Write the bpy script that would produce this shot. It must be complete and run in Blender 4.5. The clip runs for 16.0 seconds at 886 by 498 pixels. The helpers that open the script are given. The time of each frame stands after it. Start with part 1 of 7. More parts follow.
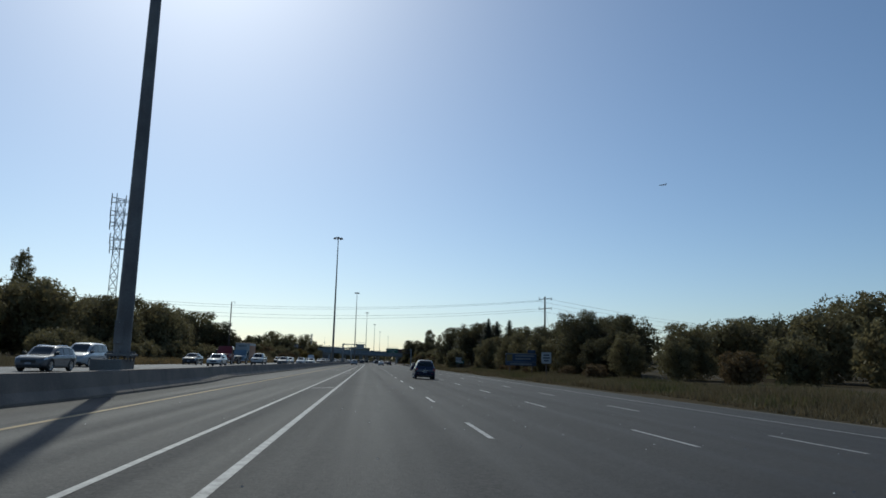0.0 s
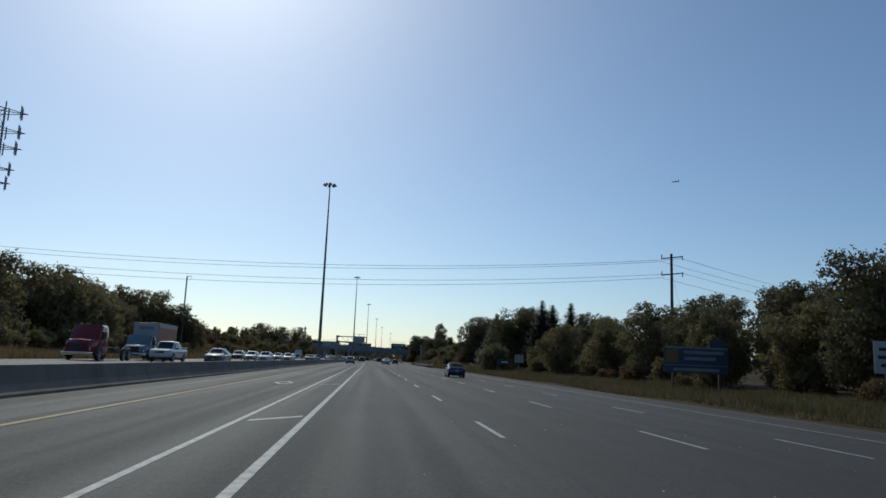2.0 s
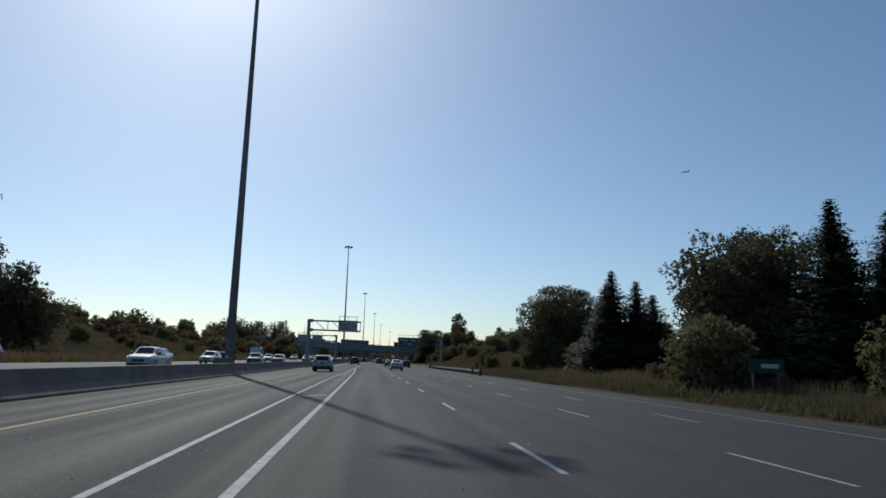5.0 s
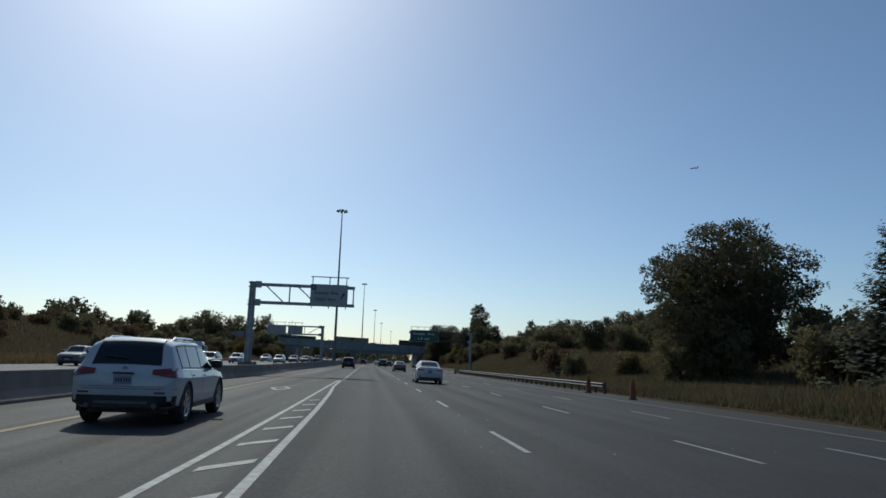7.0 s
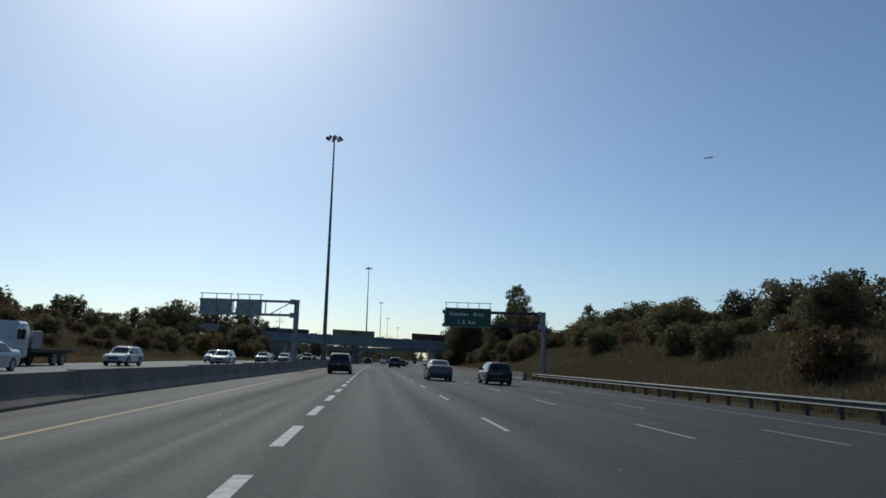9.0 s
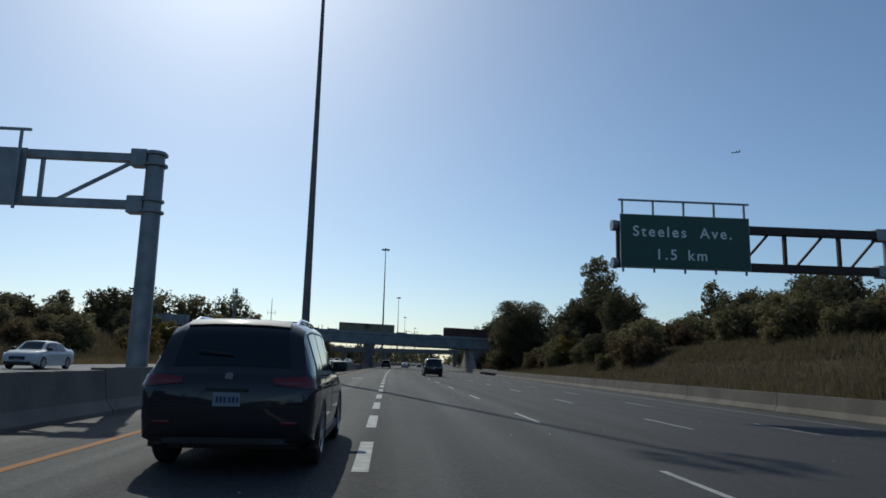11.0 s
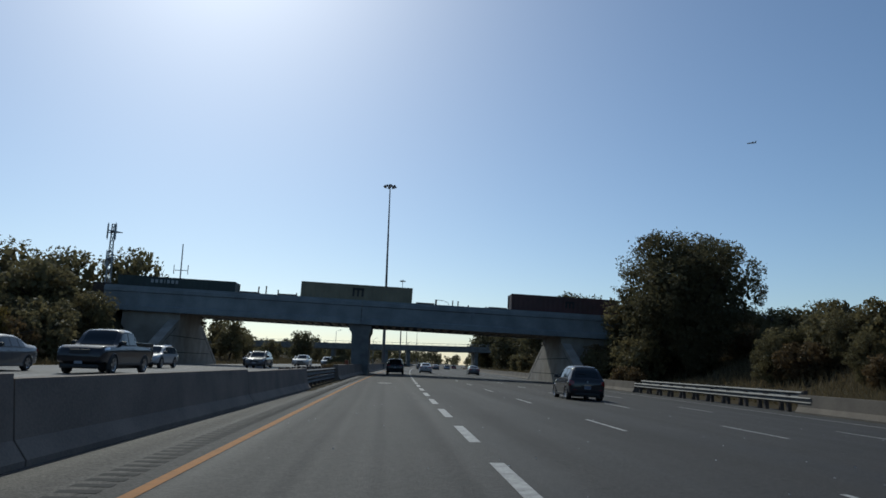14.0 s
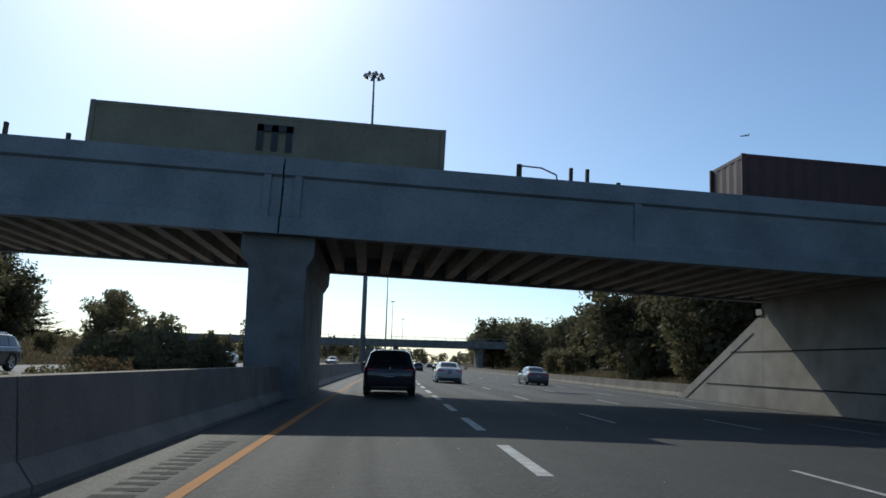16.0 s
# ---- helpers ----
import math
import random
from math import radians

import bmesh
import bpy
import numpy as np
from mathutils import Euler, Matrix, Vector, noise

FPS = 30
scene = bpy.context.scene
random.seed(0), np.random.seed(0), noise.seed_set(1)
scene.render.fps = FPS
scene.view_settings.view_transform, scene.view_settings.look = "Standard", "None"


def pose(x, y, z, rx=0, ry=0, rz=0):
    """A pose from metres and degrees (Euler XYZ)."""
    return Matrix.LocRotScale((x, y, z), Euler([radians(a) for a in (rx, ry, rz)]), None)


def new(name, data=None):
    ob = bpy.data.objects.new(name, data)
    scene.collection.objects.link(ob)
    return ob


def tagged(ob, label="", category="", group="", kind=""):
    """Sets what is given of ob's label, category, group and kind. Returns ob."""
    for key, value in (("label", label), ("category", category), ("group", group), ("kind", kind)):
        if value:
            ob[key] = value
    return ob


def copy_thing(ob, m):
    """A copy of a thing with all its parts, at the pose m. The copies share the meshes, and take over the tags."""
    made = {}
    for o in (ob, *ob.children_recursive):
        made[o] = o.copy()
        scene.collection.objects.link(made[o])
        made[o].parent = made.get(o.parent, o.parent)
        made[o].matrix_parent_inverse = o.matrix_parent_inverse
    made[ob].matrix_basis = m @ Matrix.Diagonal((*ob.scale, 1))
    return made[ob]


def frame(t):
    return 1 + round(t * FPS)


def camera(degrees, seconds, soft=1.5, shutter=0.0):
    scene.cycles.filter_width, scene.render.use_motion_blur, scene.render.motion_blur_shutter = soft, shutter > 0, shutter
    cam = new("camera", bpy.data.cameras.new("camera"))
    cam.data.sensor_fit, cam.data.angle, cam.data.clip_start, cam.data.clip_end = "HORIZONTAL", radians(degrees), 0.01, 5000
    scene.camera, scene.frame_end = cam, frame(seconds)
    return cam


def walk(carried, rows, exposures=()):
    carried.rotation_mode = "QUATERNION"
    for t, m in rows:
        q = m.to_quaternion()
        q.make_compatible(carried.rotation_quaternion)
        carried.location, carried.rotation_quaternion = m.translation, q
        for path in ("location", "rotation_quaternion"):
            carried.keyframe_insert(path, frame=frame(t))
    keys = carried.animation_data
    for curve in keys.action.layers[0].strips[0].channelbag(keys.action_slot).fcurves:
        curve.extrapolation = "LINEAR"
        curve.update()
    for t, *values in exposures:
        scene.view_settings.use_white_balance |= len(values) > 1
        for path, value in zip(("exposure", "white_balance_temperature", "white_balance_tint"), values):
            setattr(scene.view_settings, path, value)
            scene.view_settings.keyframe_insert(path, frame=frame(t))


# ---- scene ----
cam = camera(64.8, 16.0, 1.6)
walk(cam, [
    (0, pose(0.21, 0.00, 1.242, 99.28, -1.39, -5.92)),
    (0.5, pose(0.10, 14.06, 1.245, 99.22, -1.60, -5.84)),
    (1, pose(0.02, 28.15, 1.247, 99.19, -2.09, -5.89)),
    (1.5, pose(-0.02, 42.27, 1.248, 99.14, -2.13, -5.87)),
    (2, pose(-0.04, 56.38, 1.249, 99.17, -2.27, -5.87)),
    (2.5, pose(-0.07, 70.51, 1.250, 99.25, -2.16, -5.88)),
    (3, pose(-0.07, 84.47, 1.250, 99.27, -2.09, -5.96)),
    (3.5, pose(-0.06, 98.35, 1.249, 99.31, -1.83, -5.98)),
    (4, pose(-0.02, 112.08, 1.248, 99.26, -1.98, -6.07)),
    (4.2, pose(-0.01, 117.50, 1.248, 99.21, -1.92, -6.01)),
    (6.3, pose(-0.15, 173.56, 1.252, 99.20, -1.60, -6.20)),
    (6.5, pose(-0.12, 178.87, 1.251, 99.27, -1.78, -6.17)),
    (7, pose(-0.11, 192.19, 1.251, 99.33, -1.83, -6.11)),
    (7.5, pose(-0.15, 205.37, 1.252, 99.28, -1.91, -6.02)),
    (8, pose(-0.17, 218.42, 1.252, 99.24, -2.18, -6.05)),
    (8.5, pose(-0.19, 231.36, 1.253, 99.16, -1.53, -5.84)),
    (8.7, pose(-0.21, 236.48, 1.253, 99.16, -1.41, -5.79)),
    (10.8, pose(-1.17, 290.69, 1.278, 99.33, -1.37, -4.65)),
    (11, pose(-1.29, 295.90, 1.281, 99.35, -1.37, -4.50)),
    (11.5, pose(-1.66, 309.03, 1.290, 99.38, -1.57, -4.07)),
    (12, pose(-2.08, 322.26, 1.301, 99.44, -1.58, -3.95)),
    (12.5, pose(-2.41, 335.60, 1.310, 99.44, -2.19, -4.07)),
    (13, pose(-2.63, 348.88, 1.315, 99.41, -2.70, -4.16)),
    (13.5, pose(-2.74, 362.14, 1.318, 99.42, -2.28, -4.44)),
    (14, pose(-2.80, 375.40, 1.320, 99.37, -1.54, -4.74)),
    (14.5, pose(-2.83, 388.61, 1.320, 99.42, -1.30, -5.08)),
    (15, pose(-2.86, 401.75, 1.321, 99.45, -1.83, -5.51)),
    (15.3, pose(-2.80, 409.74, 1.320, 99.48, -1.99, -5.94)),
    (15.5, pose(-2.76, 415.17, 1.318, 99.43, -1.94, -5.82)),
    (16, pose(-2.46, 429.01, 1.311, 99.30, -1.45, -6.14)),
], exposures=[(0, 0.08, 5900, 1), (14.4, 0.08, 5900, 1), (15, 0.27, 5900, 1), (16, 0.62, 5900, 1)])

# ---- light ----
SUN_EL, SUN_LEFT = 39.0, 15.5
world = bpy.data.worlds.new("world")
scene.world = world
world.use_nodes = True
wn = world.node_tree
sky = wn.nodes.new("ShaderNodeTexSky")
sky.sky_type, sky.sun_disc = "NISHITA", False
sky.sun_elevation, sky.sun_rotation = radians(SUN_EL), radians(-SUN_LEFT)
sky.air_density, sky.dust_density, sky.ozone_density, sky.altitude = 0.88, 0.95, 2.6, 150
wn.links.new(sky.outputs[0], wn.nodes["Background"].inputs[0])
wn.nodes["Background"].inputs[1].default_value = 0.080
sun_data = bpy.data.lights.new("sun", "SUN")
sun_data.energy, sun_data.angle, sun_data.color = 2.05, radians(0.53), (1.0, 0.91, 0.78)
sun = new("sun", sun_data)
to_sun = Vector((-math.sin(radians(SUN_LEFT)) * math.cos(radians(SUN_EL)), math.cos(radians(SUN_LEFT)) * math.cos(radians(SUN_EL)), math.sin(radians(SUN_EL))))
sun.matrix_basis = Matrix.Translation((0, 0, 120)) @ to_sun.to_track_quat("Z", "Y").to_matrix().to_4x4()

# ---- materials ----
def mat(name, color, rough=0.6, metal=0.0, spots=None, scale=3.0, fine=60.0, bump=0.0, amount=0.5, coat=0.0, vary=0.0, spec=0.5):
    """A surface whose colour drifts to `spots` at two scales, with fine relief."""
    m = bpy.data.materials.new(name)
    m.use_nodes = True
    nt = m.node_tree
    b = nt.nodes["Principled BSDF"]
    b.inputs["Roughness"].default_value, b.inputs["Metallic"].default_value = rough, metal
    b.inputs["Coat Weight"].default_value = coat
    b.inputs["Coat Roughness"].default_value = 0.05
    b.inputs["Specular IOR Level"].default_value = spec
    if spots is None:
        b.inputs["Base Color"].default_value = (*color, 1)
        out = None
    else:
        n1, n2 = nt.nodes.new("ShaderNodeTexNoise"), nt.nodes.new("ShaderNodeTexNoise")
        n1.inputs["Scale"].default_value, n2.inputs["Scale"].default_value = scale, fine
        n1.inputs["Detail"].default_value, n2.inputs["Detail"].default_value = 6, 3
        geo = nt.nodes.new("ShaderNodeNewGeometry")
        for n in (n1, n2):
            nt.links.new(geo.outputs["Position"], n.inputs["Vector"])
        mul = nt.nodes.new("ShaderNodeMath")
        mul.operation = "MULTIPLY_ADD"
        nt.links.new(n2.outputs[0], mul.inputs[0])
        mul.inputs[1].default_value = 0.5
        nt.links.new(n1.outputs[0], mul.inputs[2])
        ramp = nt.nodes.new("ShaderNodeMapRange")
        ramp.inputs["From Min"].default_value, ramp.inputs["From Max"].default_value = 0.55, 0.95
        ramp.inputs["To Max"].default_value = amount * 2
        nt.links.new(mul.outputs[0], ramp.inputs["Value"])
        mix = nt.nodes.new("ShaderNodeMix")
        mix.data_type = "RGBA"
        nt.links.new(ramp.outputs[0], mix.inputs[0])
        mix.inputs[6].default_value, mix.inputs[7].default_value = (*color, 1), (*spots, 1)
        out = mix.outputs[2]
        if vary:
            info = nt.nodes.new("ShaderNodeObjectInfo")
            hsv = nt.nodes.new("ShaderNodeHueSaturation")
            mr = nt.nodes.new("ShaderNodeMapRange")
            mr.inputs["To Min"].default_value, mr.inputs["To Max"].default_value = 1 - vary, 1 + vary
            nt.links.new(info.outputs["Random"], mr.inputs["Value"])
            nt.links.new(mr.outputs[0], hsv.inputs["Value"])
            nt.links.new(out, hsv.inputs["Color"])
            out = hsv.outputs[0]
        nt.links.new(out, b.inputs["Base Color"])
        if bump:
            bp = nt.nodes.new("ShaderNodeBump")
            bp.inputs["Strength"].default_value, bp.inputs["Distance"].default_value = bump, 0.02
            nt.links.new(n2.outputs[0], bp.inputs["Height"])
            nt.links.new(bp.outputs[0], b.inputs["Normal"])
    return m


def foliage(name, a, b_, through_light=0.35):
    """Leaves: each island its own shade, with light shining through."""
    m = bpy.data.materials.new(name)
    m.use_nodes = True
    nt = m.node_tree
    b = nt.nodes["Principled BSDF"]
    b.inputs["Roughness"].default_value = 0.65
    b.inputs["Specular IOR Level"].default_value = 0.13
    geo = nt.nodes.new("ShaderNodeNewGeometry")
    info = nt.nodes.new("ShaderNodeObjectInfo")
    noise_ = nt.nodes.new("ShaderNodeTexNoise")
    noise_.inputs["Scale"].default_value = 0.5
    nt.links.new(geo.outputs["Position"], noise_.inputs["Vector"])
    add = nt.nodes.new("ShaderNodeMath")
    add.operation = "MULTIPLY_ADD"
    nt.links.new(geo.outputs["Random Per Island"], add.inputs[0])
    add.inputs[1].default_value = 0.6
    sub = nt.nodes.new("ShaderNodeMath")
    sub.operation = "MULTIPLY_ADD"
    nt.links.new(info.outputs["Random"], sub.inputs[0])
    sub.inputs[1].default_value = 0.35
    nt.links.new(noise_.outputs[0], sub.inputs[2])
    sc = nt.nodes.new("ShaderNodeMath")
    sc.operation = "MULTIPLY"
    sc.inputs[1].default_value = 0.6
    nt.links.new(sub.outputs[0], sc.inputs[0])
    nt.links.new(sc.outputs[0], add.inputs[2])
    mix = nt.nodes.new("ShaderNodeMix")
    mix.data_type = "RGBA"
    nt.links.new(add.outputs[0], mix.inputs[0])
    mix.inputs[6].default_value, mix.inputs[7].default_value = (*a, 1), (*b_, 1)
    nt.links.new(mix.outputs[2], b.inputs["Base Color"])
    tr = nt.nodes.new("ShaderNodeBsdfTranslucent")
    nt.links.new(mix.outputs[2], tr.inputs["Color"])
    ms = nt.nodes.new("ShaderNodeMixShader")
    ms.inputs[0].default_value = through_light
    nt.links.new(b.outputs[0], ms.inputs[1])
    nt.links.new(tr.outputs[0], ms.inputs[2])
    nt.links.new(ms.outputs[0], nt.nodes["Material Output"].inputs["Surface"])
    return m


def asphalt(name, dark, pale, track):
    """Rolled asphalt: aggregate specks, long wheel tracks and broad stains."""
    m = bpy.data.materials.new(name)
    m.use_nodes = True
    nt = m.node_tree
    b = nt.nodes["Principled BSDF"]
    geo = nt.nodes.new("ShaderNodeNewGeometry")
    mp = nt.nodes.new("ShaderNodeMapping")
    mp.inputs["Scale"].default_value = (1.1, 0.012, 1)
    nt.links.new(geo.outputs["Position"], mp.inputs["Vector"])
    tracks, stains, grain, specks = (nt.nodes.new("ShaderNodeTexNoise") for _ in range(4))
    for n, s, d in ((tracks, 1.0, 4), (stains, 0.22, 6), (grain, 14, 5), (specks, 40, 3)):
        n.inputs["Scale"].default_value, n.inputs["Detail"].default_value = s, d
        nt.links.new(mp.outputs[0] if n is tracks else geo.outputs["Position"], n.inputs["Vector"])

    def ramp(n, lo, hi, a_, b_):
        r = nt.nodes.new("ShaderNodeMapRange")
        for k, v in (("From Min", lo), ("From Max", hi), ("To Min", a_), ("To Max", b_)):
            r.inputs[k].default_value = v
        nt.links.new(n.outputs[0], r.inputs["Value"])
        return r.outputs[0]

    def mult(x, y):
        k = nt.nodes.new("ShaderNodeMath")
        k.operation = "MULTIPLY"
        nt.links.new(x, k.inputs[0])
        nt.links.new(y, k.inputs[1])
        return k.outputs[0]
    mix = nt.nodes.new("ShaderNodeMix")
    mix.data_type = "RGBA"
    mix.inputs[6].default_value, mix.inputs[7].default_value = (*dark, 1), (*pale, 1)
    nt.links.new(ramp(grain, 0.35, 0.65, 0.1, 0.9), mix.inputs[0])
    gain = mult(mult(ramp(tracks, 0.3, 0.7, 1 - track, 1 + track), ramp(stains, 0.3, 0.7, 0.82, 1.15)), ramp(specks, 0.3, 0.72, 0.42, 1.95))
    vm = nt.nodes.new("ShaderNodeVectorMath")
    vm.operation = "SCALE"
    nt.links.new(mix.outputs[2], vm.inputs[0])
    nt.links.new(gain, vm.inputs["Scale"])
    nt.links.new(vm.outputs[0], b.inputs["Base Color"])
    nt.links.new(ramp(tracks, 0.3, 0.7, 0.72, 0.9), b.inputs["Roughness"])
    b.inputs["Specular IOR Level"].default_value = 0.38
    bp = nt.nodes.new("ShaderNodeBump")
    bp.inputs["Strength"].default_value, bp.inputs["Distance"].default_value = 0.7, 0.015
    nt.links.new(specks.outputs[0], bp.inputs["Height"])
    nt.links.new(bp.outputs[0], b.inputs["Normal"])
    return m


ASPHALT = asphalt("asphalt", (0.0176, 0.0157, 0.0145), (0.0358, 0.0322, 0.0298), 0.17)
# Several times paler than the near lanes.
ASPHALT_PALE = asphalt("pale_asphalt", (0.10, 0.098, 0.095), (0.17, 0.165, 0.158), 0.15)
GROOVE = mat("dark_groove", (0.019, 0.0175, 0.016), 0.95, 0, (0.028, 0.026, 0.024), 4, 30, 0.2)
MEDIAN_EDGE = asphalt("paved_median_shoulder", (0.037, 0.033, 0.029), (0.062, 0.056, 0.049), 0.12)
SHOULDER = asphalt("shoulder_asphalt", (0.018, 0.0165, 0.0150), (0.037, 0.0335, 0.030), 0.12)
PAINT_W = mat("white_road_paint", (0.44, 0.43, 0.405), 0.7, 0, (0.20, 0.195, 0.185), 5, 40, 0.2, 0.45)
PAINT_YW = mat("faded_yellow_road_paint", (0.44, 0.31, 0.14), 0.8, 0, (0.22, 0.16, 0.08), 5, 40, 0.2, 0.35)
PAINT_Y = mat("yellow_road_paint", (0.38, 0.14, 0.008), 0.85, 0, (0.22, 0.09, 0.012), 5, 40, 0.2, 0.3)
PATCH = mat("pale_scrape", (0.19, 0.185, 0.175), 0.85, 0, (0.10, 0.097, 0.092), 3, 30, 0.2, 0.5)
CONCRETE = mat("concrete", (0.20, 0.195, 0.185), 0.85, 0, (0.11, 0.107, 0.10), 0.8, 25, 0.3, 0.5)
BARRIER = mat("stained_barrier_concrete", (0.255, 0.203, 0.160), 0.9, 0, (0.155, 0.124, 0.100), 0.9, 25, 0.3, 0.5)
CONCRETE_L = mat("pale_concrete", (0.35, 0.315, 0.265), 0.85, 0, (0.20, 0.175, 0.145), 0.7, 20, 0.3, 0.45)
OUTER = mat("warm_weathered_concrete", (0.20, 0.168, 0.13), 0.9, 0, (0.12, 0.10, 0.078), 0.7, 20, 0.3, 0.5)
WEATHERED = mat("brown_weathered_steel", (0.075, 0.055, 0.048), 0.7, 0.3, (0.045, 0.035, 0.032), 2, 30)
GIRDER = mat("blue_grey_girder", (0.235, 0.26, 0.27), 0.65, 0, (0.14, 0.157, 0.168), 0.5, 12, 0.15, 0.5)
RAIL_STEEL = mat("rusty_steel", (0.10, 0.07, 0.05), 0.8, 0.3, (0.05, 0.04, 0.035), 3, 30)
DULL = mat("dull_guard_rail_steel", (0.15, 0.15, 0.148), 0.7, 0.25, (0.09, 0.088, 0.085), 2, 25)
STEEL = mat("galvanised_steel", (0.30, 0.31, 0.32), 0.5, 0.7, (0.20, 0.21, 0.22), 2, 30)
MAST = mat("weathered_mast_steel", (0.20, 0.19, 0.185), 0.6, 0.5, (0.12, 0.11, 0.105), 0.7, 20)
WOOD = mat("weathered_pole_wood", (0.13, 0.10, 0.08), 0.9, 0, (0.07, 0.055, 0.045), 2, 25)
WIRE = mat("black_cable", (0.02, 0.02, 0.022), 0.6)
SOIL = mat("grassy_ground", (0.046, 0.040, 0.023), 0.95, 0, (0.072, 0.055, 0.032), 0.12, 3, 0.4, 0.6, spec=0.04)
GRAVEL = mat("gravel", (0.22, 0.20, 0.17), 0.95, 0, (0.14, 0.125, 0.105), 2, 30, 0.6)
SIGN_G = mat("green_sign_sheeting", (0.012, 0.078, 0.050), 0.4, 0, (0.010, 0.058, 0.038), 1, 8, 0, 0.4)
# White sheeting with the shade of sun-averted sign faces put into its grey.
SIGN_GREY = mat("shade_greyed_white", (0.36, 0.37, 0.37), 0.5, 0, (0.28, 0.29, 0.29), 1, 8)
DULL_W = mat("dull_white_sheeting", (0.22, 0.225, 0.23), 0.6, 0, (0.16, 0.165, 0.17), 1, 8)
SIGN_B = mat("blue_sign_sheeting", (0.030, 0.060, 0.115), 0.5, 0, (0.022, 0.045, 0.095), 1, 8)
LETTER = mat("white_letter_sheeting", (0.86, 0.88, 0.86), 0.35, 0, (0.74, 0.76, 0.75), 2, 12)
SIGN_W = mat("white_sign_sheeting", (0.60, 0.62, 0.62), 0.4, 0, (0.45, 0.46, 0.46), 1, 8)
SIGN_Y = mat("yellow_sign_sheeting", (0.17, 0.118, 0.03), 0.5, 0, (0.13, 0.09, 0.03), 1, 8)
BLACK = mat("black_plastic", (0.015, 0.015, 0.016), 0.5)
DARK = mat("dark_rubber", (0.02, 0.02, 0.02), 0.85, 0, (0.035, 0.034, 0.032), 6, 40)
GLASS = mat("tinted_glass", (0.010, 0.014, 0.017), 0.05, 0, spec=0.5)
RIM = mat("alloy_rim", (0.45, 0.45, 0.46), 0.3, 0.9)
RED_L = mat("red_lamp_lens", (0.17, 0.008, 0.010), 0.15, coat=0.6)
CLEAR_L = mat("clear_lamp_lens", (0.7, 0.72, 0.74), 0.08, 0.3, coat=0.8)
SMOKED_L = mat("smoked_lamp_lens", (0.16, 0.15, 0.16), 0.08, 0.2, coat=0.8)
RED_LIT = mat("lit_red_lamp_lens", (0.13, 0.006, 0.006), 0.25, coat=0.3)
RED_LIT.node_tree.nodes["Principled BSDF"].inputs["Emission Color"].default_value = (1.0, 0.03, 0.03, 1)
RED_LIT.node_tree.nodes["Principled BSDF"].inputs["Emission Strength"].default_value = 0.04
CHROME = mat("chrome", (0.75, 0.75, 0.76), 0.12, 1.0)
P_INK = mat("plate_ink", (0.03, 0.05, 0.12), 0.6)
PLATE = mat("plate_white", (0.25, 0.265, 0.30), 0.5)
ORANGE = mat("orange_plastic", (0.30, 0.085, 0.03), 0.7, 0, (0.20, 0.06, 0.025), 6, 40, 0.1)
ORANGE_D = mat("faded_red_band", (0.22, 0.05, 0.03), 0.6)
BARK = mat("bark", (0.07, 0.055, 0.045), 0.95, 0, (0.035, 0.03, 0.025), 3, 20, 0.5)
LEAF_A = foliage("maple_leaves", (0.073, 0.075, 0.041), (0.135, 0.117, 0.061), 0.42)
LEAF_B = foliage("poplar_leaves", (0.116, 0.112, 0.059), (0.203, 0.170, 0.084), 0.44)
LEAF_C = foliage("turning_leaves", (0.123, 0.102, 0.034), (0.241, 0.172, 0.049), 0.42)
LEAF_D = foliage("dry_brown_leaves", (0.096, 0.076, 0.040), (0.187, 0.125, 0.061), 0.35)
REED = foliage("tan_reeds", (0.139, 0.100, 0.043), (0.289, 0.200, 0.090), 0.3)
NEEDLE = foliage("spruce_needles", (0.056, 0.064, 0.044), (0.094, 0.096, 0.059), 0.30)
GRASS = foliage("dry_grass", (0.083, 0.075, 0.040), (0.177, 0.137, 0.076), 0.35)

WEED = foliage("green_weeds", (0.064, 0.070, 0.028), (0.139, 0.125, 0.052), 0.3)
GOLDENROD = foliage("goldenrod_flowers", (0.139, 0.125, 0.033), (0.342, 0.260, 0.048), 0.35)

# ---- helpers of this place ----
SLOPE = 0.0257
BEND_Y, BEND_K = 346.0, 0.000273


def bend(y):
    """Sideways shift of the road at y: it curves gently to the right past BEND_Y."""
    d = min(max(0.0, y - BEND_Y), 420.0)
    return BEND_K * d * d / 2 + max(0.0, y - BEND_Y - 420) * BEND_K * 420


def road_z(x):
    return -SLOPE * max(x, -1.4)


def step(a, b, v):
    v = min(1.0, max(0.0, (v - a) / (b - a)))
    return v * v * (3 - 2 * v)


def far_z(y):
    """Height of the opposite carriageway."""
    return 0.12 + 0.36 * step(250, 370, y)


def link(name, bm, material, parent=None, smooth=False):
    me = bpy.data.meshes.new(name)
    bm.to_mesh(me)
    bm.free()
    me.materials.append(material)
    if smooth:
        me.shade_smooth()
        me.set_sharp_from_angle(angle=radians(38))
    ob = new(name, me)
    if parent is not None:
        ob.parent = parent
    return ob


def part(name, bm, material, parent, label="", smooth=False):
    ob = link(name, bm, material, parent, smooth)
    return tagged(ob, label) if label else ob


def pydata(name, verts, faces, material, parent=None):
    me = bpy.data.meshes.new(name)
    me.from_pydata(verts, [], faces)
    me.materials.append(material)
    ob = new(name, me)
    if parent is not None:
        ob.parent = parent
    return ob


def thing(name, m, label, category, group=""):
    ob = new(name)
    ob.matrix_basis = m
    ob.empty_display_size = 0.3
    return tagged(ob, label, category, group)


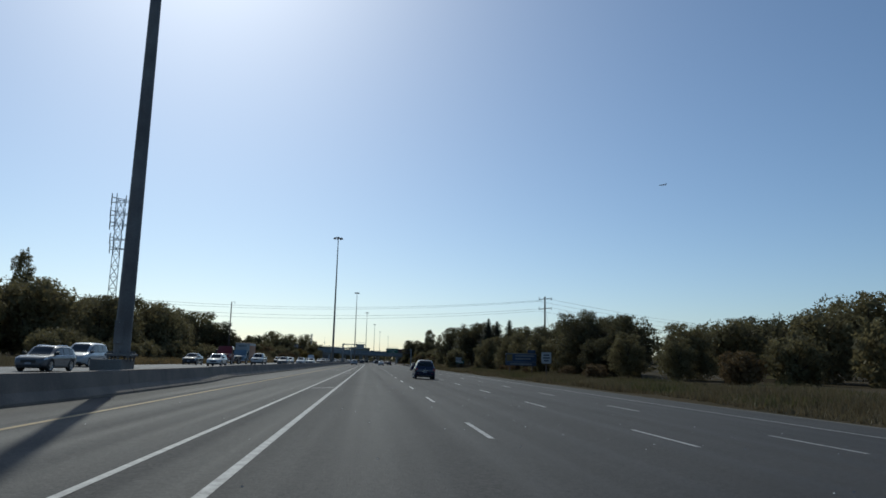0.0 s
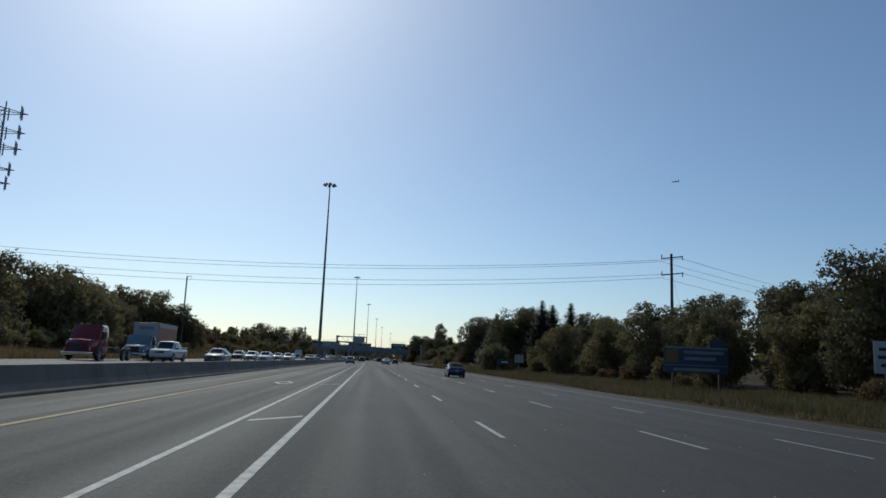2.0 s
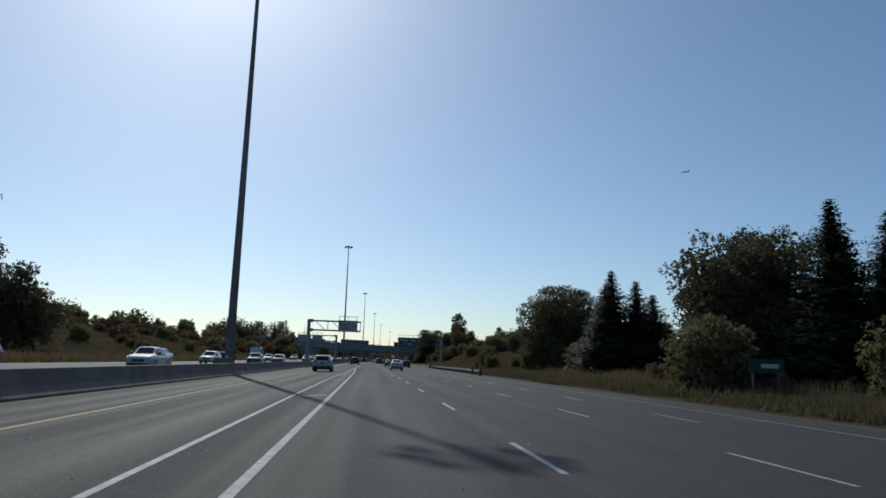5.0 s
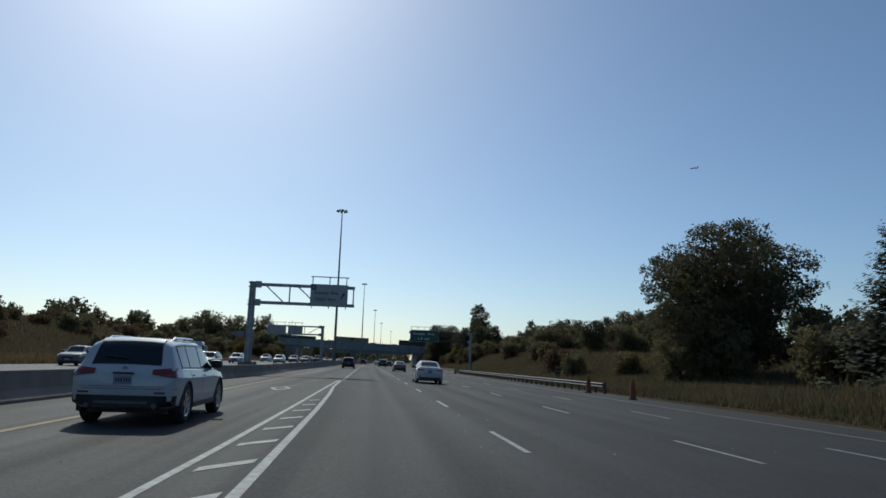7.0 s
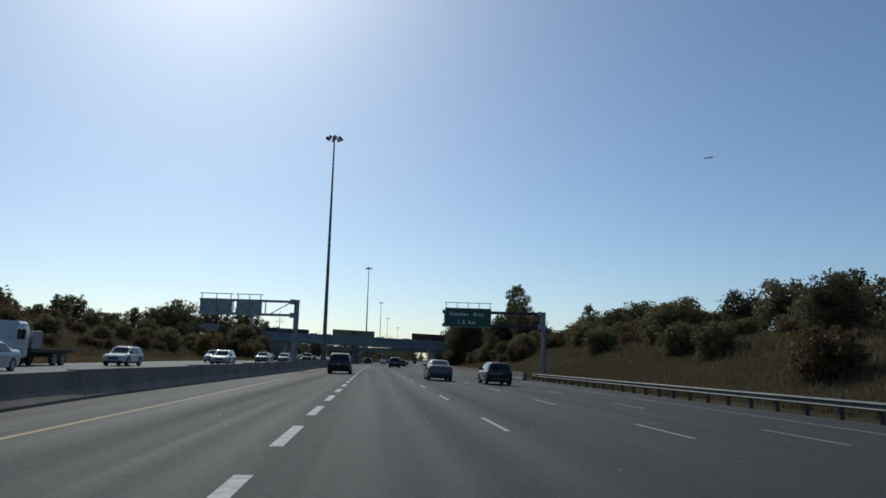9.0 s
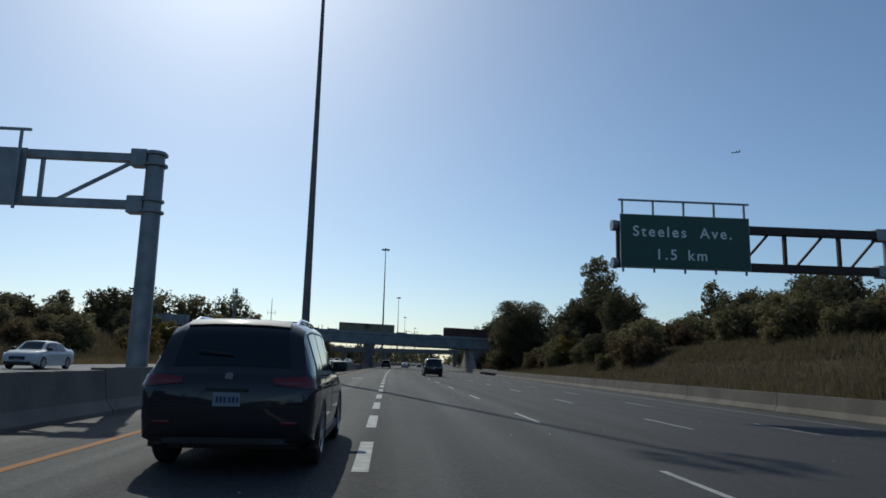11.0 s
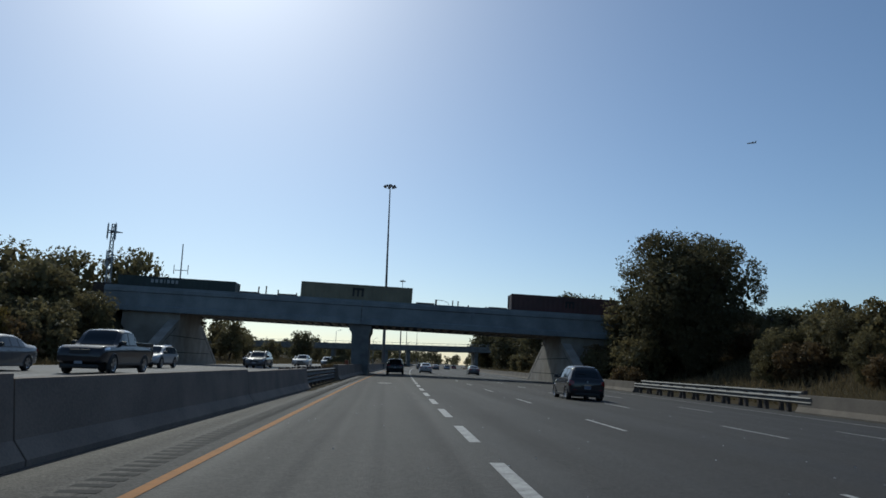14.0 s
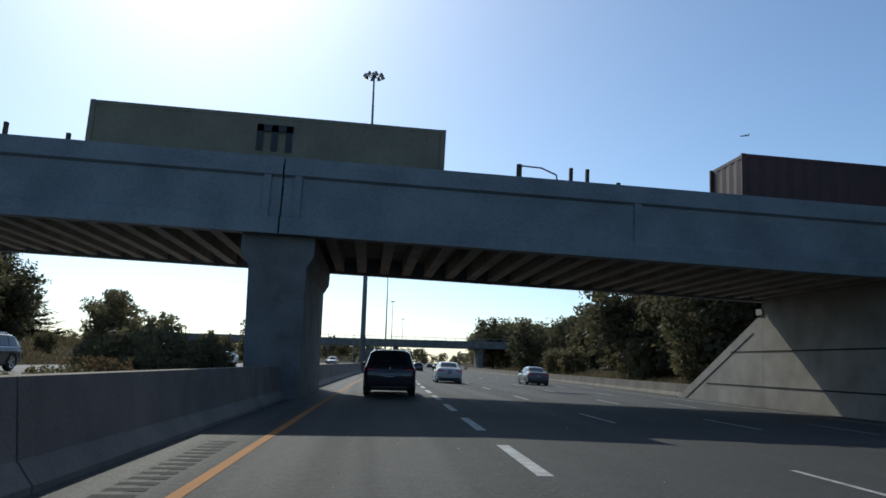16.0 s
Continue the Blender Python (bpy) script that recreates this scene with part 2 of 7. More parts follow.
def box(x0, x1, y0, y1, z0, z1, bevel=0.0):
    bm = bmesh.new()
    bmesh.ops.create_cube(bm, size=1)
    for v in bm.verts:
        v.co = Vector((x0 + (v.co.x + 0.5) * (x1 - x0), y0 + (v.co.y + 0.5) * (y1 - y0), z0 + (v.co.z + 0.5) * (z1 - z0)))
    if bevel:
        bmesh.ops.bevel(bm, geom=bm.edges[:], offset=bevel, segments=2, affect="EDGES", profile=0.7)
    return bm


def tube(a, b, r0, r1=None, n=8, bm=None):
    """A round bar from a to b."""
    bm = bm or bmesh.new()
    a, b = Vector(a), Vector(b)
    r1 = r0 if r1 is None else r1
    q = (b - a).to_track_quat("Z", "Y").to_matrix()
    rings = []
    for p, r in ((a, r0), (b, r1)):
        rings.append([bm.verts.new(p + q @ Vector((r * math.cos(2 * math.pi * i / n), r * math.sin(2 * math.pi * i / n), 0))) for i in range(n)])
    for i in range(n):
        bm.faces.new((rings[0][i], rings[0][(i + 1) % n], rings[1][(i + 1) % n], rings[1][i]))
    bm.faces.new(rings[0][::-1])
    bm.faces.new(rings[1])
    return bm


def beam(a, b, w, h):
    """A square bar from a to b."""
    a, b = Vector(a), Vector(b)
    q = (b - a).to_track_quat("Y", "Z").to_matrix()
    bm = box(-w / 2, w / 2, 0, (b - a).length, -h / 2, h / 2, min(w, h) * 0.08)
    for v in bm.verts:
        v.co = a + q @ v.co
    return bm


def extrude_profile(profile, ys, shift, lift, closed=True):
    """Sweeps a profile [(x, z)] along the road; shift(y) and lift(y) place it."""
    bm = bmesh.new()
    rows = [[bm.verts.new((x + shift(y), y, z + lift(y))) for x, z in profile] for y in ys]
    n = len(profile)
    for r0, r1 in zip(rows, rows[1:]):
        for i in range(n if closed else n - 1):
            bm.faces.new((r0[i], r0[(i + 1) % n], r1[(i + 1) % n], r1[i]))
    if closed:
        bm.faces.new(rows[0])
        bm.faces.new(rows[-1][::-1])
    bmesh.ops.recalc_face_normals(bm, faces=bm.faces[:])
    return bm


def strip(xa, xb, ys, dz):
    """Paint on the road between the lines xa(y) and xb(y)."""
    vs, fs = [], []
    for i, y in enumerate(ys):
        for x in (xa(y), xb(y)):
            vs.append((x + bend(y), y, road_z(x) + dz))
        if i:
            fs.append((2 * i - 2, 2 * i - 1, 2 * i + 1, 2 * i))
    return vs, fs


def text_mesh(name, body, size, material, parent, m, spread=1.12):
    cu = bpy.data.curves.new(name, "FONT")
    cu.body, cu.size, cu.extrude, cu.space_character, cu.offset = body, size, 0.003, spread, size * 0.014
    cu.align_x = "CENTER"
    tmp = bpy.data.objects.new(name, cu)
    me = bpy.data.meshes.new_from_object(tmp)
    bpy.data.objects.remove(tmp)
    me.materials.append(material)
    ob = new(name, me)
    ob.parent, ob.matrix_basis = parent, m
    return ob


# ---- ground and roads ----
def ground_z(x, y):
    z = -0.75
    xx = x - bend(y)
    if xx > 16:
        z += 0.35 * step(16, 18, xx) + (0.5 + 3.6 * step(225, 300, y) - 2.8 * step(410, 520, y)) * step(18.5, 34, xx) + 2.6 * step(34, 60, xx) * step(230, 320, y)
    if xx < -27:
        z += 0.9 * step(-27, -29, xx) + (0.6 + 6.0 * step(225, 310, y) - 4.5 * step(480, 600, y)) * step(-30, -62, xx)
    if xx > 17.8 or xx < -27.5:
        side = step(17.8, 25, xx) if xx > 0 else step(-27.5, -35, xx)
        z = max(z, -0.75 + 7.6 * side * (1 - step(6, 17, abs(y - 457))))
    z += 14 * step(700, 1500, y) * step(30, 260, abs(xx)) + 0.25 * noise.noise(Vector((x * 0.06, y * 0.06, 0))) * step(17, 24, abs(xx + 5.5))
    return z


def axis(*spans):
    out = []
    for a, b, n in spans:
        out += [a + (b - a) * i / n for i in range(n)]
    return out + [spans[-1][1]]


gx = axis((-2500, -300, 6), (-300, -80, 11), (-80, -26, 36), (-26, 15, 8), (15, 60, 45), (60, 300, 24), (300, 2500, 6))
gy = axis((-400, -20, 10), (-20, 420, 110), (420, 500, 40), (500, 900, 40), (900, 3800, 12))
gv = [(x + bend(y), y, ground_z(x + bend(y), y)) for y in gy for x in gx]
nx = len(gx)
gf = [(j * nx + i, j * nx + i + 1, (j + 1) * nx + i + 1, (j + 1) * nx + i) for j in range(len(gy) - 1) for i in range(nx - 1)]
ground = tagged(pydata("ground", gv, gf, SOIL), "dry late-summer grassy verge and fields beside the motorway", "ground", kind="structure")
ground.data.shade_smooth()

road_ys = axis((-300, 0, 6), (0, 60, 20), (60, 220, 8), (220, 280, 20), (280, 340, 4), (340, 760, 42), (760, 2600, 10))
LEFT_EDGE = lambda y: (-8.2 + 0.3 * step(190, 240, y) + 0.8 * step(255, 330, y) - 0.2 * step(320, 345, y) + 0.75 * step(362, 415, y)
                       + 0.85 * step(8, 22, y) * (1 - step(33, 47, y)) + 0.5 * step(228, 241, y) * (1 - step(253, 266, y)) + 0.5 * step(334, 342, y) * (1 - step(352, 361, y)))
bm = bmesh.new()
rows = []
for y in road_ys:
    rows.append([bm.verts.new((x + bend(y), y, road_z(x))) for x in (LEFT_EDGE(y) - 0.5, -5.5, -1.4, 2.45, 6.2, 9.6, 12.95)])
for r0, r1 in zip(rows, rows[1:]):
    for i in range(len(r0) - 1):
        bm.faces.new((r0[i], r0[i + 1], r1[i + 1], r1[i]))
tagged(pydata("median_shoulder", *strip(lambda y: LEFT_EDGE(y) - 0.4, lambda y: -5.9 + 0.12 * step(150, 300, y), road_ys, 0.0025), MEDIAN_EDGE), "pale worn asphalt shoulder along the median barrier", "shoulder", kind="structure")
road = tagged(link("road", bm, ASPHALT), "grey asphalt motorway lanes with worn wheel tracks", "road", kind="structure")
tagged(link("road_shoulder", extrude_profile([(12.95, road_z(12.95)), (16.2, road_z(16.2) - 0.02), (16.6, -0.85), (12.95, -0.85)], road_ys, bend, lambda y: 0), SHOULDER), "dark asphalt shoulder beside the outer lane", "shoulder", kind="structure")
tagged(link("gravel_verge", extrude_profile([(16.15, -0.44), (18.2, -0.62), (18.2, -0.95), (16.15, -0.95)], road_ys, bend, lambda y: 0.0), GRAVEL), "pale gravel strip along the shoulder", "gravel", kind="structure")
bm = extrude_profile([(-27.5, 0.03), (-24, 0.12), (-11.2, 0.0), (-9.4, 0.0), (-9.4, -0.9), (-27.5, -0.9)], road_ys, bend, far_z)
tagged(link("opposite_road", bm, ASPHALT_PALE), "sunlit pale asphalt of the opposite carriageway", "road", kind="structure")


def marking(name, vs, fs, material, parent=road):
    return pydata(name, vs, fs, material, parent)


def solid(name, xf, w, y0, y1, material):
    ys = sorted([y for y in road_ys if y0 < y < y1] + [y for y in (165, 190, 196, 202, 205, 210, 212, 218, 226, 230, 340, 390) if y0 < y < y1 and y not in road_ys])
    ys = [y0] + ys + [y1]
    vs, fs = strip(lambda y: xf(y) - w / 2, lambda y: xf(y) + w / 2, ys, 0.005)
    return marking(name, vs, fs, material)


def along(knots, y):
    """A line's sideways place, straight between its knots (y, x)."""
    for (ya, xa), (yb, xb) in zip(knots, knots[1:]):
        if y < yb:
            return xa + (xb - xa) * max(0.0, (y - ya) / (yb - ya))
    return knots[-1][1]


L1 = lambda y: along(((165, -2.40), (190, -2.32), (196, -2.15), (202, -2.04), (212, -1.96), (226, -1.89), (236, -1.80)), y)
L2 = lambda y: along(((198, -1.22), (210, -1.30), (218, -1.42), (226, -1.62), (236, -1.66)), y)
YEL = lambda y: along(((205, -5.53), (230, -5.43), (340, -5.38), (390, -5.27)), y)
solid("yellow_edge_line", YEL, 0.14, -200, 288, PAINT_YW)
solid("yellow_edge_line", YEL, 0.15, 288, 1400, PAINT_Y)
solid("white_line", L1, 0.105, -200, 236, PAINT_W)
solid("white_line", L2, 0.125, -200, 236, PAINT_W)
solid("white_edge_line", lambda y: 12.95, 0.11, -200, 1400, PAINT_W)
for x in (2.42, 6.25, 9.55):
    for k in range(60):
        y = along(((0, 12.6), (9, 114.4), (17, 203.1), (27, 313.0), (33, 380.2), (39, 446.4), (60, 678.0)), k)
        vs, fs = strip(lambda q: x - 0.055, lambda q: x + 0.055, [y, y + 1.6, y + 3.3], 0.005)
        marking("lane_dash", vs, fs, PAINT_W)
for k in range(0, 62):
    y = 237.7 + 5.545 * k
    vs, fs = strip(lambda q: -1.66 + 0.1 * step(310, 370, q), lambda q: -1.46 + 0.1 * step(310, 370, q), [y, y + 1.5, y + 3.1], 0.005)
    marking("wide_dash", vs, fs, PAINT_W)
for y in [31.0, 69.75, 88.1, 106.2, 125.0, 143.4, 161.8, 180.6] + [190.96 + 2.28 * i for i in range(11)]:
    w = 0.34
    a, b = L1(y) + 0.18, L2(y + 1.0) - 0.13
    sl = 1.42 * (b - a)
    vs = [(a, y, road_z(a) + 0.006), (b, y + sl, road_z(b) + 0.006), (b, y + sl + w, road_z(b) + 0.006), (a, y + w, road_z(a) + 0.006)]
    marking("chevron_bar", vs, [(0, 1, 2, 3)], PAINT_W)


def diamond(x, y, hw, hl):
    vs, fs = [], []
    for s in (1.0, 0.66):
        vs += [(x + bend(y) + dx * hw * s, y + dy * hl * s, road_z(x + dx * hw * s) + 0.006) for dx, dy in ((0, -1), (1, 0), (0, 1), (-1, 0))]
    fs = [(i, (i + 1) % 4, 4 + (i + 1) % 4, 4 + i) for i in range(4)]
    marking("lane_diamond", vs, fs, PAINT_W)


for x, y in ((-3.86, 89.0), (-3.62, 222.2), (-3.58, 350.3), (-3.5, 420.8)):
    diamond(x, y, 0.46, 1.9)

# pale scrapes left by dragged metal
rs_ = random.Random(11)
for i in range(54):
    y = rs_.uniform(48.5, 58.5)
    x = -3.1 + (y - 50) * 0.2 + rs_.gauss(0, 0.3)
    n, ln, w = 9, rs_.uniform(0.03, 0.17), rs_.uniform(0.05, 0.16)
    vs = [(x + math.cos(2 * math.pi * k / n) * ln * rs_.uniform(0.6, 1.1), y + math.sin(2 * math.pi * k / n) * w * rs_.uniform(0.5, 1.3), road_z(x) + 0.004 + 0.0001 * i) for k in range(n)]
    marking("scrape_mark", vs, [tuple(range(n))], PATCH)

# rumble strip grooves beside the yellow line, drawn as flat dark quads
for i in range(290):
    y = 342 + i * 0.34
    x = -5.82 + bend(y)
    pydata("rumble_groove", [(x - 0.2, y, 0.040), (x + 0.2, y, 0.040), (x + 0.2, y + 0.17, 0.041), (x - 0.2, y + 0.17, 0.041)], [(0, 1, 2, 3)], GROOVE, road)

# loose pale grit scattered over the lanes
rg_ = np.random.default_rng(51)
gvs, gfs = [], []
for i in range(1500):
    x, y, r = rg_.uniform(-5.0, 12.5), rg_.uniform(2, 470), rg_.uniform(0.008, 0.024)
    p, z = len(gvs), road_z(x)
    a = rg_.uniform(0, 6.28)
    gvs += [(x + bend(y) + r * math.cos(a + k * 2.1), y + 1.3 * r * math.sin(a + k * 2.1), z) for k in range(3)] + [(x + bend(y), y, z + r * 0.8)]
    gfs += [(p, p + 1, p + 3), (p + 1, p + 2, p + 3), (p + 2, p, p + 3)]
tagged(pydata("road_grit", gvs, gfs, SIGN_GREY), "loose pale grit scattered over the asphalt lanes", "grit", kind="stuff")

# ---- median barrier ----
def wall_top(y):
    return 0.74 + 0.32 * step(245, 350, y) - 0.14 * step(372, 408, y) * (1 - step(420, 428, y))


def barrier_run(y0, y1):
    length = 12.0
    n = int((y1 - y0) / length)
    for i in range(n):
        a, b = y0 + i * length + 0.02, y0 + (i + 1) * length - 0.02
        h = wall_top((a + b) / 2)
        prof = [(0.0, 0.0), (0.0, 0.08), (-0.16, 0.30), (-0.24, h), (-0.56, h), (-0.64, 0.3), (-0.8, 0.08), (-0.8, 0.0)]
        bm_ = extrude_profile(prof, axis((a, b, 6)), lambda y: LEFT_EDGE(y) + bend(y), lambda y: 0.03)
        part("barrier_panel", bm_, BARRIER, median)


median = tagged(new("median_barrier"), "grey concrete median barrier in long cast panels, stained", "barrier", kind="structure")
barrier_run(-24, 408)
barrier_run(424, 700)
tagged(link("median_strip", extrude_profile([(-0.7, 0.1), (-2.9, 0.1), (-2.9, -0.8), (-0.7, -0.8)], road_ys, lambda y: LEFT_EDGE(y) + bend(y), lambda y: 0.1), CONCRETE), "paved strip behind the median barrier", "pavement", kind="structure")


# ---- high masts ----
def high_mast(x, y, h):
    t = thing("high_mast_light", pose(x, y, 0.1), "tall tapered steel high-mast light with a ring of floodlights", "street lamp", "high-mast lights")
    bm = bmesh.new()
    rings = []
    for k in range(7):
        z, r = 1.2 + (h - 1.2) * k / 6, 0.31 - 0.21 * k / 6
        rings.append([bm.verts.new((r * math.cos(math.pi * i / 6), r * math.sin(math.pi * i / 6), z)) for i in range(12)])
    for r0, r1 in zip(rings, rings[1:]):
        for i in range(12):
            bm.faces.new((r0[i], r0[(i + 1) % 12], r1[(i + 1) % 12], r1[i]))
    bm.faces.new(rings[0][::-1])
    bm.faces.new(rings[-1])
    part("pole", bm, MAST, t, smooth=True)
    part("base_plate", box(-0.46, 0.46, -0.46, 0.46, 1.11, 1.2, 0.01), MAST, t)
    for dx in (-0.36, 0, 0.36):
        for dy in (-0.36, 0, 0.36):
            if dx or dy:
                bolt = part("anchor_bolt", tube((dx, dy, 0.9), (dx, dy, 1.30), 0.035), MAST, t)
                part("nut", tube((dx, dy, 1.201), (dx, dy, 1.26), 0.06, None, 6), MAST, bolt)
                part("nut", tube((dx, dy, 1.04), (dx, dy, 1.109), 0.06, None, 6), MAST, bolt)
    part("footing", box(-0.85, 0.27, -0.75, 0.75, -0.5, 0.98, 0.04), CONCRETE, t)
    cover = part("hand_hole_cover", box(-0.24, 0.10, -0.345, -0.27, 1.55, 2.45, 0.03), MAST, t)
    for dz in (1.63, 2.37):
        part("screw", tube((-0.07, -0.36, dz), (-0.07, -0.34, dz), 0.02, None, 6), STEEL, cover)
    bm = bmesh.new()
    for k in range(12):
        a0, a1 = math.pi * k / 6, math.pi * (k + 1) / 6
        tube((0.75 * math.cos(a0), 0.75 * math.sin(a0), h), (0.75 * math.cos(a1), 0.75 * math.sin(a1), h), 0.05, None, 6, bm)
    for k in range(4):
        tube((0, 0, h), (0.75 * math.cos(k * math.pi / 2), 0.75 * math.sin(k * math.pi / 2), h), 0.04, None, 6, bm)
    part("lamp_ring", bm, MAST, t)
    part("head_cap", tube((0, 0, h - 0.15), (0, 0, h + 0.35), 0.3, 0.22, 10), MAST, t)
    for k in range(8):
        a = math.pi * k / 4 + 0.2
        c, s = math.cos(a), math.sin(a)
        lamp = part("floodlight", tube((1.0 * c, 1.0 * s, h + 0.12), (1.12 * c, 1.12 * s, h - 0.28), 0.13, 0.27, 10), MAST, t)
        part("lens", tube((1.12 * c, 1.12 * s, h - 0.285), (1.125 * c, 1.125 * s, h - 0.30), 0.25, 0.25, 10), CLEAR_L, lamp)
    return t


mast = high_mast(-9.2, 28.0, 34.4)
for x, y, tall in ((-9.65, 189.4, 0.99), (-7.36, 347.7, 1.0), (-3.05, 510.5, 1.04), (3.6, 672, 1.04), (11.0, 834, 1.04), (25.0, 996, 1.04)):
    copy_thing(mast, pose(x, y, 0.1)).scale = (1, 1, tall)

# ---- overhead sign gantries ----
def gantry(name, x_post, y, x_tip, z_hi, z_lo, label, steel=None, flip=False, first=0.0, bays=0, stout=1.0):
    """A post with a two-chord cantilever arm towards x_tip."""
    t = thing(name, pose(x_post, y, 0), label, "sign gantry")
    arm = steel or STEEL
    s = 1 if x_tip > x_post else -1
    bm = bmesh.new()
    tube((0, 0, -0.6), (0, 0, z_hi + 0.15), 0.29, 0.25, 14, bm)
    part("post", bm, STEEL, t, smooth=True)
    part("post_cap", tube((0, 0, z_hi + 0.15), (0, 0, z_hi + 0.2), 0.29, 0.29, 14), STEEL, t)
    for z in (z_hi, z_lo):
        part("collar", tube((0, 0, z - 0.22), (0, 0, z - 0.16), 0.34, 0.34, 14), STEEL, t)
        part("collar", tube((0, 0, z + 0.1), (0, 0, z + 0.16), 0.33, 0.33, 14), STEEL, t)
    part("footing", box(-0.6, 0.6, -0.7, 0.7, -0.9, 0.95 if x_post < 0 else 0.05, 0.04), CONCRETE, t)
    L = abs(x_tip - x_post)
    for z in (z_hi, z_lo):
        part("chord", beam((s * 0.25, 0, z), (s * L, 0, z), 0.24 * stout, 0.24 * stout), arm, t)
        part("bracket", box(min(s * 0.2, s * 0.65), max(s * 0.2, s * 0.65), -0.2, 0.2, z - 0.25, z + 0.25, 0.04), STEEL, t)
    n = bays or max(3, int(L / 2.1))
    for i in range(1, n + 1):
        x = s * L * (first + (1 - first) * i / n) - s * 0.1
        part("upright", beam((x, 0, z_lo), (x, 0, z_hi), 0.1 * stout, 0.1 * stout), arm, t)
        x0 = s * L * (first + (1 - first) * (i - 1) / n) + s * 0.45
        za, zb = (z_hi, z_lo) if (s > 0) != flip else (z_lo, z_hi)
        part("brace", beam((x0, 0, za), (x - s * 0.35, 0, zb), 0.09, 0.09), arm, t)
    return t


def sign_board(t, x0, x1, z0, z1, material, border, y=-0.32):
    """A panel hung in front of the arm, with its stiffeners and a maintenance rail above."""
    p = part("sign_panel", box(x0, x1, y - 0.04, y, z0, z1), material, t)
    part("border", box(x0 - 0.03, x1 + 0.03, y - 0.012, y + 0.05, z0 - 0.03, z1 + 0.03), border, p)
    n = max(3, int((x1 - x0) / 1.2) + 1)
    for i in range(n):
        x = x0 + 0.1 + (x1 - x0 - 0.2) * i / (n - 1)
        part("hanger", beam((x, y + 0.12, z0 - 0.18), (x, y + 0.12, z1 + 0.62), 0.07, 0.07), STEEL, t)
    part("top_rail", beam((x0 - 0.05, y + 0.12, z1 + 0.62), (x1 + 0.1, y + 0.12, z1 + 0.62), 0.09, 0.07), STEEL, t)
    return p


def letters(t, body, size, x, z, material, y=-0.368, spread=1.12, gap=0.5):
    """A line of lettering centred at x, one mesh for each word."""
    words = [text_mesh("lettering", w_, size, material, t, pose(0, y, z, 90, 0, 0), spread) for w_ in body.split()]
    wide = []
    for ob in words:
        xs = [v.co.x for v in ob.data.vertices]
        wide.append((min(xs), max(xs)))
    gap = size * gap
    left = x - (sum(b - a for a, b in wide) + gap * (len(words) - 1)) / 2
    for ob, (a, b) in zip(words, wide):
        ob.matrix_basis = pose(left - a, y, z, 90, 0, 0)
        left += b - a + gap


g1 = gantry("sign_gantry", -9.25, 247.6, -1.35, 6.9, 5.5, "steel cantilever gantry with a white exit sign over the car-pool lane", first=0.06)
gx0 = 9.25
sign_board(g1, gx0 - 4.75, gx0 - 1.92, 5.38, 7.05, SIGN_GREY, BLACK)
letters(g1, "Steeles Ave.", 0.34, gx0 - 3.5, 6.30, BLACK)
letters(g1, "Finch Ave.", 0.34, gx0 - 3.55, 5.80, BLACK)
part("diamond_patch", box(gx0 - 4.73, gx0 - 4.37, -0.366, -0.36, 6.62, 7.03), BLACK, g1)
dm = bmesh.new()
o = [dm.verts.new((gx0 - 4.55 + dx, -0.370, 6.82 + dz)) for dx, dz in ((0, -0.16), (0.09, 0), (0, 0.16), (-0.09, 0))]
i_ = [dm.verts.new((gx0 - 4.55 + dx * 0.6, -0.370, 6.82 + dz * 0.6)) for dx, dz in ((0, -0.16), (0.09, 0), (0, 0.16), (-0.09, 0))]
for k in range(4):
    dm.faces.new((o[k], o[(k + 1) % 4], i_[(k + 1) % 4], i_[k]))
part("diamond_symbol", dm, SIGN_W, g1)
am = bmesh.new()
aw = [(-0.16, -0.26), (-0.10, -0.30), (0.10, 0.02), (0.16, -0.02), (0.17, 0.25), (-0.05, 0.11), (0.02, 0.07)]
am.faces.new([am.verts.new((gx0 - 2.3 + x, -0.368, 6.22 + z)) for x, z in aw])
part("arrow", am, BLACK, g1)

g2 = gantry("sign_gantry", -8.10, 315.8, -17.65, 6.86, 5.5, "steel cantilever gantry carrying sign panels seen from behind", flip=True, bays=3)
for x0, x1 in ((-5.9, -3.4), (-9.4, -6.3)):
    p = part("sign_panel", box(x0, x1, -0.30, -0.26, 5.35, 6.95), STEEL, g2, "grey back of a sign panel")
    part("top_rail", beam((x0 - 0.1, -0.4, 7.45), (x1 + 0.1, -0.4, 7.45), 0.09, 0.07), STEEL, g2)
    for k in range(3):
        xx = x0 + 0.15 + (x1 - x0 - 0.3) * k / 2
        part("hanger", beam((xx, -0.4, 5.2), (xx, -0.4, 7.45), 0.07, 0.07), STEEL, g2)

g3 = gantry("sign_gantry", 18.9, 322.4, 7.5, 6.85, 5.35, "brown steel cantilever gantry with a green distance sign over the lanes", WEATHERED, True, stout=1.35)
sign_board(g3, 7.62 - 18.9, 12.8 - 18.9, 5.17, 7.24, SIGN_G, SIGN_W)
letters(g3, "Steeles Ave.", 0.58, 10.08 - 18.9, 6.40, LETTER, spread=1.30, gap=0.95)
letters(g3, "1.5 km", 0.58, 10.06 - 18.9, 5.50, LETTER, spread=1.30, gap=0.8)
for z in (6.85, 5.35):
    part("chord_end", tube((7.35 - 18.9, 0, z), (7.55 - 18.9, 0, z), 0.22, 0.22, 12), STEEL, g3)


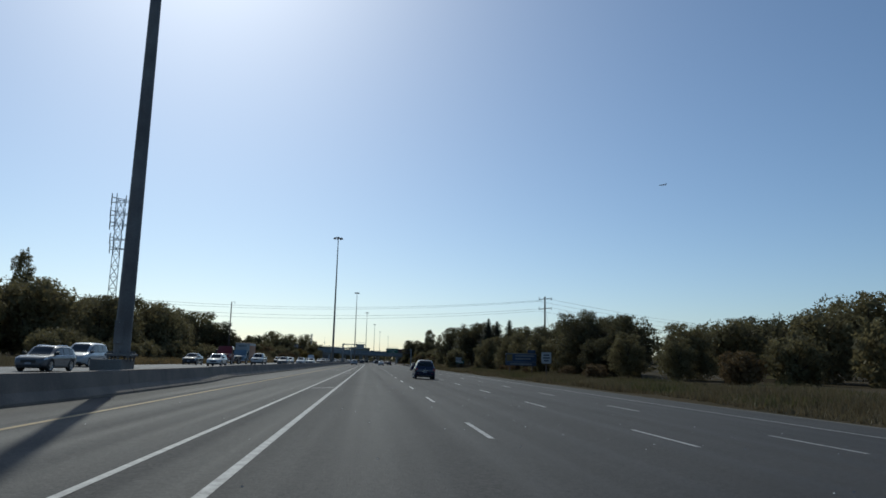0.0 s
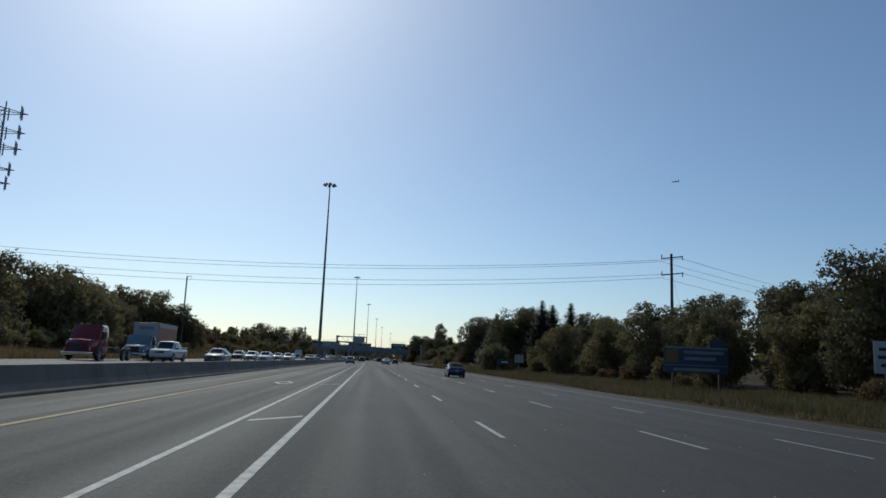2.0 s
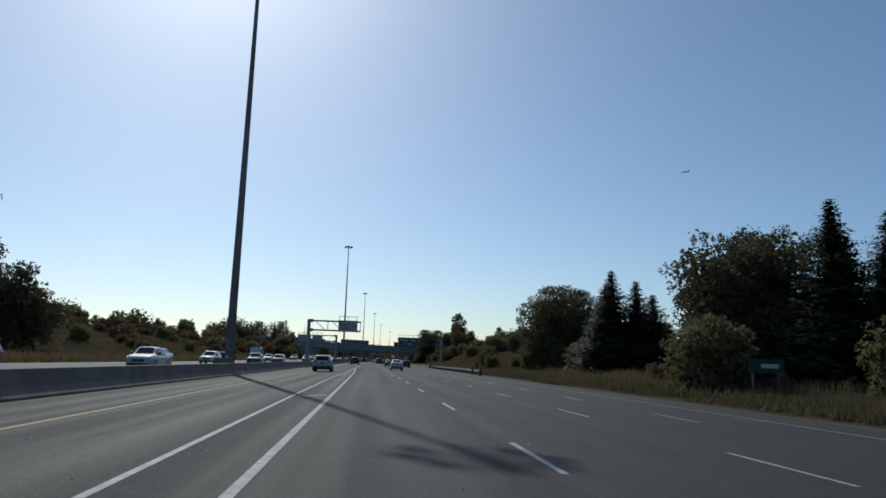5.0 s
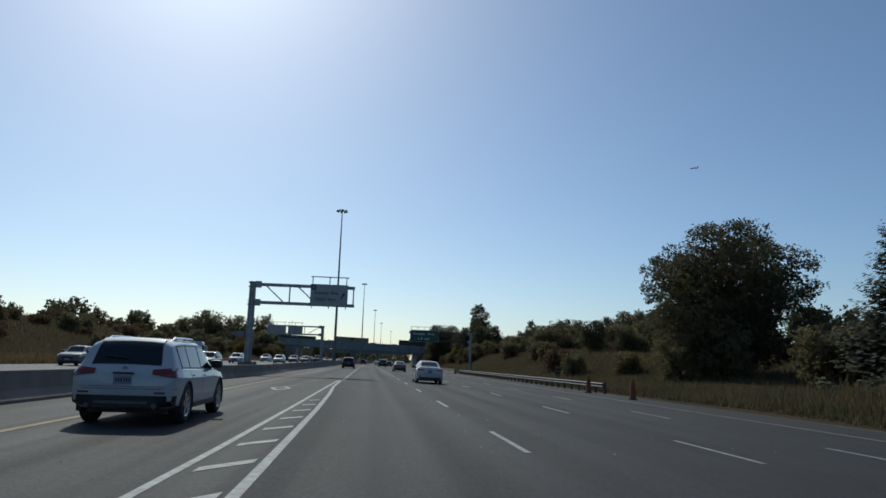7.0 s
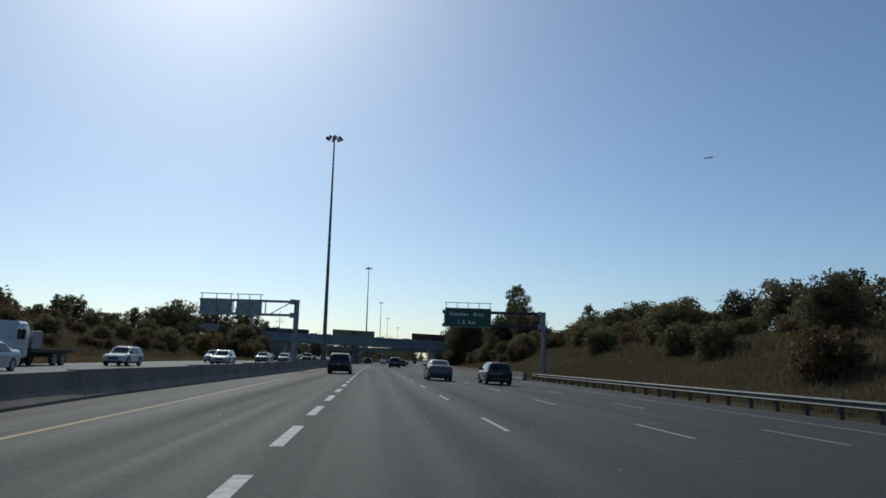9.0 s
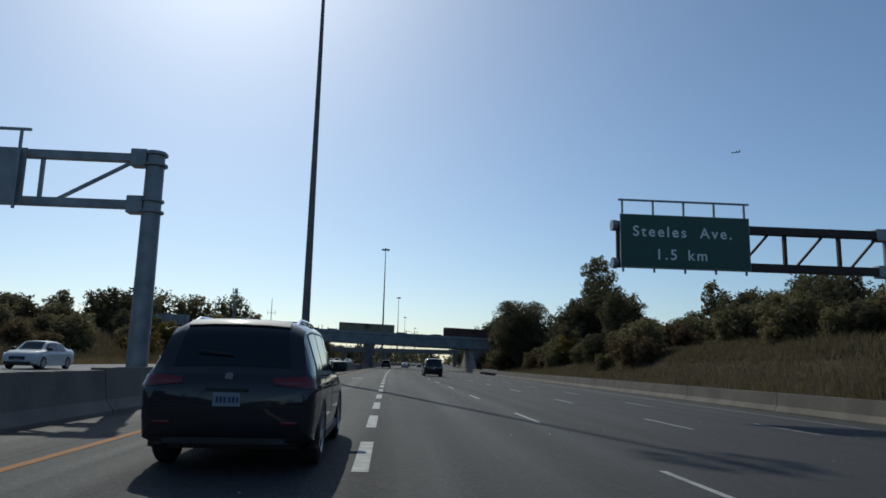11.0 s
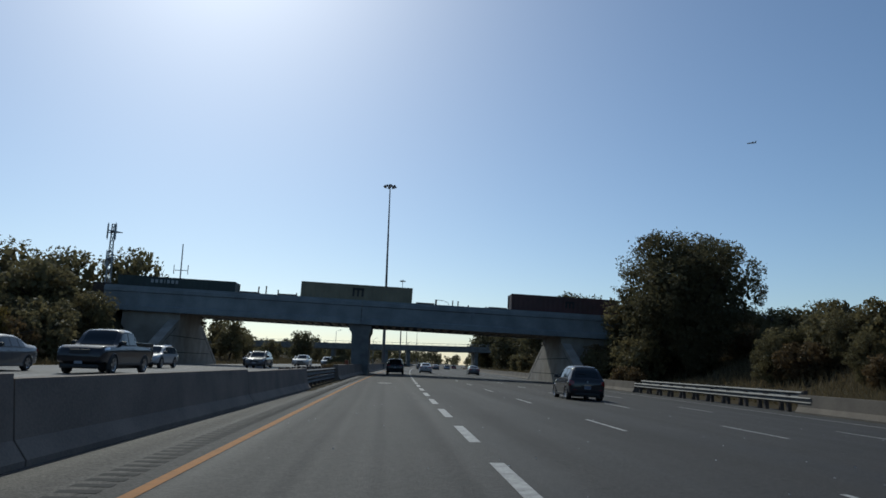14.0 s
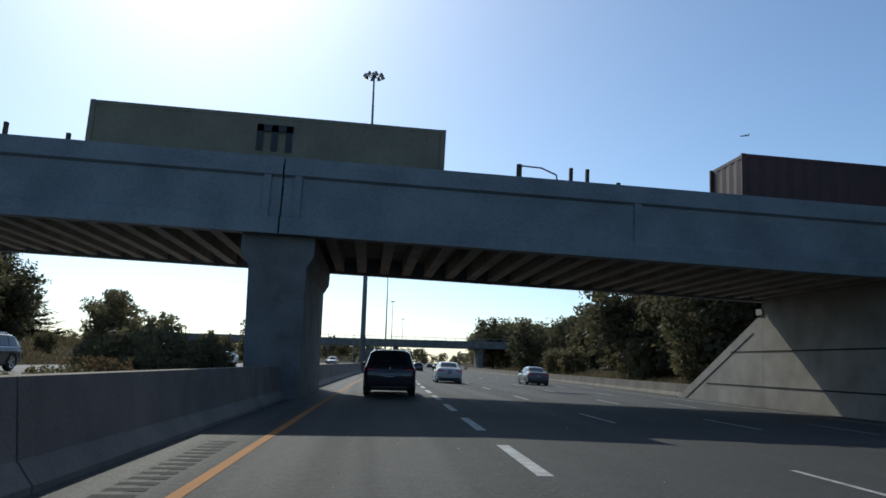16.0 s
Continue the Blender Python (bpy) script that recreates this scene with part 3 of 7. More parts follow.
# ---- roadside signs ----
def post_sign(name, x, y, w, h, z0, material, label, posts=1, bars=(), turn=0, bar_mat=BLACK):
    base = ground_z(x, y) if x > 16 or x < -27 else 0.1
    t = thing(name, pose(x, y, base, 0, 0, turn), label, "road sign")
    z0 -= base
    panel = part("sign_panel", box(-w / 2, w / 2, -0.06, -0.04, z0, z0 + h), material, t)
    for i in range(posts):
        px = 0 if posts == 1 else -w * 0.36 + w * 0.72 * i / (posts - 1)
        part("post", box(px - 0.06, px + 0.06, -0.04, 0.06, -0.3, z0 + h - 0.1), WOOD, t)
    for bx, bz, bw, bh in bars:
        part("writing_bar", box((bx - bw / 2) * w, (bx + bw / 2) * w, -0.066, -0.061, z0 + (bz - bh / 2) * h, z0 + (bz + bh / 2) * h), bar_mat, panel)
    return t


post_sign("white_sign", 21.5, 84, 1.2, 1.35, 1.48, SIGN_GREY, "white rectangular regulation sign on a single wooden post", 1, [(0, 0.75, 0.6, 0.1), (0, 0.5, 0.7, 0.1), (0, 0.25, 0.5, 0.1)])
blue = post_sign("service_sign", 22.7, 104, 4.7, 1.8, 1.15, SIGN_B, "wide blue roadside service sign with a yellow badge and white writing", 2,
                 [(0.12, 0.80, 0.62, 0.13), (0.06, 0.56, 0.5, 0.13), (0.0, 0.13, 0.72, 0.12), (0, 0.97, 0.99, 0.06), (0, 0.30, 0.99, 0.03)], 0, DULL_W)
part("yellow_badge", box(-2.2, -1.3, -0.07, -0.062, 1.15 + 0.68 - ground_z(22.7, 104), 1.15 + 1.62 - ground_z(22.7, 104)), SIGN_Y, blue)
part("number_tab", box(1.0, 2.2, -0.06, -0.04, 2.98 - ground_z(22.7, 104), 3.5 - ground_z(22.7, 104)), SIGN_B, blue)
parking = post_sign("parking_sign", 18.0, 141.3, 1.1, 0.95, 1.5, SIGN_GREY, "white double no-parking sign on a wooden post", 1, [(-0.24, 0.22, 0.34, 0.07), (0.24, 0.22, 0.34, 0.07)], 0, BLACK)
for cx_ in (-0.27, 0.27):
    rb = bmesh.new()
    zc_ = 1.5 - ground_z(18.0, 141.3) + 0.60
    o_ = [[rb.verts.new((cx_ + r_ * math.cos(a_ * math.pi / 12), -0.066, zc_ + r_ * math.sin(a_ * math.pi / 12))) for a_ in range(24)] for r_ in (0.15, 0.20)]
    for k in range(24):
        rb.faces.new((o_[0][k], o_[0][(k + 1) % 24], o_[1][(k + 1) % 24], o_[1][k]))
    part("ring_symbol", rb, BLACK, parking)
    part("slash", beam((cx_ - 0.12, -0.066, zc_ + 0.12), (cx_ + 0.12, -0.066, zc_ - 0.12), 0.035, 0.004), BLACK, parking)
post_sign("green_sign", 23.0, 178, 2.2, 0.8, 1.2, SIGN_G, "small green direction sign on two posts", 2, [(0.1, 0.5, 0.5, 0.3)], 0, SIGN_W)
post_sign("yellow_marker", 19.0, 262, 0.5, 1.0, 0.4, SIGN_Y, "yellow striped hazard marker beside the guard rail", 1, [(0, 0.3, 0.9, 0.15), (0, 0.65, 0.9, 0.15)])


def channelizer(x, y):
    t = thing("traffic_post", pose(x, y, road_z(x)), "slim dull orange plastic traffic post standing on the shoulder", "traffic post", "traffic posts")
    part("tube", tube((0, 0, 0.05), (0, 0, 1.02), 0.17, 0.12, 14), ORANGE, t, smooth=True)
    part("grip", tube((0, 0, 1.02), (0, 0, 1.10), 0.06, 0.05, 10), ORANGE, t, smooth=True)
    part("rubber_base", tube((0, 0, 0), (0, 0, 0.07), 0.27, 0.24, 8), DARK, t)
    for z in (0.55, 0.78):
        part("reflective_band", tube((0, 0, z), (0, 0, z + 0.10), 0.173 - z * 0.05, 0.168 - z * 0.05, 14), ORANGE_D, t, "faded reddish band")
    return t


b0 = channelizer(14.55, 230.2)
copy_thing(b0, pose(14.85, 239, road_z(14.85)))

# ---- guard rails and outer concrete barrier ----
def w_beam(name, x, y0, y1, side=-1, z=0.0, label="galvanised W-beam guard rail on wooden posts", double=False):
    t = thing(name, pose(0, 0, 0), label, "guard rail", "guard rails")
    prof = [(0, 0.42), (-0.08, 0.48), (0, 0.55), (0, 0.60), (-0.08, 0.67), (0, 0.73), (0.02, 0.73), (0.02, 0.42)]
    prof = [(side * a, b) for a, b in prof]
    ys = axis((y0, y1, max(2, int((y1 - y0) / 6))))
    part("rail", extrude_profile(prof, ys, lambda y: x + bend(y), lambda y: z), DULL, t)
    n = int((y1 - y0) / 2.0)
    for i in range(n + 1):
        y = y0 + i * 2.0
        xa = x + bend(y) + (0.02 if side > 0 else -0.2)
        part("post", box(xa, xa + 0.18, y - 0.08, y + 0.08, z - 0.5, z + 0.78), WOOD, t)
    if double:
        part("lower_rail", extrude_profile([(a, b - 0.37) for a, b in prof], ys, lambda y: x + bend(y), lambda y: z), DULL, t)
    return t


w_beam("guard_rail", 16.2, 240, 316, 1, -0.45)
outer = tagged(new("outer_barrier"), "warm grey weathered concrete barrier along the shoulder", "barrier", kind="structure")


def outer_run(y0, y1, length=9.0):
    n = int((y1 - y0) / length)
    for i in range(n):
        a, b = y0 + i * length + 0.02, y0 + (i + 1) * length - 0.02
        prof = [(0.0, 0.0), (0.0, 0.08), (0.14, 0.3), (0.2, 0.82), (0.42, 0.82), (0.55, 0.0)]
        part("barrier_panel", extrude_profile(prof, [a, b], lambda y: 15.1 + bend(y), lambda y: -0.42), OUTER, outer)


outer_run(316, 406)
w_beam("guard_rail", 15.3, 405, 428, 1, -0.42)
w_beam("guard_rail", 15.5, 406, 427, 1, -0.20)
outer_run(428, 700)
w_beam("median_guard_rail", -7.0, 408, 424, -1, 0.16, "galvanised double W-beam guard rail along the overgrown median", True)
w_beam("median_guard_rail", -8.1, 408, 424, 1, 0.20, "galvanised W-beam guard rail along the overgrown median")

tagged(pydata("median_soil", *strip(lambda y: -8.6, lambda y: -6.35 + 0.06 * math.sin(y * 1.7), axis((406, 426, 20)), 0.012), SOIL), "dark weedy soil strip under the median guard rail", "soil", kind="structure")

marker = thing("orange_marker_box", pose(LEFT_EDGE(434) - 0.4 + bend(434), 434, wall_top(434) + 0.03), "small orange plastic box on the median barrier", "marker box")
part("case", box(-0.15, 0.15, -0.22, 0.22, 0.0, 0.34, 0.03), ORANGE, marker)

# ---- railway bridge ----
BY0, BY1 = 452.0, 462.0
FALL = Matrix.Translation((-5.6, 0, 0)) @ pose(0, 0, 0, 0, 1.7, 0) @ Matrix.Translation((5.6, 0, 0))
bridge = tagged(new("railway_bridge"), "blue-grey railway girder bridge on a concrete pier", "bridge", kind="structure")
bridge.matrix_basis = FALL
for x0, x1 in ((-33.0, -5.72), (-5.66, 23.5)):
    bm = extrude_profile([(0, 5.36), (0.34, 5.36), (0.34, 5.95), (0.1, 6.05), (0.1, 7.2), (0.42, 7.4), (0.42, 8.0), (0.06, 8.0), (0.06, 7.78), (-0.1, 7.74), (-0.1, 7.36), (0.02, 7.28), (0.02, 6.0), (-0.12, 5.9), (-0.12, 5.36)], [x0, (x0 + x1) / 2, x1], lambda y: 0, lambda y: 0)
    for v in bm.verts:
        v.co = Vector((v.co.y, BY0 + v.co.x, v.co.z))
    part("edge_girder", bm, GIRDER, bridge)
    part("far_girder", box(x0, x1, BY1 - 0.4, BY1, 5.36, 7.6), GIRDER, bridge)
    n = int((x1 - x0) / 1.02)
    for i in range(n):
        x = x0 + 0.4 + i * 1.02
        part("floor_beam", box(x, x + 0.4, BY0 + 0.36, BY1 - 0.42, 5.46, 6.1, 0.02), CONCRETE_L, bridge)
    part("deck", box(x0, x1, BY0 + 0.36, BY1 - 0.42, 6.12, 6.75), CONCRETE, bridge)
for x in (-29.4, -18.0, -6.2, -5.18, 6.5, 19.0):
    part("stiffener", box(x - 0.12, x + 0.12, BY0 - 0.07, BY0 + 0.06, 5.92, 7.34), GIRDER, bridge)
bm = extrude_profile([(-6.9, 5.42), (-4.5, 5.42), (-4.5, 4.75), (-4.72, 4.35), (-4.6, 0.0), (-6.4, 0.0), (-6.6, 4.35), (-6.9, 4.75)], [BY0 + 0.3, BY1 - 0.3], lambda y: 0, lambda y: 0)
part("pier", bm, CONCRETE, bridge)
for y in (BY0 + 0.1, BY1 - 0.6):
    part("bearing_block", box(-6.75, -4.65, y, y + 0.5, 5.4, 5.46), CONCRETE, bridge)
# abutments with sloping wing walls
for sx, xa, xt in ((1, 16.6, 21.0), (-1, -25.0, -31.0)):
    part("abutment", box(min(xa + 0.004 * sx, xa + 6 * sx), max(xa + 0.004 * sx, xa + 6 * sx), BY0 + 0.5, BY1 - 0.5, -1.0, 5.44), CONCRETE_L, bridge)
    for y0, yy in ((BY0 + 0.5, BY0 - 9.6), (BY1 - 0.5, BY1 + 9.2)):
        bm = bmesh.new()
        zt = 4.6
        pts = [(xa, y0, -1), (xa, y0, zt), (xa, y0 + (0.4 if yy > y0 else -0.4), zt), (xa, yy, 0.2), (xa, yy, -1)]
        f1 = [bm.verts.new(p) for p in pts]
        f2 = [bm.verts.new((p[0] + 1.0 * sx, p[1], p[2])) for p in pts]
        for k in range(5):
            bm.faces.new((f1[k], f1[(k + 1) % 5], f2[(k + 1) % 5], f2[k]))
        bm.faces.new(f1)
        bm.faces.new(f2[::-1])
        bmesh.ops.recalc_face_normals(bm, faces=bm.faces[:])
        part("wing_wall", bm, CONCRETE_L, bridge)
# cast joints on the abutment walls
for z in (1.2, 2.9):
    part("wall_joint", box(16.588, 16.62, BY0 - 8.0 + z * 1.9, BY1 + 7.2 - z * 1.6, z, z + 0.07), GROOVE, bridge)
    part("wall_joint", box(-25.02, -24.988, BY0 - 8.0 + z * 1.9, BY1 + 6.5 - z * 1.5, z, z + 0.07), GROOVE, bridge)
for xf in (16.597, -24.997):
    for ya, yb in ((BY1 + 0.3, BY1 + 8.2), (BY0 - 0.3, BY0 - 8.6)):
        part("wall_joint", beam((xf, ya, 3.85), (xf, yb, 0.15), 0.05, 0.03), GROOVE, bridge)
    part("coping", box(min(xf - 0.06, xf + 0.5), max(xf - 0.06, xf + 0.5), BY1 - 0.6, BY1 - 0.05, 4.7, 5.0, 0.02), CONCRETE_L, bridge)
# handrail stubs and signals on the deck
for x, h in ((-17.0, 0.75), (-16.2, 0.85), (-14.9, 0.5), (4.25, 0.55), (4.85, 0.55), (6.0, 0.15), (-12.9, 0.3)):
    part("deck_post", box(x - 0.06, x + 0.06, BY0 + 0.5, BY0 + 0.62, 6.8, 8.05 + h), RAIL_STEEL, bridge)
part("signal_pipe", tube((2.4, BY0 + 0.7, 6.8), (2.4, BY0 + 0.7, 8.62), 0.1), RAIL_STEEL, bridge)
bm = tube((2.4, BY0 + 0.7, 8.58), (3.2, BY0 + 0.7, 8.56), 0.03)
tube((3.2, BY0 + 0.7, 8.56), (3.75, BY0 + 0.7, 8.35), 0.03, None, 6, bm)
tube((3.75, BY0 + 0.7, 8.35), (3.85, BY0 + 0.7, 7.9), 0.03, None, 6, bm)
part("bent_pipe", bm, STEEL, bridge)
for yy in (BY0 + 1.53, BY0 + 2.97):
    tagged(link("rail", box(-140, 140, yy - 0.04, yy + 0.04, 6.74, 6.92), RAIL_STEEL, bridge), "rusty railway rail")


def container(x0, x1, material, label, sag=8.55, h=2.55, badge=None):
    """A ribbed freight container on a flat well car."""
    y0, y1 = BY0 + 1.0, BY0 + 3.44
    t = thing("freight_container", FALL @ pose((x0 + x1) / 2, (y0 + y1) / 2, sag), label, "container", "train containers")
    L, W = x1 - x0, y1 - y0
    n = int(L / 0.28)
    bm = bmesh.new()
    for s in (-1, 1):
        xs = []
        for i in range(n + 1):
            x = -L / 2 + L * i / n
            d = 0.035 if i % 2 else 0.0
            xs.append((bm.verts.new((x, s * (W / 2 - d), 0.12)), bm.verts.new((x, s * (W / 2 - d), h - 0.12))))
        for a, b in zip(xs, xs[1:]):
            bm.faces.new((a[0], b[0], b[1], a[1]))
    for s in (-1, 1):
        xs = []
        for i in range(10):
            y = -W / 2 + W * i / 9
            d = 0.035 if i % 2 else 0.0
            xs.append((bm.verts.new((s * (L / 2 - d), y, 0.12)), bm.verts.new((s * (L / 2 - d), y, h - 0.12))))
        for a, b in zip(xs, xs[1:]):
            bm.faces.new((a[0], b[0], b[1], a[1]))
    bmesh.ops.recalc_face_normals(bm, faces=bm.faces[:])
    part("corrugated_shell", bm, material, t)
    part("roof_panel", box(-L / 2, L / 2, -W / 2, W / 2, h - 0.13, h), material, t)
    part("floor_frame", box(-L / 2, L / 2, -W / 2, W / 2, 0, 0.13), material, t)
    for sx_ in (-1, 1):
        for sy in (-1, 1):
            part("corner_post", box(sx_ * L / 2 - 0.09, sx_ * L / 2 + 0.09, sy * W / 2 - 0.03, sy * W / 2 + 0.05, 0, h), material, t)
    if badge:
        bx, bz, bw = badge
        for k in range(3):
            part("badge_bar", box(bx - bw / 2 + k * bw * 0.4, bx - bw / 2 + k * bw * 0.4 + bw * 0.18, -W / 2 - 0.05, -W / 2 - 0.03, bz, bz + bw * 0.75), BLACK, t)
        part("badge_bar", box(bx - bw / 2, bx + bw / 2, -W / 2 - 0.05, -W / 2 - 0.03, bz + bw * 0.55, bz + bw * 0.75), BLACK, t)
    w = thing("rail_car", FALL @ pose((x0 + x1) / 2, (y0 + y1) / 2, 6.92), "low dark steel well car on the railway bridge", "rail car", "rail cars")
    part("side_sill", box(-L / 2 - 2.4, L / 2 + 2.4, -W / 2 - 0.1, W / 2 + 0.1, 0.12, 0.27), RAIL_STEEL, w)
    for e in (-1, 1):
        part("end_platform", box(e * (L / 2 + 1.6) - 1.0, e * (L / 2 + 1.6) + 1.0, -W / 2, W / 2, 0.27, 1.3), RAIL_STEEL, w)
        for k in (-0.7, 0.7):
            part("wheelset", tube((e * (L / 2 + 1.4) + k, -0.8, 0.32), (e * (L / 2 + 1.4) + k, 0.8, 0.32), 0.32, None, 12), RAIL_STEEL, w)
    return t


CONT_OLIVE = mat("olive_container_paint", (0.23, 0.20, 0.13), 0.6, 0, (0.16, 0.14, 0.09), 0.6, 8)
CONT_RED = mat("oxide_red_container_paint", (0.085, 0.034, 0.032), 0.6, 0, (0.05, 0.024, 0.022), 0.6, 8)
CONT_DARK = mat("dark_green_container_paint", (0.035, 0.05, 0.045), 0.6, 0, (0.02, 0.03, 0.028), 0.6, 8)
CONT_GREY = mat("pale_grey_container_paint", (0.30, 0.30, 0.32), 0.6, 0, (0.2, 0.2, 0.21), 0.6, 8)
container(-12.45, -0.35, CONT_OLIVE, "faded beige ribbed freight container with a dark badge on the train", badge=(0.15, 1.25, 1.25), sag=7.19, h=2.56)
container(11.0, 23.2, CONT_RED, "dark red ribbed freight container on the train", badge=(0.5, 1.3, 1.0), sag=7.32, h=2.56)
green_box = container(-32.0, -19.7, CONT_DARK, "dark green freight container with faded writing on the train", badge=None, sag=7.19, h=2.0)
for k, (xb, wb) in enumerate(((-28.6, 0.28), (-28.15, 0.3), (-27.65, 0.26), (-27.2, 0.12), (-26.9, 0.28), (-26.45, 0.3), (-26.0, 0.26))):
    part("writing_bar", box(xb + 25.85, xb + wb + 25.85, -1.29, -1.265, 1.35, 1.72), SIGN_GREY, green_box)
container(-58.0, -45.8, CONT_GREY, "pale grey freight container on the train", sag=7.19, h=2.2)
wagon = thing("flat_wagon", FALL @ pose(5.4, BY0 + 2.22, 6.92), "dark empty flat railway wagon between the containers", "railway wagon", "train wagons")
part("deck", box(-3.4, 3.4, -1.3, 1.3, 0.95, 1.12, 0.02), RAIL_STEEL, wagon)
part("side_sill", box(-3.3, 3.3, -1.36, -1.28, 0.5, 1.02), RAIL_STEEL, wagon)
part("coupler", box(-4.2, -3.4, -0.15, 0.15, 0.6, 0.8), RAIL_STEEL, wagon)
for x in (-2.4, 2.4):
    part("bogie", box(x - 0.9, x + 0.9, -1.0, 1.0, 0.0, 0.96, 0.04), RAIL_STEEL, wagon)
part("brake_stand", box(2.6, 2.75, -1.2, -0.9, 1.1, 1.28, 0.02), RAIL_STEEL, wagon)
copy_thing(wagon, FALL @ pose(-15.7, BY0 + 2.22, 6.92)).scale = (0.5, 1, 1)
container(36.5, 48.7, CONT_GREY, "pale grey freight container on the train", sag=7.19, h=2.1)

# ---- second overpass further on ----
over = tagged(new("far_overpass"), "distant low concrete road overpass with railings", "bridge", kind="structure")
oy, ox = 640.0, bend(640)
part("deck", box(ox - 90, ox + 60, oy, oy + 12, 6.0, 7.4, 0.05), CONCRETE, over)
part("parapet", box(ox - 90, ox + 60, oy - 0.1, oy + 0.3, 7.3, 8.1), CONCRETE, over)
for k in range(50):
    x = ox - 90 + k * 3
    part("rail_post", box(x, x + 0.1, oy, oy + 0.1, 8.1, 8.9), STEEL, over)
part("hand_rail", box(ox - 90, ox + 60, oy, oy + 0.08, 8.85, 8.95), STEEL, over)
for x in (-34, -14, -5.6, 20):
    part("pier", box(ox + x - 0.6, ox + x + 0.6, oy + 1, oy + 11, -0.8, 6.02, 0.05), CONCRETE, over)


# ---- poles, wires, towers ----
def wire(a, b, sag, r=0.02, n=12):
    """One continuous hanging cable from a to b."""
    a, b = Vector(a), Vector(b)
    d = b - a
    side = Vector((-d.y, d.x, 0)).normalized() if d.xy.length > 1e-6 else Vector((1, 0, 0))
    bm = bmesh.new()
    rings = []
    for i in range(n + 1):
        f = i / n
        p = a + d * f - Vector((0, 0, sag * 4 * f * (1 - f)))
        rings.append([bm.verts.new(p + (side * math.cos(q * 1.2566) + Vector((0, 0, 1)) * math.sin(q * 1.2566)) * r) for q in range(5)])
    for u, v in zip(rings, rings[1:]):
        for k in range(5):
            bm.faces.new((u[k], u[(k + 1) % 5], v[(k + 1) % 5], v[k]))
    return bm


def utility_pole(x, y, top, arms=True):
    gz = ground_z(x, y)
    t = thing("utility_pole", pose(x, y, gz), "weathered wooden utility pole with cross arms and insulators" if arms else "plain tall wooden utility pole with a hook bracket", "utility pole")
    h = top - gz
    part("pole", tube((0, 0, -0.5), (0, 0, h), 0.22, 0.14, 10), WOOD, t, smooth=True)
    if arms:
        for z in (h - 0.35, h - 2.25):
            part("cross_arm", beam((-1.15, 0, z - 0.25), (1.3, 0, z + 0.1), 0.1, 0.12), WOOD, t)
            for xx in (-1.15, 1.3):
                part("insulator", tube((xx, 0, z - 0.3), (xx, 0, z + 0.2), 0.06, 0.05, 8), BLACK, t)
        part("guy_wire", wire((0, 0, h - 2), (1.6, -2.5, 0.5), 0.0, 0.02, 2), WIRE, t)
    else:
        bm = tube((0, 0, h - 0.2), (0.9, 0, h + 0.05), 0.05)
        tube((0.9, 0, h + 0.05), (0.95, 0, h - 0.6), 0.05, None, 8, bm)
        part("bracket", bm, STEEL, t)
    return t


utility_pole(33.4, 132, 14.4)
utility_pole(-60, 131, 13.2)
utility_pole(118, 175, 12.5)
utility_pole(-42.8, 220.5, 18.3, False)
cables = tagged(new("power_lines"), "four black power cables sagging across the motorway", "cable")
for dz, dx in ((-0.5, 1.3), (-0.95, -1.15), (-2.15, 1.3), (-2.8, -1.15)):
    part("cable", wire((33.4 + dx, 132, 14.4 + dz), (-60 + dx, 131, 12.7 + dz * 0.86), 2.2, 0.018, 28), WIRE, cables)
    part("cable", wire((33.4 + dx, 132, 14.4 + dz), (118, 175, 12.5 + dz), 1.6, 0.018, 16), WIRE, cables)


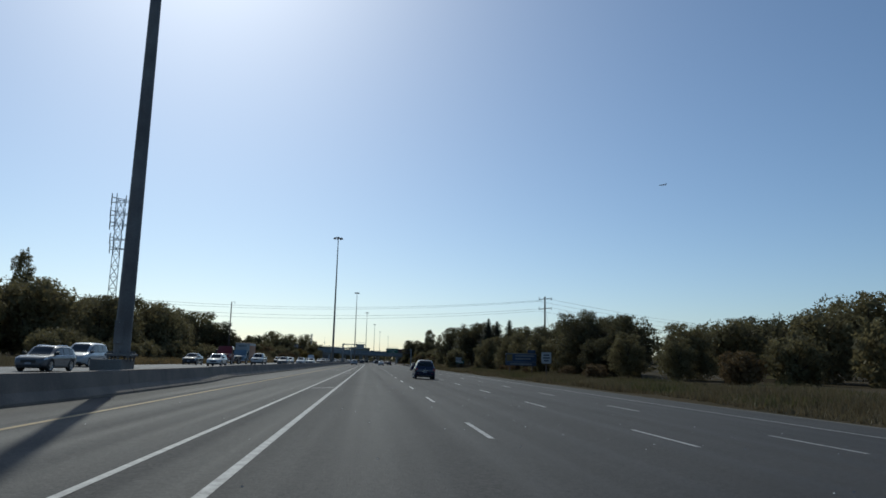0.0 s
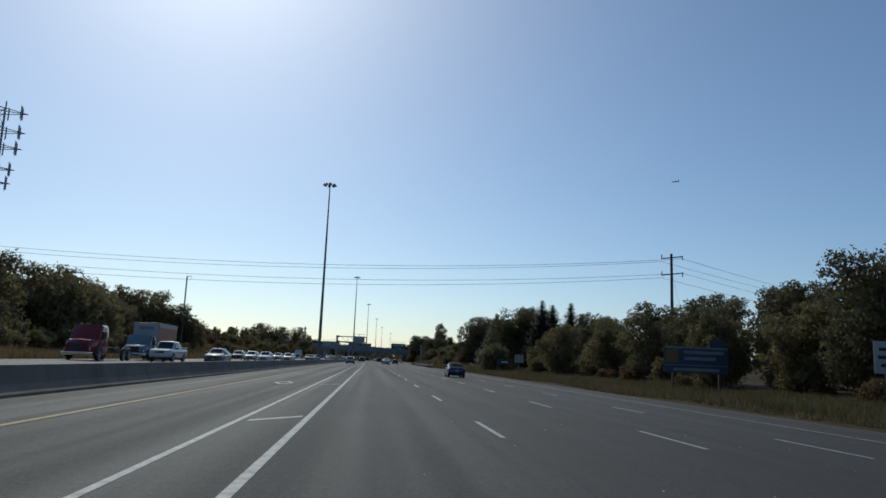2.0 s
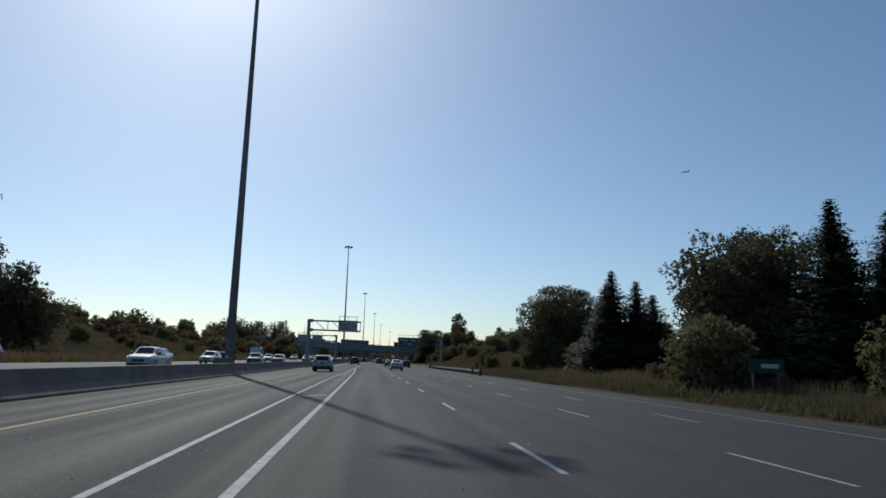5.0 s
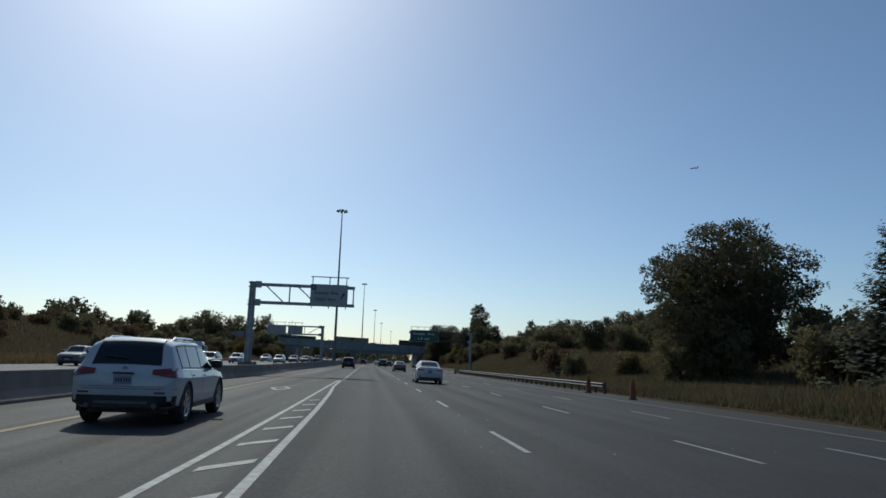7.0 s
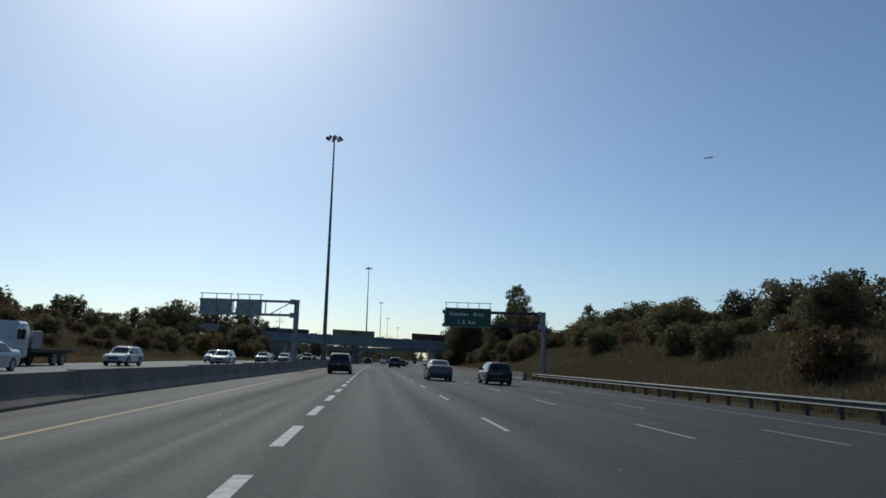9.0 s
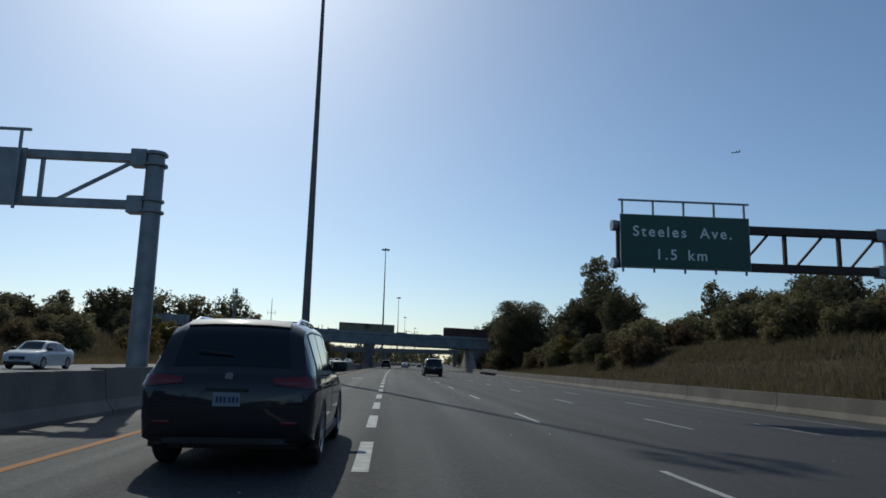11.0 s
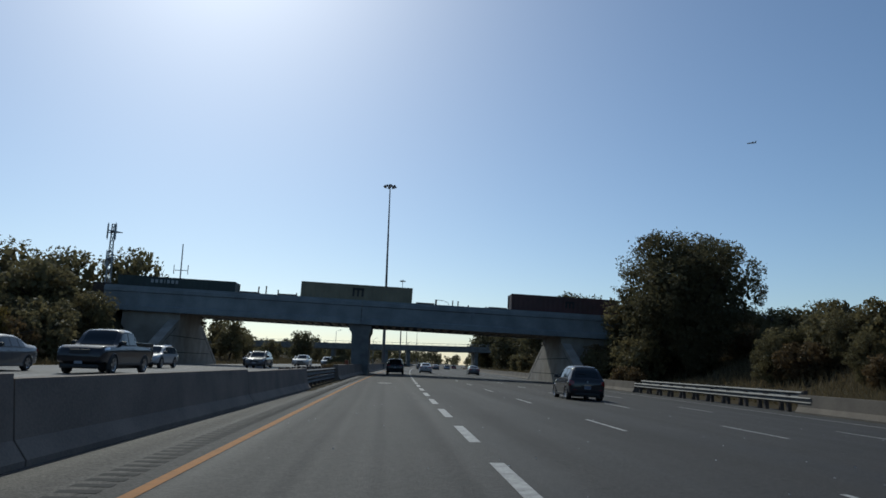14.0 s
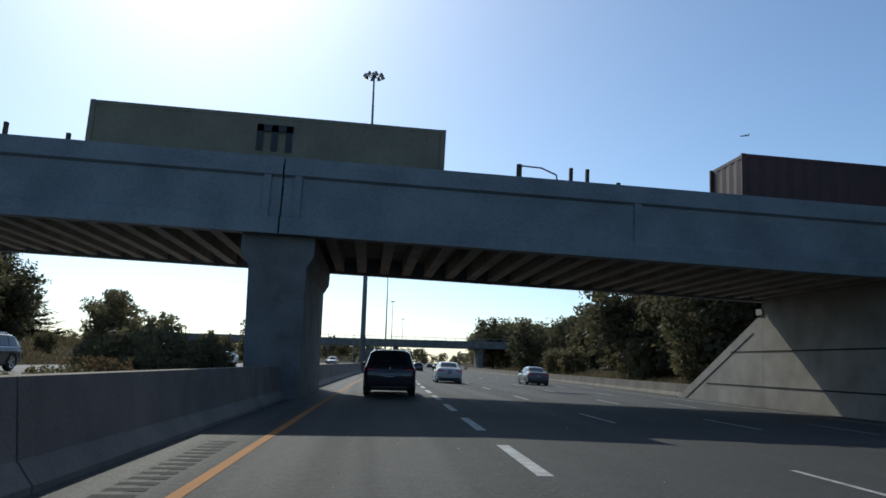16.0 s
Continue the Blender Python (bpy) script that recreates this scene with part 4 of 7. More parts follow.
def lattice_tower(x, y, top, tiers, w0, w1, label, n=14, panels=9):
    gz = ground_z(x, y)
    t = thing("cell_tower", pose(x, y, gz, 0, 0, 20), label, "cell tower", "cell towers")
    h = top - gz
    cor = [(-1, -1), (1, -1), (1, 1), (-1, 1)]
    for cx_, cy_ in cor:
        part("leg", tube((cx_ * w0, cy_ * w0, -0.3), (cx_ * w1, cy_ * w1, h), 0.09, 0.06, 6), STEEL, t)
    for k in range(n):
        f0, f1 = k / n, (k + 1) / n
        for i in range(4):
            a, b = cor[i], cor[(i + 1) % 4]
            r0, r1 = w0 + (w1 - w0) * f0, w0 + (w1 - w0) * f1
            bm = tube((a[0] * r0, a[1] * r0, h * f0), (b[0] * r1, b[1] * r1, h * f1), 0.04, None, 5)
            tube((b[0] * r0, b[1] * r0, h * f0), (a[0] * r1, a[1] * r1, h * f1), 0.04, None, 5, bm)
            tube((a[0] * r1, a[1] * r1, h * f1), (b[0] * r1, b[1] * r1, h * f1), 0.04, None, 5, bm)
            part("bracing", bm, STEEL, t)
    for z, r in tiers:
        bm = bmesh.new()
        for i in range(3):
            a0, a1 = 2 * math.pi * i / 3, 2 * math.pi * (i + 1) / 3
            p, q = (r * math.cos(a0), r * math.sin(a0), h - z), (r * math.cos(a1), r * math.sin(a1), h - z)
            tube(p, q, 0.06, None, 6, bm)
            tube((0, 0, h - z), p, 0.06, None, 6, bm)
        part("antenna_frame", bm, STEEL, t)
        for i in range(panels):
            per = panels // 3
            f = (i % per + 0.5) / per
            a0, a1 = 2 * math.pi * (i // per) / 3, 2 * math.pi * (i // per + 1) / 3
            px = r * (math.cos(a0) * (1 - f) + math.cos(a1) * f) * 1.05
            py = r * (math.sin(a0) * (1 - f) + math.sin(a1) * f) * 1.05
            antenna = part("panel_antenna", box(px - 0.10, px + 0.10, py - 0.07, py + 0.07, h - z - 0.9, h - z + 1.0, 0.03), SIGN_GREY if i % 2 else STEEL, t)
            part("pipe", tube((px * 0.95, py * 0.95, h - z - 1.1), (px * 0.95, py * 0.95, h - z + 1.2), 0.035, None, 6), STEEL, antenna)
    return t


lattice_tower(-58.8, 165.5, 37.0, ((0.3, 3.8), (3.4, 3.8), (6.0, 3.6), (9.4, 3.0), (11.6, 2.7)), 0.9, 0.7, "tall lattice mobile-phone tower with tiers of panel antennas")
lattice_tower(-38.3, 467, 18.0, ((1.0, 1.15), (4.6, 0.8)), 0.4, 0.16, "slim grey mobile-phone mast with panel antennas behind the railway", 10, 3)
mast2 = thing("radio_mast", pose(-29.8, 468.5, ground_z(-29.8, 468.5)), "thin grey radio mast beside the railway", "radio mast")
part("pole", tube((0, 0, 0), (0, 0, 16 - ground_z(-29.8, 468.5)), 0.14, 0.07, 8), STEEL, mast2)
part("cross_bar", beam((-0.9, 0, 12.5 - ground_z(-29.8, 468.5)), (0.9, 0, 12.5 - ground_z(-29.8, 468.5)), 0.08, 0.08), STEEL, mast2)
for xx in (-0.9, 0.9):
    part("antenna", tube((xx, 0, 12.0 - ground_z(-29.8, 468.5)), (xx, 0, 13.2 - ground_z(-29.8, 468.5)), 0.05), STEEL, mast2)
for x, y in ((-33, 690), (-36, 660), (-30, 740), (-14, 760), (24, 700)):
    t = thing("street_lamp", pose(x + bend(y), y, ground_z(x + bend(y), y)), "slim distant street lamp pole with a curved arm", "street lamp", "far street lamps")
    part("pole", tube((0, 0, 0), (0, 0, 13), 0.14, 0.08, 8), STEEL, t)
    part("arm", tube((0, 0, 13), (1.6, 0, 13.6), 0.06, 0.05, 6), STEEL, t)
    part("lamp_head", box(1.4, 2.1, -0.15, 0.15, 13.5, 13.7, 0.04), STEEL, t)

# ---- airliner far off ----
eye_dir = Vector((0.4338, 0.9298, 0.2761)).normalized()
pl = thing("airliner", Matrix.Translation(Vector((0, 117, 1.2)) + eye_dir * 1900) @ pose(0, 0, 0, 0, -4, 62), "tiny distant airliner low in the sky", "aeroplane")
bm = tube((0, -9, 0), (0, 7, 0), 1.2, 1.4, 10)
tube((0, 7, 0), (0, 10, -0.3), 1.4, 0.4, 10, bm)
part("fuselage", bm, SIGN_W, pl)
for sx in (-1, 1):
    bm = bmesh.new()
    vs = [bm.verts.new(p) for p in ((0, 2.5, -0.3), (sx * 9, -2.5, 0.6), (sx * 9, -4, 0.6), (0, -2, -0.3))]
    top = [bm.verts.new(v.co + Vector((0, 0, 0.35))) for v in vs]
    for k in range(4):
        bm.faces.new((vs[k], vs[(k + 1) % 4], top[(k + 1) % 4], top[k]))
    bm.faces.new(vs[::-1])
    bm.faces.new(top)
    part("wing", bm, STEEL, pl)
part("tail_fin", box(-0.15, 0.15, -9.5, -7, 0.8, 4.2), STEEL, pl)

# ---- trees ----
def leaf_cloud(centers, radii, n, size, rng, flat=0.8):
    """Small leaf sprays over the outside of the given clumps."""
    k = rng.integers(0, len(centers), n)
    d = rng.normal(size=(n, 3))
    d /= np.linalg.norm(d, axis=1)[:, None]
    c = centers[k] + d * (radii[k] * (0.55 + 0.55 * rng.random(n)))[:, None] * np.array([1, 1, flat])
    u = rng.normal(size=(n, 3)) + d * 0.5
    u /= np.linalg.norm(u, axis=1)[:, None]
    w = np.cross(u, rng.normal(size=(n, 3)) + d)
    w /= np.linalg.norm(w, axis=1)[:, None]
    s = size * (0.5 + 0.9 * rng.random((n, 1)))
    v = np.concatenate([c - u * s * 0.6, c + w * s * 0.75 + u * s * 0.1, c + u * s], axis=1).reshape(-1, 3)
    f = np.arange(3 * n).reshape(-1, 3)
    return v, f


def core_cloud(lobes, rng, per=70, share=0.80, big=0.2):
    """Larger inner leaves that close the heart of each lobe."""
    b = np.repeat(np.array(lobes), per, axis=0)
    n = len(b)
    d = rng.normal(size=(n, 3))
    d /= np.linalg.norm(d, axis=1)[:, None]
    c = b[:, :3] + d * (b[:, 3] * share * rng.random(n) ** 0.4)[:, None]
    u = rng.normal(size=(n, 3))
    u /= np.linalg.norm(u, axis=1)[:, None]
    w = np.cross(u, d + 0.3 * rng.normal(size=(n, 3)))
    w /= np.linalg.norm(w, axis=1)[:, None]
    s = (b[:, 3] * big * (0.6 + 0.6 * rng.random(n)))[:, None]
    v = np.concatenate([c - u * s, c + w * s, c + u * s, c - w * s * 0.8], axis=1).reshape(-1, 3)
    q = np.arange(n)[:, None] * 4
    f = np.concatenate([q + np.array([0, 1, 2]), q + np.array([0, 2, 3])])
    return v, f


def mesh_np(name, v, f, material):
    me = bpy.data.meshes.new(name)
    me.from_pydata(v.tolist(), [], f.tolist())
    me.materials.append(material)
    return me


def limbs(rng, h, r, crown_r, z0, n):
    bm = bmesh.new()
    tube((0, 0, -0.6), (0, 0, z0), r, r * 0.75, 9, bm)
    p = Vector((0, 0, z0))
    for k in range(4):
        q = Vector((rng.normal() * 0.25, rng.normal() * 0.25, z0 + (h - z0) * (k + 1) / 5))
        tube(p, q, r * (0.75 - 0.16 * k), r * (0.6 - 0.16 * k), 7, bm)
        p = q
    for k in range(n):
        a = k * 2.4 + rng.random()
        z = z0 + (h - z0) * (0.05 + 0.6 * rng.random())
        e = Vector((math.cos(a) * crown_r * 0.75, math.sin(a) * crown_r * 0.75, z + (h - z) * 0.45))
        m = Vector((e.x * 0.4, e.y * 0.4, z + (e.z - z) * 0.35))
        tube((0, 0, z), m, r * 0.35, r * 0.24, 6, bm)
        tube(m, e, r * 0.24, r * 0.06, 6, bm)
    return bm


def broadleaf(seed, h, crown_r, z0, n, leaf, label, category="tree", clumps=46, size=0.30, dome=2.0, cone=0.0):
    rng = np.random.default_rng(seed)
    t = new("shrub" if category == "shrub" else "tree")
    t.empty_display_size = 0.3
    tagged(t, label, category)
    part("trunk", limbs(rng, h, 0.035 * h ** 0.9 + 0.05, crown_r, max(z0, 0.6), 9), BARK, t)
    mid, hz = (h + z0) / 2, (h - z0) / 2
    lobes = []
    nl = 12
    for k in range(nl):
        g = (k + 0.5) / nl * 2 - 1
        wide = math.sqrt(max(0.12, 1 - abs(g * 0.9) ** dome)) * (1 - cone * (g + 1) / 2)
        a_ = k * 2.4 + rng.random() * 0.9
        d_ = crown_r * wide * rng.uniform(0.42, 0.66)
        lobes.append((d_ * math.cos(a_), d_ * math.sin(a_), mid + g * hz * 0.78, crown_r * rng.uniform(0.32, 0.46) * (0.6 + 0.4 * wide)))
    lobes.append((0, 0, mid, crown_r * 0.5))
    cs, rs = [], []
    for k in range(clumps * 4):
        x_, y_, z_, rr_ = lobes[k % len(lobes)]
        p = rng.normal(size=3)
        p /= np.linalg.norm(p)
        cs.append((x_ + p[0] * rr_ * 0.95, y_ + p[1] * rr_ * 0.95, min(h * 0.97, max(z0 + 0.2, z_ + p[2] * rr_ * 0.95))))
        rs.append(crown_r * rng.uniform(0.07, 0.16))
    v, f = leaf_cloud(np.array(cs), np.array(rs), n, size, rng)
    cv, cf = core_cloud(lobes, rng, (520 if n > 40000 else 300) if n > 9000 else (180 if n > 2400 else 60), 0.8, (0.075 if n > 40000 else 0.105) if n > 9000 else (0.14 if n > 2400 else 0.22))
    cv[:, 2] = np.clip(cv[:, 2], z0 + 0.1, None)
    v, f = np.concatenate([v, cv]), np.concatenate([f, cf + len(v)])
    crown = new("crown", mesh_np("crown", v, f, leaf))
    crown.parent = t
    return t


def spruce(seed, h, r, n_tiers, label):
    rng = np.random.default_rng(seed)
    t = new("spruce")
    t.empty_display_size = 0.3
    tagged(t, label, "conifer")
    part("trunk", tube((0, 0, -0.6), (0, 0, h * 0.97), 0.2, 0.03, 8), BARK, t)
    vs, fs = [], []
    for k in range(n_tiers):
        f = k / n_tiers
        z = 0.6 + (h - 0.6) * f
        rr = 1.12 * r * (1 - f) ** 0.86 * (0.82 + 0.36 * rng.random()) + 0.22
        nb = max(7, int(15 * (1 - f) + 6))
        for b in range(nb):
            a = 2 * math.pi * (b + rng.random()) / nb
            ln = rr * rng.uniform(0.7, 1.12)
            m = max(8, int(ln * 24))
            for i in range(m):
                g = (i + 0.5) / m
                side = 0.30 * ln * math.sin(math.pi * g ** 1.3) * rng.uniform(-1, 1)
                px, py = math.cos(a) * ln * g - math.sin(a) * side, math.sin(a) * ln * g + math.cos(a) * side
                pz = z - 0.30 * ln * math.sin(g * 2.4) + 0.10 * ln * g * g + rng.normal() * 0.08
                s = 0.24 * (1.15 - 0.4 * g) * (0.6 + 0.5 * (1 - f))
                d1 = np.array([-math.sin(a), math.cos(a), -0.35 * rng.random()]) * s * rng.uniform(0.8, 1.6)
                d2 = np.array([math.cos(a), math.sin(a), -0.7 * rng.random()]) * s * 0.7
                c = np.array([px, py, pz]) + rng.normal(size=3) * 0.10
                j = len(vs)
                vs += [c - d1 - d2 * 0.2, c + d2, c + d1 - d2 * 0.2, c - d2 * 0.9]
                fs.append((j, j + 1, j + 2, j + 3))
    crown = new("crown", mesh_np("crown", np.array(vs), np.array(fs), NEEDLE))
    crown.parent = t
    return t


def place(kind, x, y, s=1.0, turn=None, sz=None, sink=0.25):
    m = pose(x, y, ground_z(x, y) - sink, 0, 0, (x * 37 + y * 91) % 360 if turn is None else turn)
    if y > 520 or (abs(x) > 44 and y > 262):
        kind = COARSE.get(kind.name, kind)
    elif abs(x) > 38 or y > 466:
        kind = MEDIUM.get(kind.name, kind)
    t = copy_thing(kind, m)
    t.scale = (s, s, sz or s)
    return t


def tree_set(share, grow):
    """The kinds of broadleaf trees and shrubs, at one fineness of leaf."""
    q = lambda n: int(n * share)
    return {
        "oak": broadleaf(2, 12.5, 5.9, 0.4, q(15000), LEAF_A, "dense dark green roadside tree with a rounded crown", clumps=70, size=0.19 * grow),
        "ash": broadleaf(3, 11.0, 4.8, 0.3, q(12000), LEAF_B, "green roadside tree with an uneven open crown", clumps=52, size=0.18 * grow),
        "poplar": broadleaf(4, 18.6, 4.6, 1.0, q(15000), LEAF_B, "tall slender poplar with gaps in its crown", clumps=64, size=0.20 * grow, cone=0.25),
        "willow": broadleaf(5, 12.5, 7.4, 0.6, q(16000), LEAF_B, "wide spreading green willow", clumps=76, size=0.20 * grow),
        "turning": broadleaf(6, 7.5, 3.6, 0.5, q(9000), LEAF_C, "tree turning yellow and orange in early autumn", clumps=42, size=0.16 * grow),
        "bush": broadleaf(7, 3.4, 2.4, 0.0, q(4200), LEAF_B, "leafy green roadside shrub", "shrub", clumps=34, size=0.13 * grow),
        "bush_dry": broadleaf(8, 2.4, 2.0, 0.0, q(3200), LEAF_D, "brownish dry roadside shrub", "shrub", clumps=30, size=0.12 * grow),
    }


kinds = {
    "maple": broadleaf(1, 15.8, 9.0, 1.6, 46000, LEAF_A, "broad dark green maple with a dense rounded crown", clumps=130, size=0.21, dome=3.4),
    "spruce": spruce(9, 16.5, 4.3, 34, "tall dark spruce with drooping tiers"),
    "young_spruce": spruce(10, 9.5, 2.6, 24, "young dark spruce with drooping tiers"),
}
fine, kinds_mid, kinds_far = tree_set(0.85, 1.08), tree_set(0.42, 1.45), tree_set(0.15, 2.2)
kinds.update(fine)
COARSE = {fine[q].name: kinds_far[q] for q in fine}
MEDIUM = {fine[q].name: kinds_mid[q] for q in fine}
for i, k in enumerate(list(kinds.values()) + list(kinds_mid.values()) + list(kinds_far.values())):
    x, y = -140 - 9 * i, 300.0
    k.matrix_basis = pose(x, y, ground_z(x, y) - 0.2)

rt = random.Random(4)
# landmark trees along the verge
place(kinds["maple"], 31.0, 251.5, 0.91, sz=0.81)
place(kinds["spruce"], 29.6, 223, 1.12, sz=0.82)
place(kinds["spruce"], 31.4, 230, 1.0, sz=0.77)
place(kinds["spruce"], 32.6, 222.5, 1.05, sz=0.74)
place(kinds["spruce"], 35.8, 225, 1.05, sz=0.66)
place(kinds["spruce"], 31.0, 183, 1.0, sz=0.82)
place(kinds["spruce"], 34.0, 187, 1.0, sz=0.80)
place(kinds["spruce"], 37.0, 185, 1.05, sz=0.82)
place(kinds["young_spruce"], 40.5, 190, 1.25)
place(kinds["oak"], 28.0, 190, 1.02)
place(kinds["oak"], 31.5, 193, 1.05)
place(kinds["poplar"], 35.0, 415, 0.95, sz=0.97)
place(kinds["oak"], 28.9, 411, 0.62, sz=0.76)
place(kinds["oak"], 33.8, 399, 0.70, sz=0.76)
place(kinds["oak"], 31.2, 412, 0.74, sz=0.80)
place(kinds["oak"], 34.2, 410, 0.86, sz=0.98)
place(kinds["oak"], 39.0, 415, 0.74, sz=0.84)
place(kinds["ash"], 28.6, 408, 0.62)
place(kinds["maple"], 26.6, 441, 0.87, sz=0.87)
place(kinds["turning"], 27.0, 405, 0.62)
place(kinds["ash"], 46, 345, 0.66)
place(kinds["poplar"], 49, 401, 0.58)
for x, y, k, s in ((41.5, 360, "oak", 0.52), (46.5, 357, "oak", 0.55), (43.5, 369, "ash", 0.68), (50, 375, "oak", 0.66), (55, 383, "oak", 0.72), (37.5, 371, "bush", 1.5), (40.5, 351, "turning", 0.62), (37, 346, "bush", 1.2), (53.5, 401, "oak", 0.66), (58, 404, "oak", 0.7)):
    place(kinds[k], x, y, s)
# the belt along the outer verge
for x, y, k, s in ((50, 66, "willow", 0.78), (57, 62, "oak", 0.85), (44, 64, "willow", 0.6), (62, 70, "willow", 0.9), (54, 84, "oak", 0.68), (37, 58, "bush", 1.3), (33, 60, "bush_dry", 1.2), (43, 54, "bush", 1.6), (29, 64, "ash", 0.42), (33, 70, "willow", 0.50), (28.6, 76, "ash", 0.50), (31, 82, "ash", 0.46), (28.7, 86.5, "oak", 0.44), (33.2, 87, "oak", 0.69), (45, 83, "oak", 0.62), (52, 90, "oak", 0.66), (40, 74, "willow", 0.53), (50, 78, "oak", 0.66),
                   (28.8, 93.5, "oak", 0.70), (33, 96, "oak", 0.72), (27.5, 99, "ash", 0.60), (37, 101, "oak", 0.63), (30.5, 104, "oak", 0.64), (26.8, 109, "ash", 0.58), (34, 110, "oak", 0.66), (29, 115, "oak", 0.70), (41, 112, "oak", 0.8), (33, 121, "ash", 0.8),
                   (29, 127, "ash", 0.78), (36, 131, "oak", 0.72), (27.5, 136, "ash", 0.66), (31, 143, "ash", 0.74), (25.5, 151, "ash", 0.62), (34, 154, "oak", 0.66), (29.5, 162, "ash", 0.72), (40, 148, "oak", 0.75), (36, 168, "oak", 0.78), (43, 122, "oak", 0.8), (28.5, 173, "bush", 1.3),
                   (22.5, 184, "bush", 1.5), (36, 204, "ash", 0.72), (41, 212, "ash", 0.8), (28.5, 146, "bush", 1.1), (27.5, 120, "bush", 0.8), (25.5, 131, "bush_dry", 0.7), (26, 90, "bush_dry", 0.7), (25, 76, "bush_dry", 0.8), (26.5, 126, "bush_dry", 0.9), (25.5, 112, "bush_dry", 0.6), (26.8, 140, "ash", 0.4),
                   (45, 205, "oak", 0.9), (50, 226, "ash", 0.9), (46, 246, "ash", 0.7), (26.5, 165, "bush", 0.9), (25, 198, "bush", 0.6), (30, 235, "bush", 1.4), (24.8, 247, "ash", 0.42), (26.2, 262, "bush", 0.8), (28.5, 247, "bush", 1.5), (38, 246, "bush", 1.9), (42, 240, "bush", 1.7),
                   (24, 280, "bush_dry", 1.2), (40, 268, "turning", 0.5), (28, 300, "bush", 0.9), (23, 270, "bush", 0.8)):
    place(kinds[k], x, y, s, sz=s * rt.uniform(0.92, 1.08))
for i in range(64):
    y = 262 + i * 4.6 + rt.uniform(-2, 2)
    x = bend(y) + 42 + rt.uniform(-4, 26) + (8 if y < 330 else 0)
    if abs(y - 457) < 16:
        continue
    place(kinds[rt.choice(["oak", "ash", "willow", "oak", "turning"])], x, y, rt.uniform(0.34, 0.60))
    place(kinds[rt.choice(["bush", "bush_dry", "bush"])], bend(y) + 28 + rt.uniform(-3, 14) + (9 if y < 300 else 0), y, rt.uniform(0.8, 1.5) * (0.62 if y < 300 else 1))
for i in range(34):
    y = 476 + i * 9 + rt.uniform(-3, 3)
    if abs(y - 640) < 14:
        continue
    place(kinds[rt.choice(["oak", "ash", "oak", "willow"])], bend(y) + 25 + rt.uniform(0, 14) + (i % 2) * 8, y, rt.uniform(0.75, 1.05))
for i in range(16):
    y = 655 + i * 10
    place(kinds[("oak", "ash", "willow")[i % 3]], bend(y) + 25 + rt.uniform(0, 12), y, rt.uniform(1.15, 1.45))
for x, y, k in ((25.5, 488, 1.05), (28.5, 499, 1.15), (25.0, 510, 1.1)):
    place(kinds["oak"], bend(y) + x, y, k)
place(kinds["spruce"], -50.5, 524, 1.6, sz=0.72)
place(kinds["spruce"], -57, 529, 1.4, sz=0.66)
# the belt beyond the opposite carriageway
place(kinds["poplar"], -76, 160, 0.72, sz=1.32)
for x, y, k, q in ((-57, 240, "willow", 1.2), (-50, 241, "oak", 1.02), (-66, 237, "willow", 1.28), (-46.5, 243, "ash", 0.82)):
    place(kinds[k], x, y, q)
for i in range(36):
    y = 92 + i * 4.25
    x = -53 - rt.uniform(0, 6) - (9 if i % 2 else 0) - max(0, (150 - y) * 0.16)
    place(kinds[rt.choice(["willow", "oak", "willow", "oak", "ash"])], x, y, rt.uniform(0.92, 1.13))
for i in range(30):
    place(kinds["bush"], -42 - rt.uniform(0, 6), 100 + i * 4.2, rt.uniform(0.8, 1.4))
for i in range(40):
    y = 268 + i * 4.4
    if abs(y - 457) < 18:
        continue
    place(kinds[rt.choice(["ash", "oak", "turning", "young_spruce", "ash"])], -66 - rt.uniform(0, 26), y, rt.uniform(0.42, 0.72))
    place(kinds[rt.choice(["bush", "bush_dry", "bush_dry"])], -38 - rt.uniform(0, 24), y + 2, rt.uniform(0.7, 1.3))
    place(kinds[rt.choice(["bush", "bush_dry", "bush_dry"])], -40 - rt.uniform(0, 22), y - 1, rt.uniform(0.6, 1.2))
for x, y, k, s in ((-42, 428, "turning", 0.75), (-37, 434, "oak", 0.42), (-46, 420, "oak", 0.48), (-33, 440, "bush", 1.7), (-33.5, 432, "turning", 0.6), (-44, 444, "willow", 0.38), (-37, 446, "bush", 2.0), (-52, 438, "willow", 0.42),
                   (-51.5, 430, "oak", 0.72), (-47.2, 431, "oak", 0.66), (-56.5, 433, "ash", 0.68), (-61, 428, "ash", 0.6), (-55.4, 493, "willow", 0.98), (-67.0, 492, "willow", 1.08), (-36, 486, "oak", 0.9), (-76, 494, "oak", 0.9), (-31, 476, "ash", 0.8), (-36, 398, "turning", 0.7), (-40, 386, "bush", 1.4), (-35, 446, "oak", 0.42), (-33.2, 441, "turning", 0.6), (-38, 448, "willow", 0.4), (-31.6, 437, "bush", 1.4), (-33, 433, "bush_dry", 1.6), (-36, 440, "oak", 0.45), (-31.5, 446, "bush", 1.4), (19.6, 447, "bush", 1.1), (21.6, 442, "bush", 1.4), (20.8, 450.4, "bush_dry", 1.6), (23.5, 448, "bush", 1.7), (19.2, 438, "bush_dry", 0.9)):
    place(kinds[k], x, y, s)
place(kinds["willow"], -44.4, 492.5, 0.84, sz=1.2)
place(kinds["ash"], -38.5, 494, 0.9, sz=1.1)
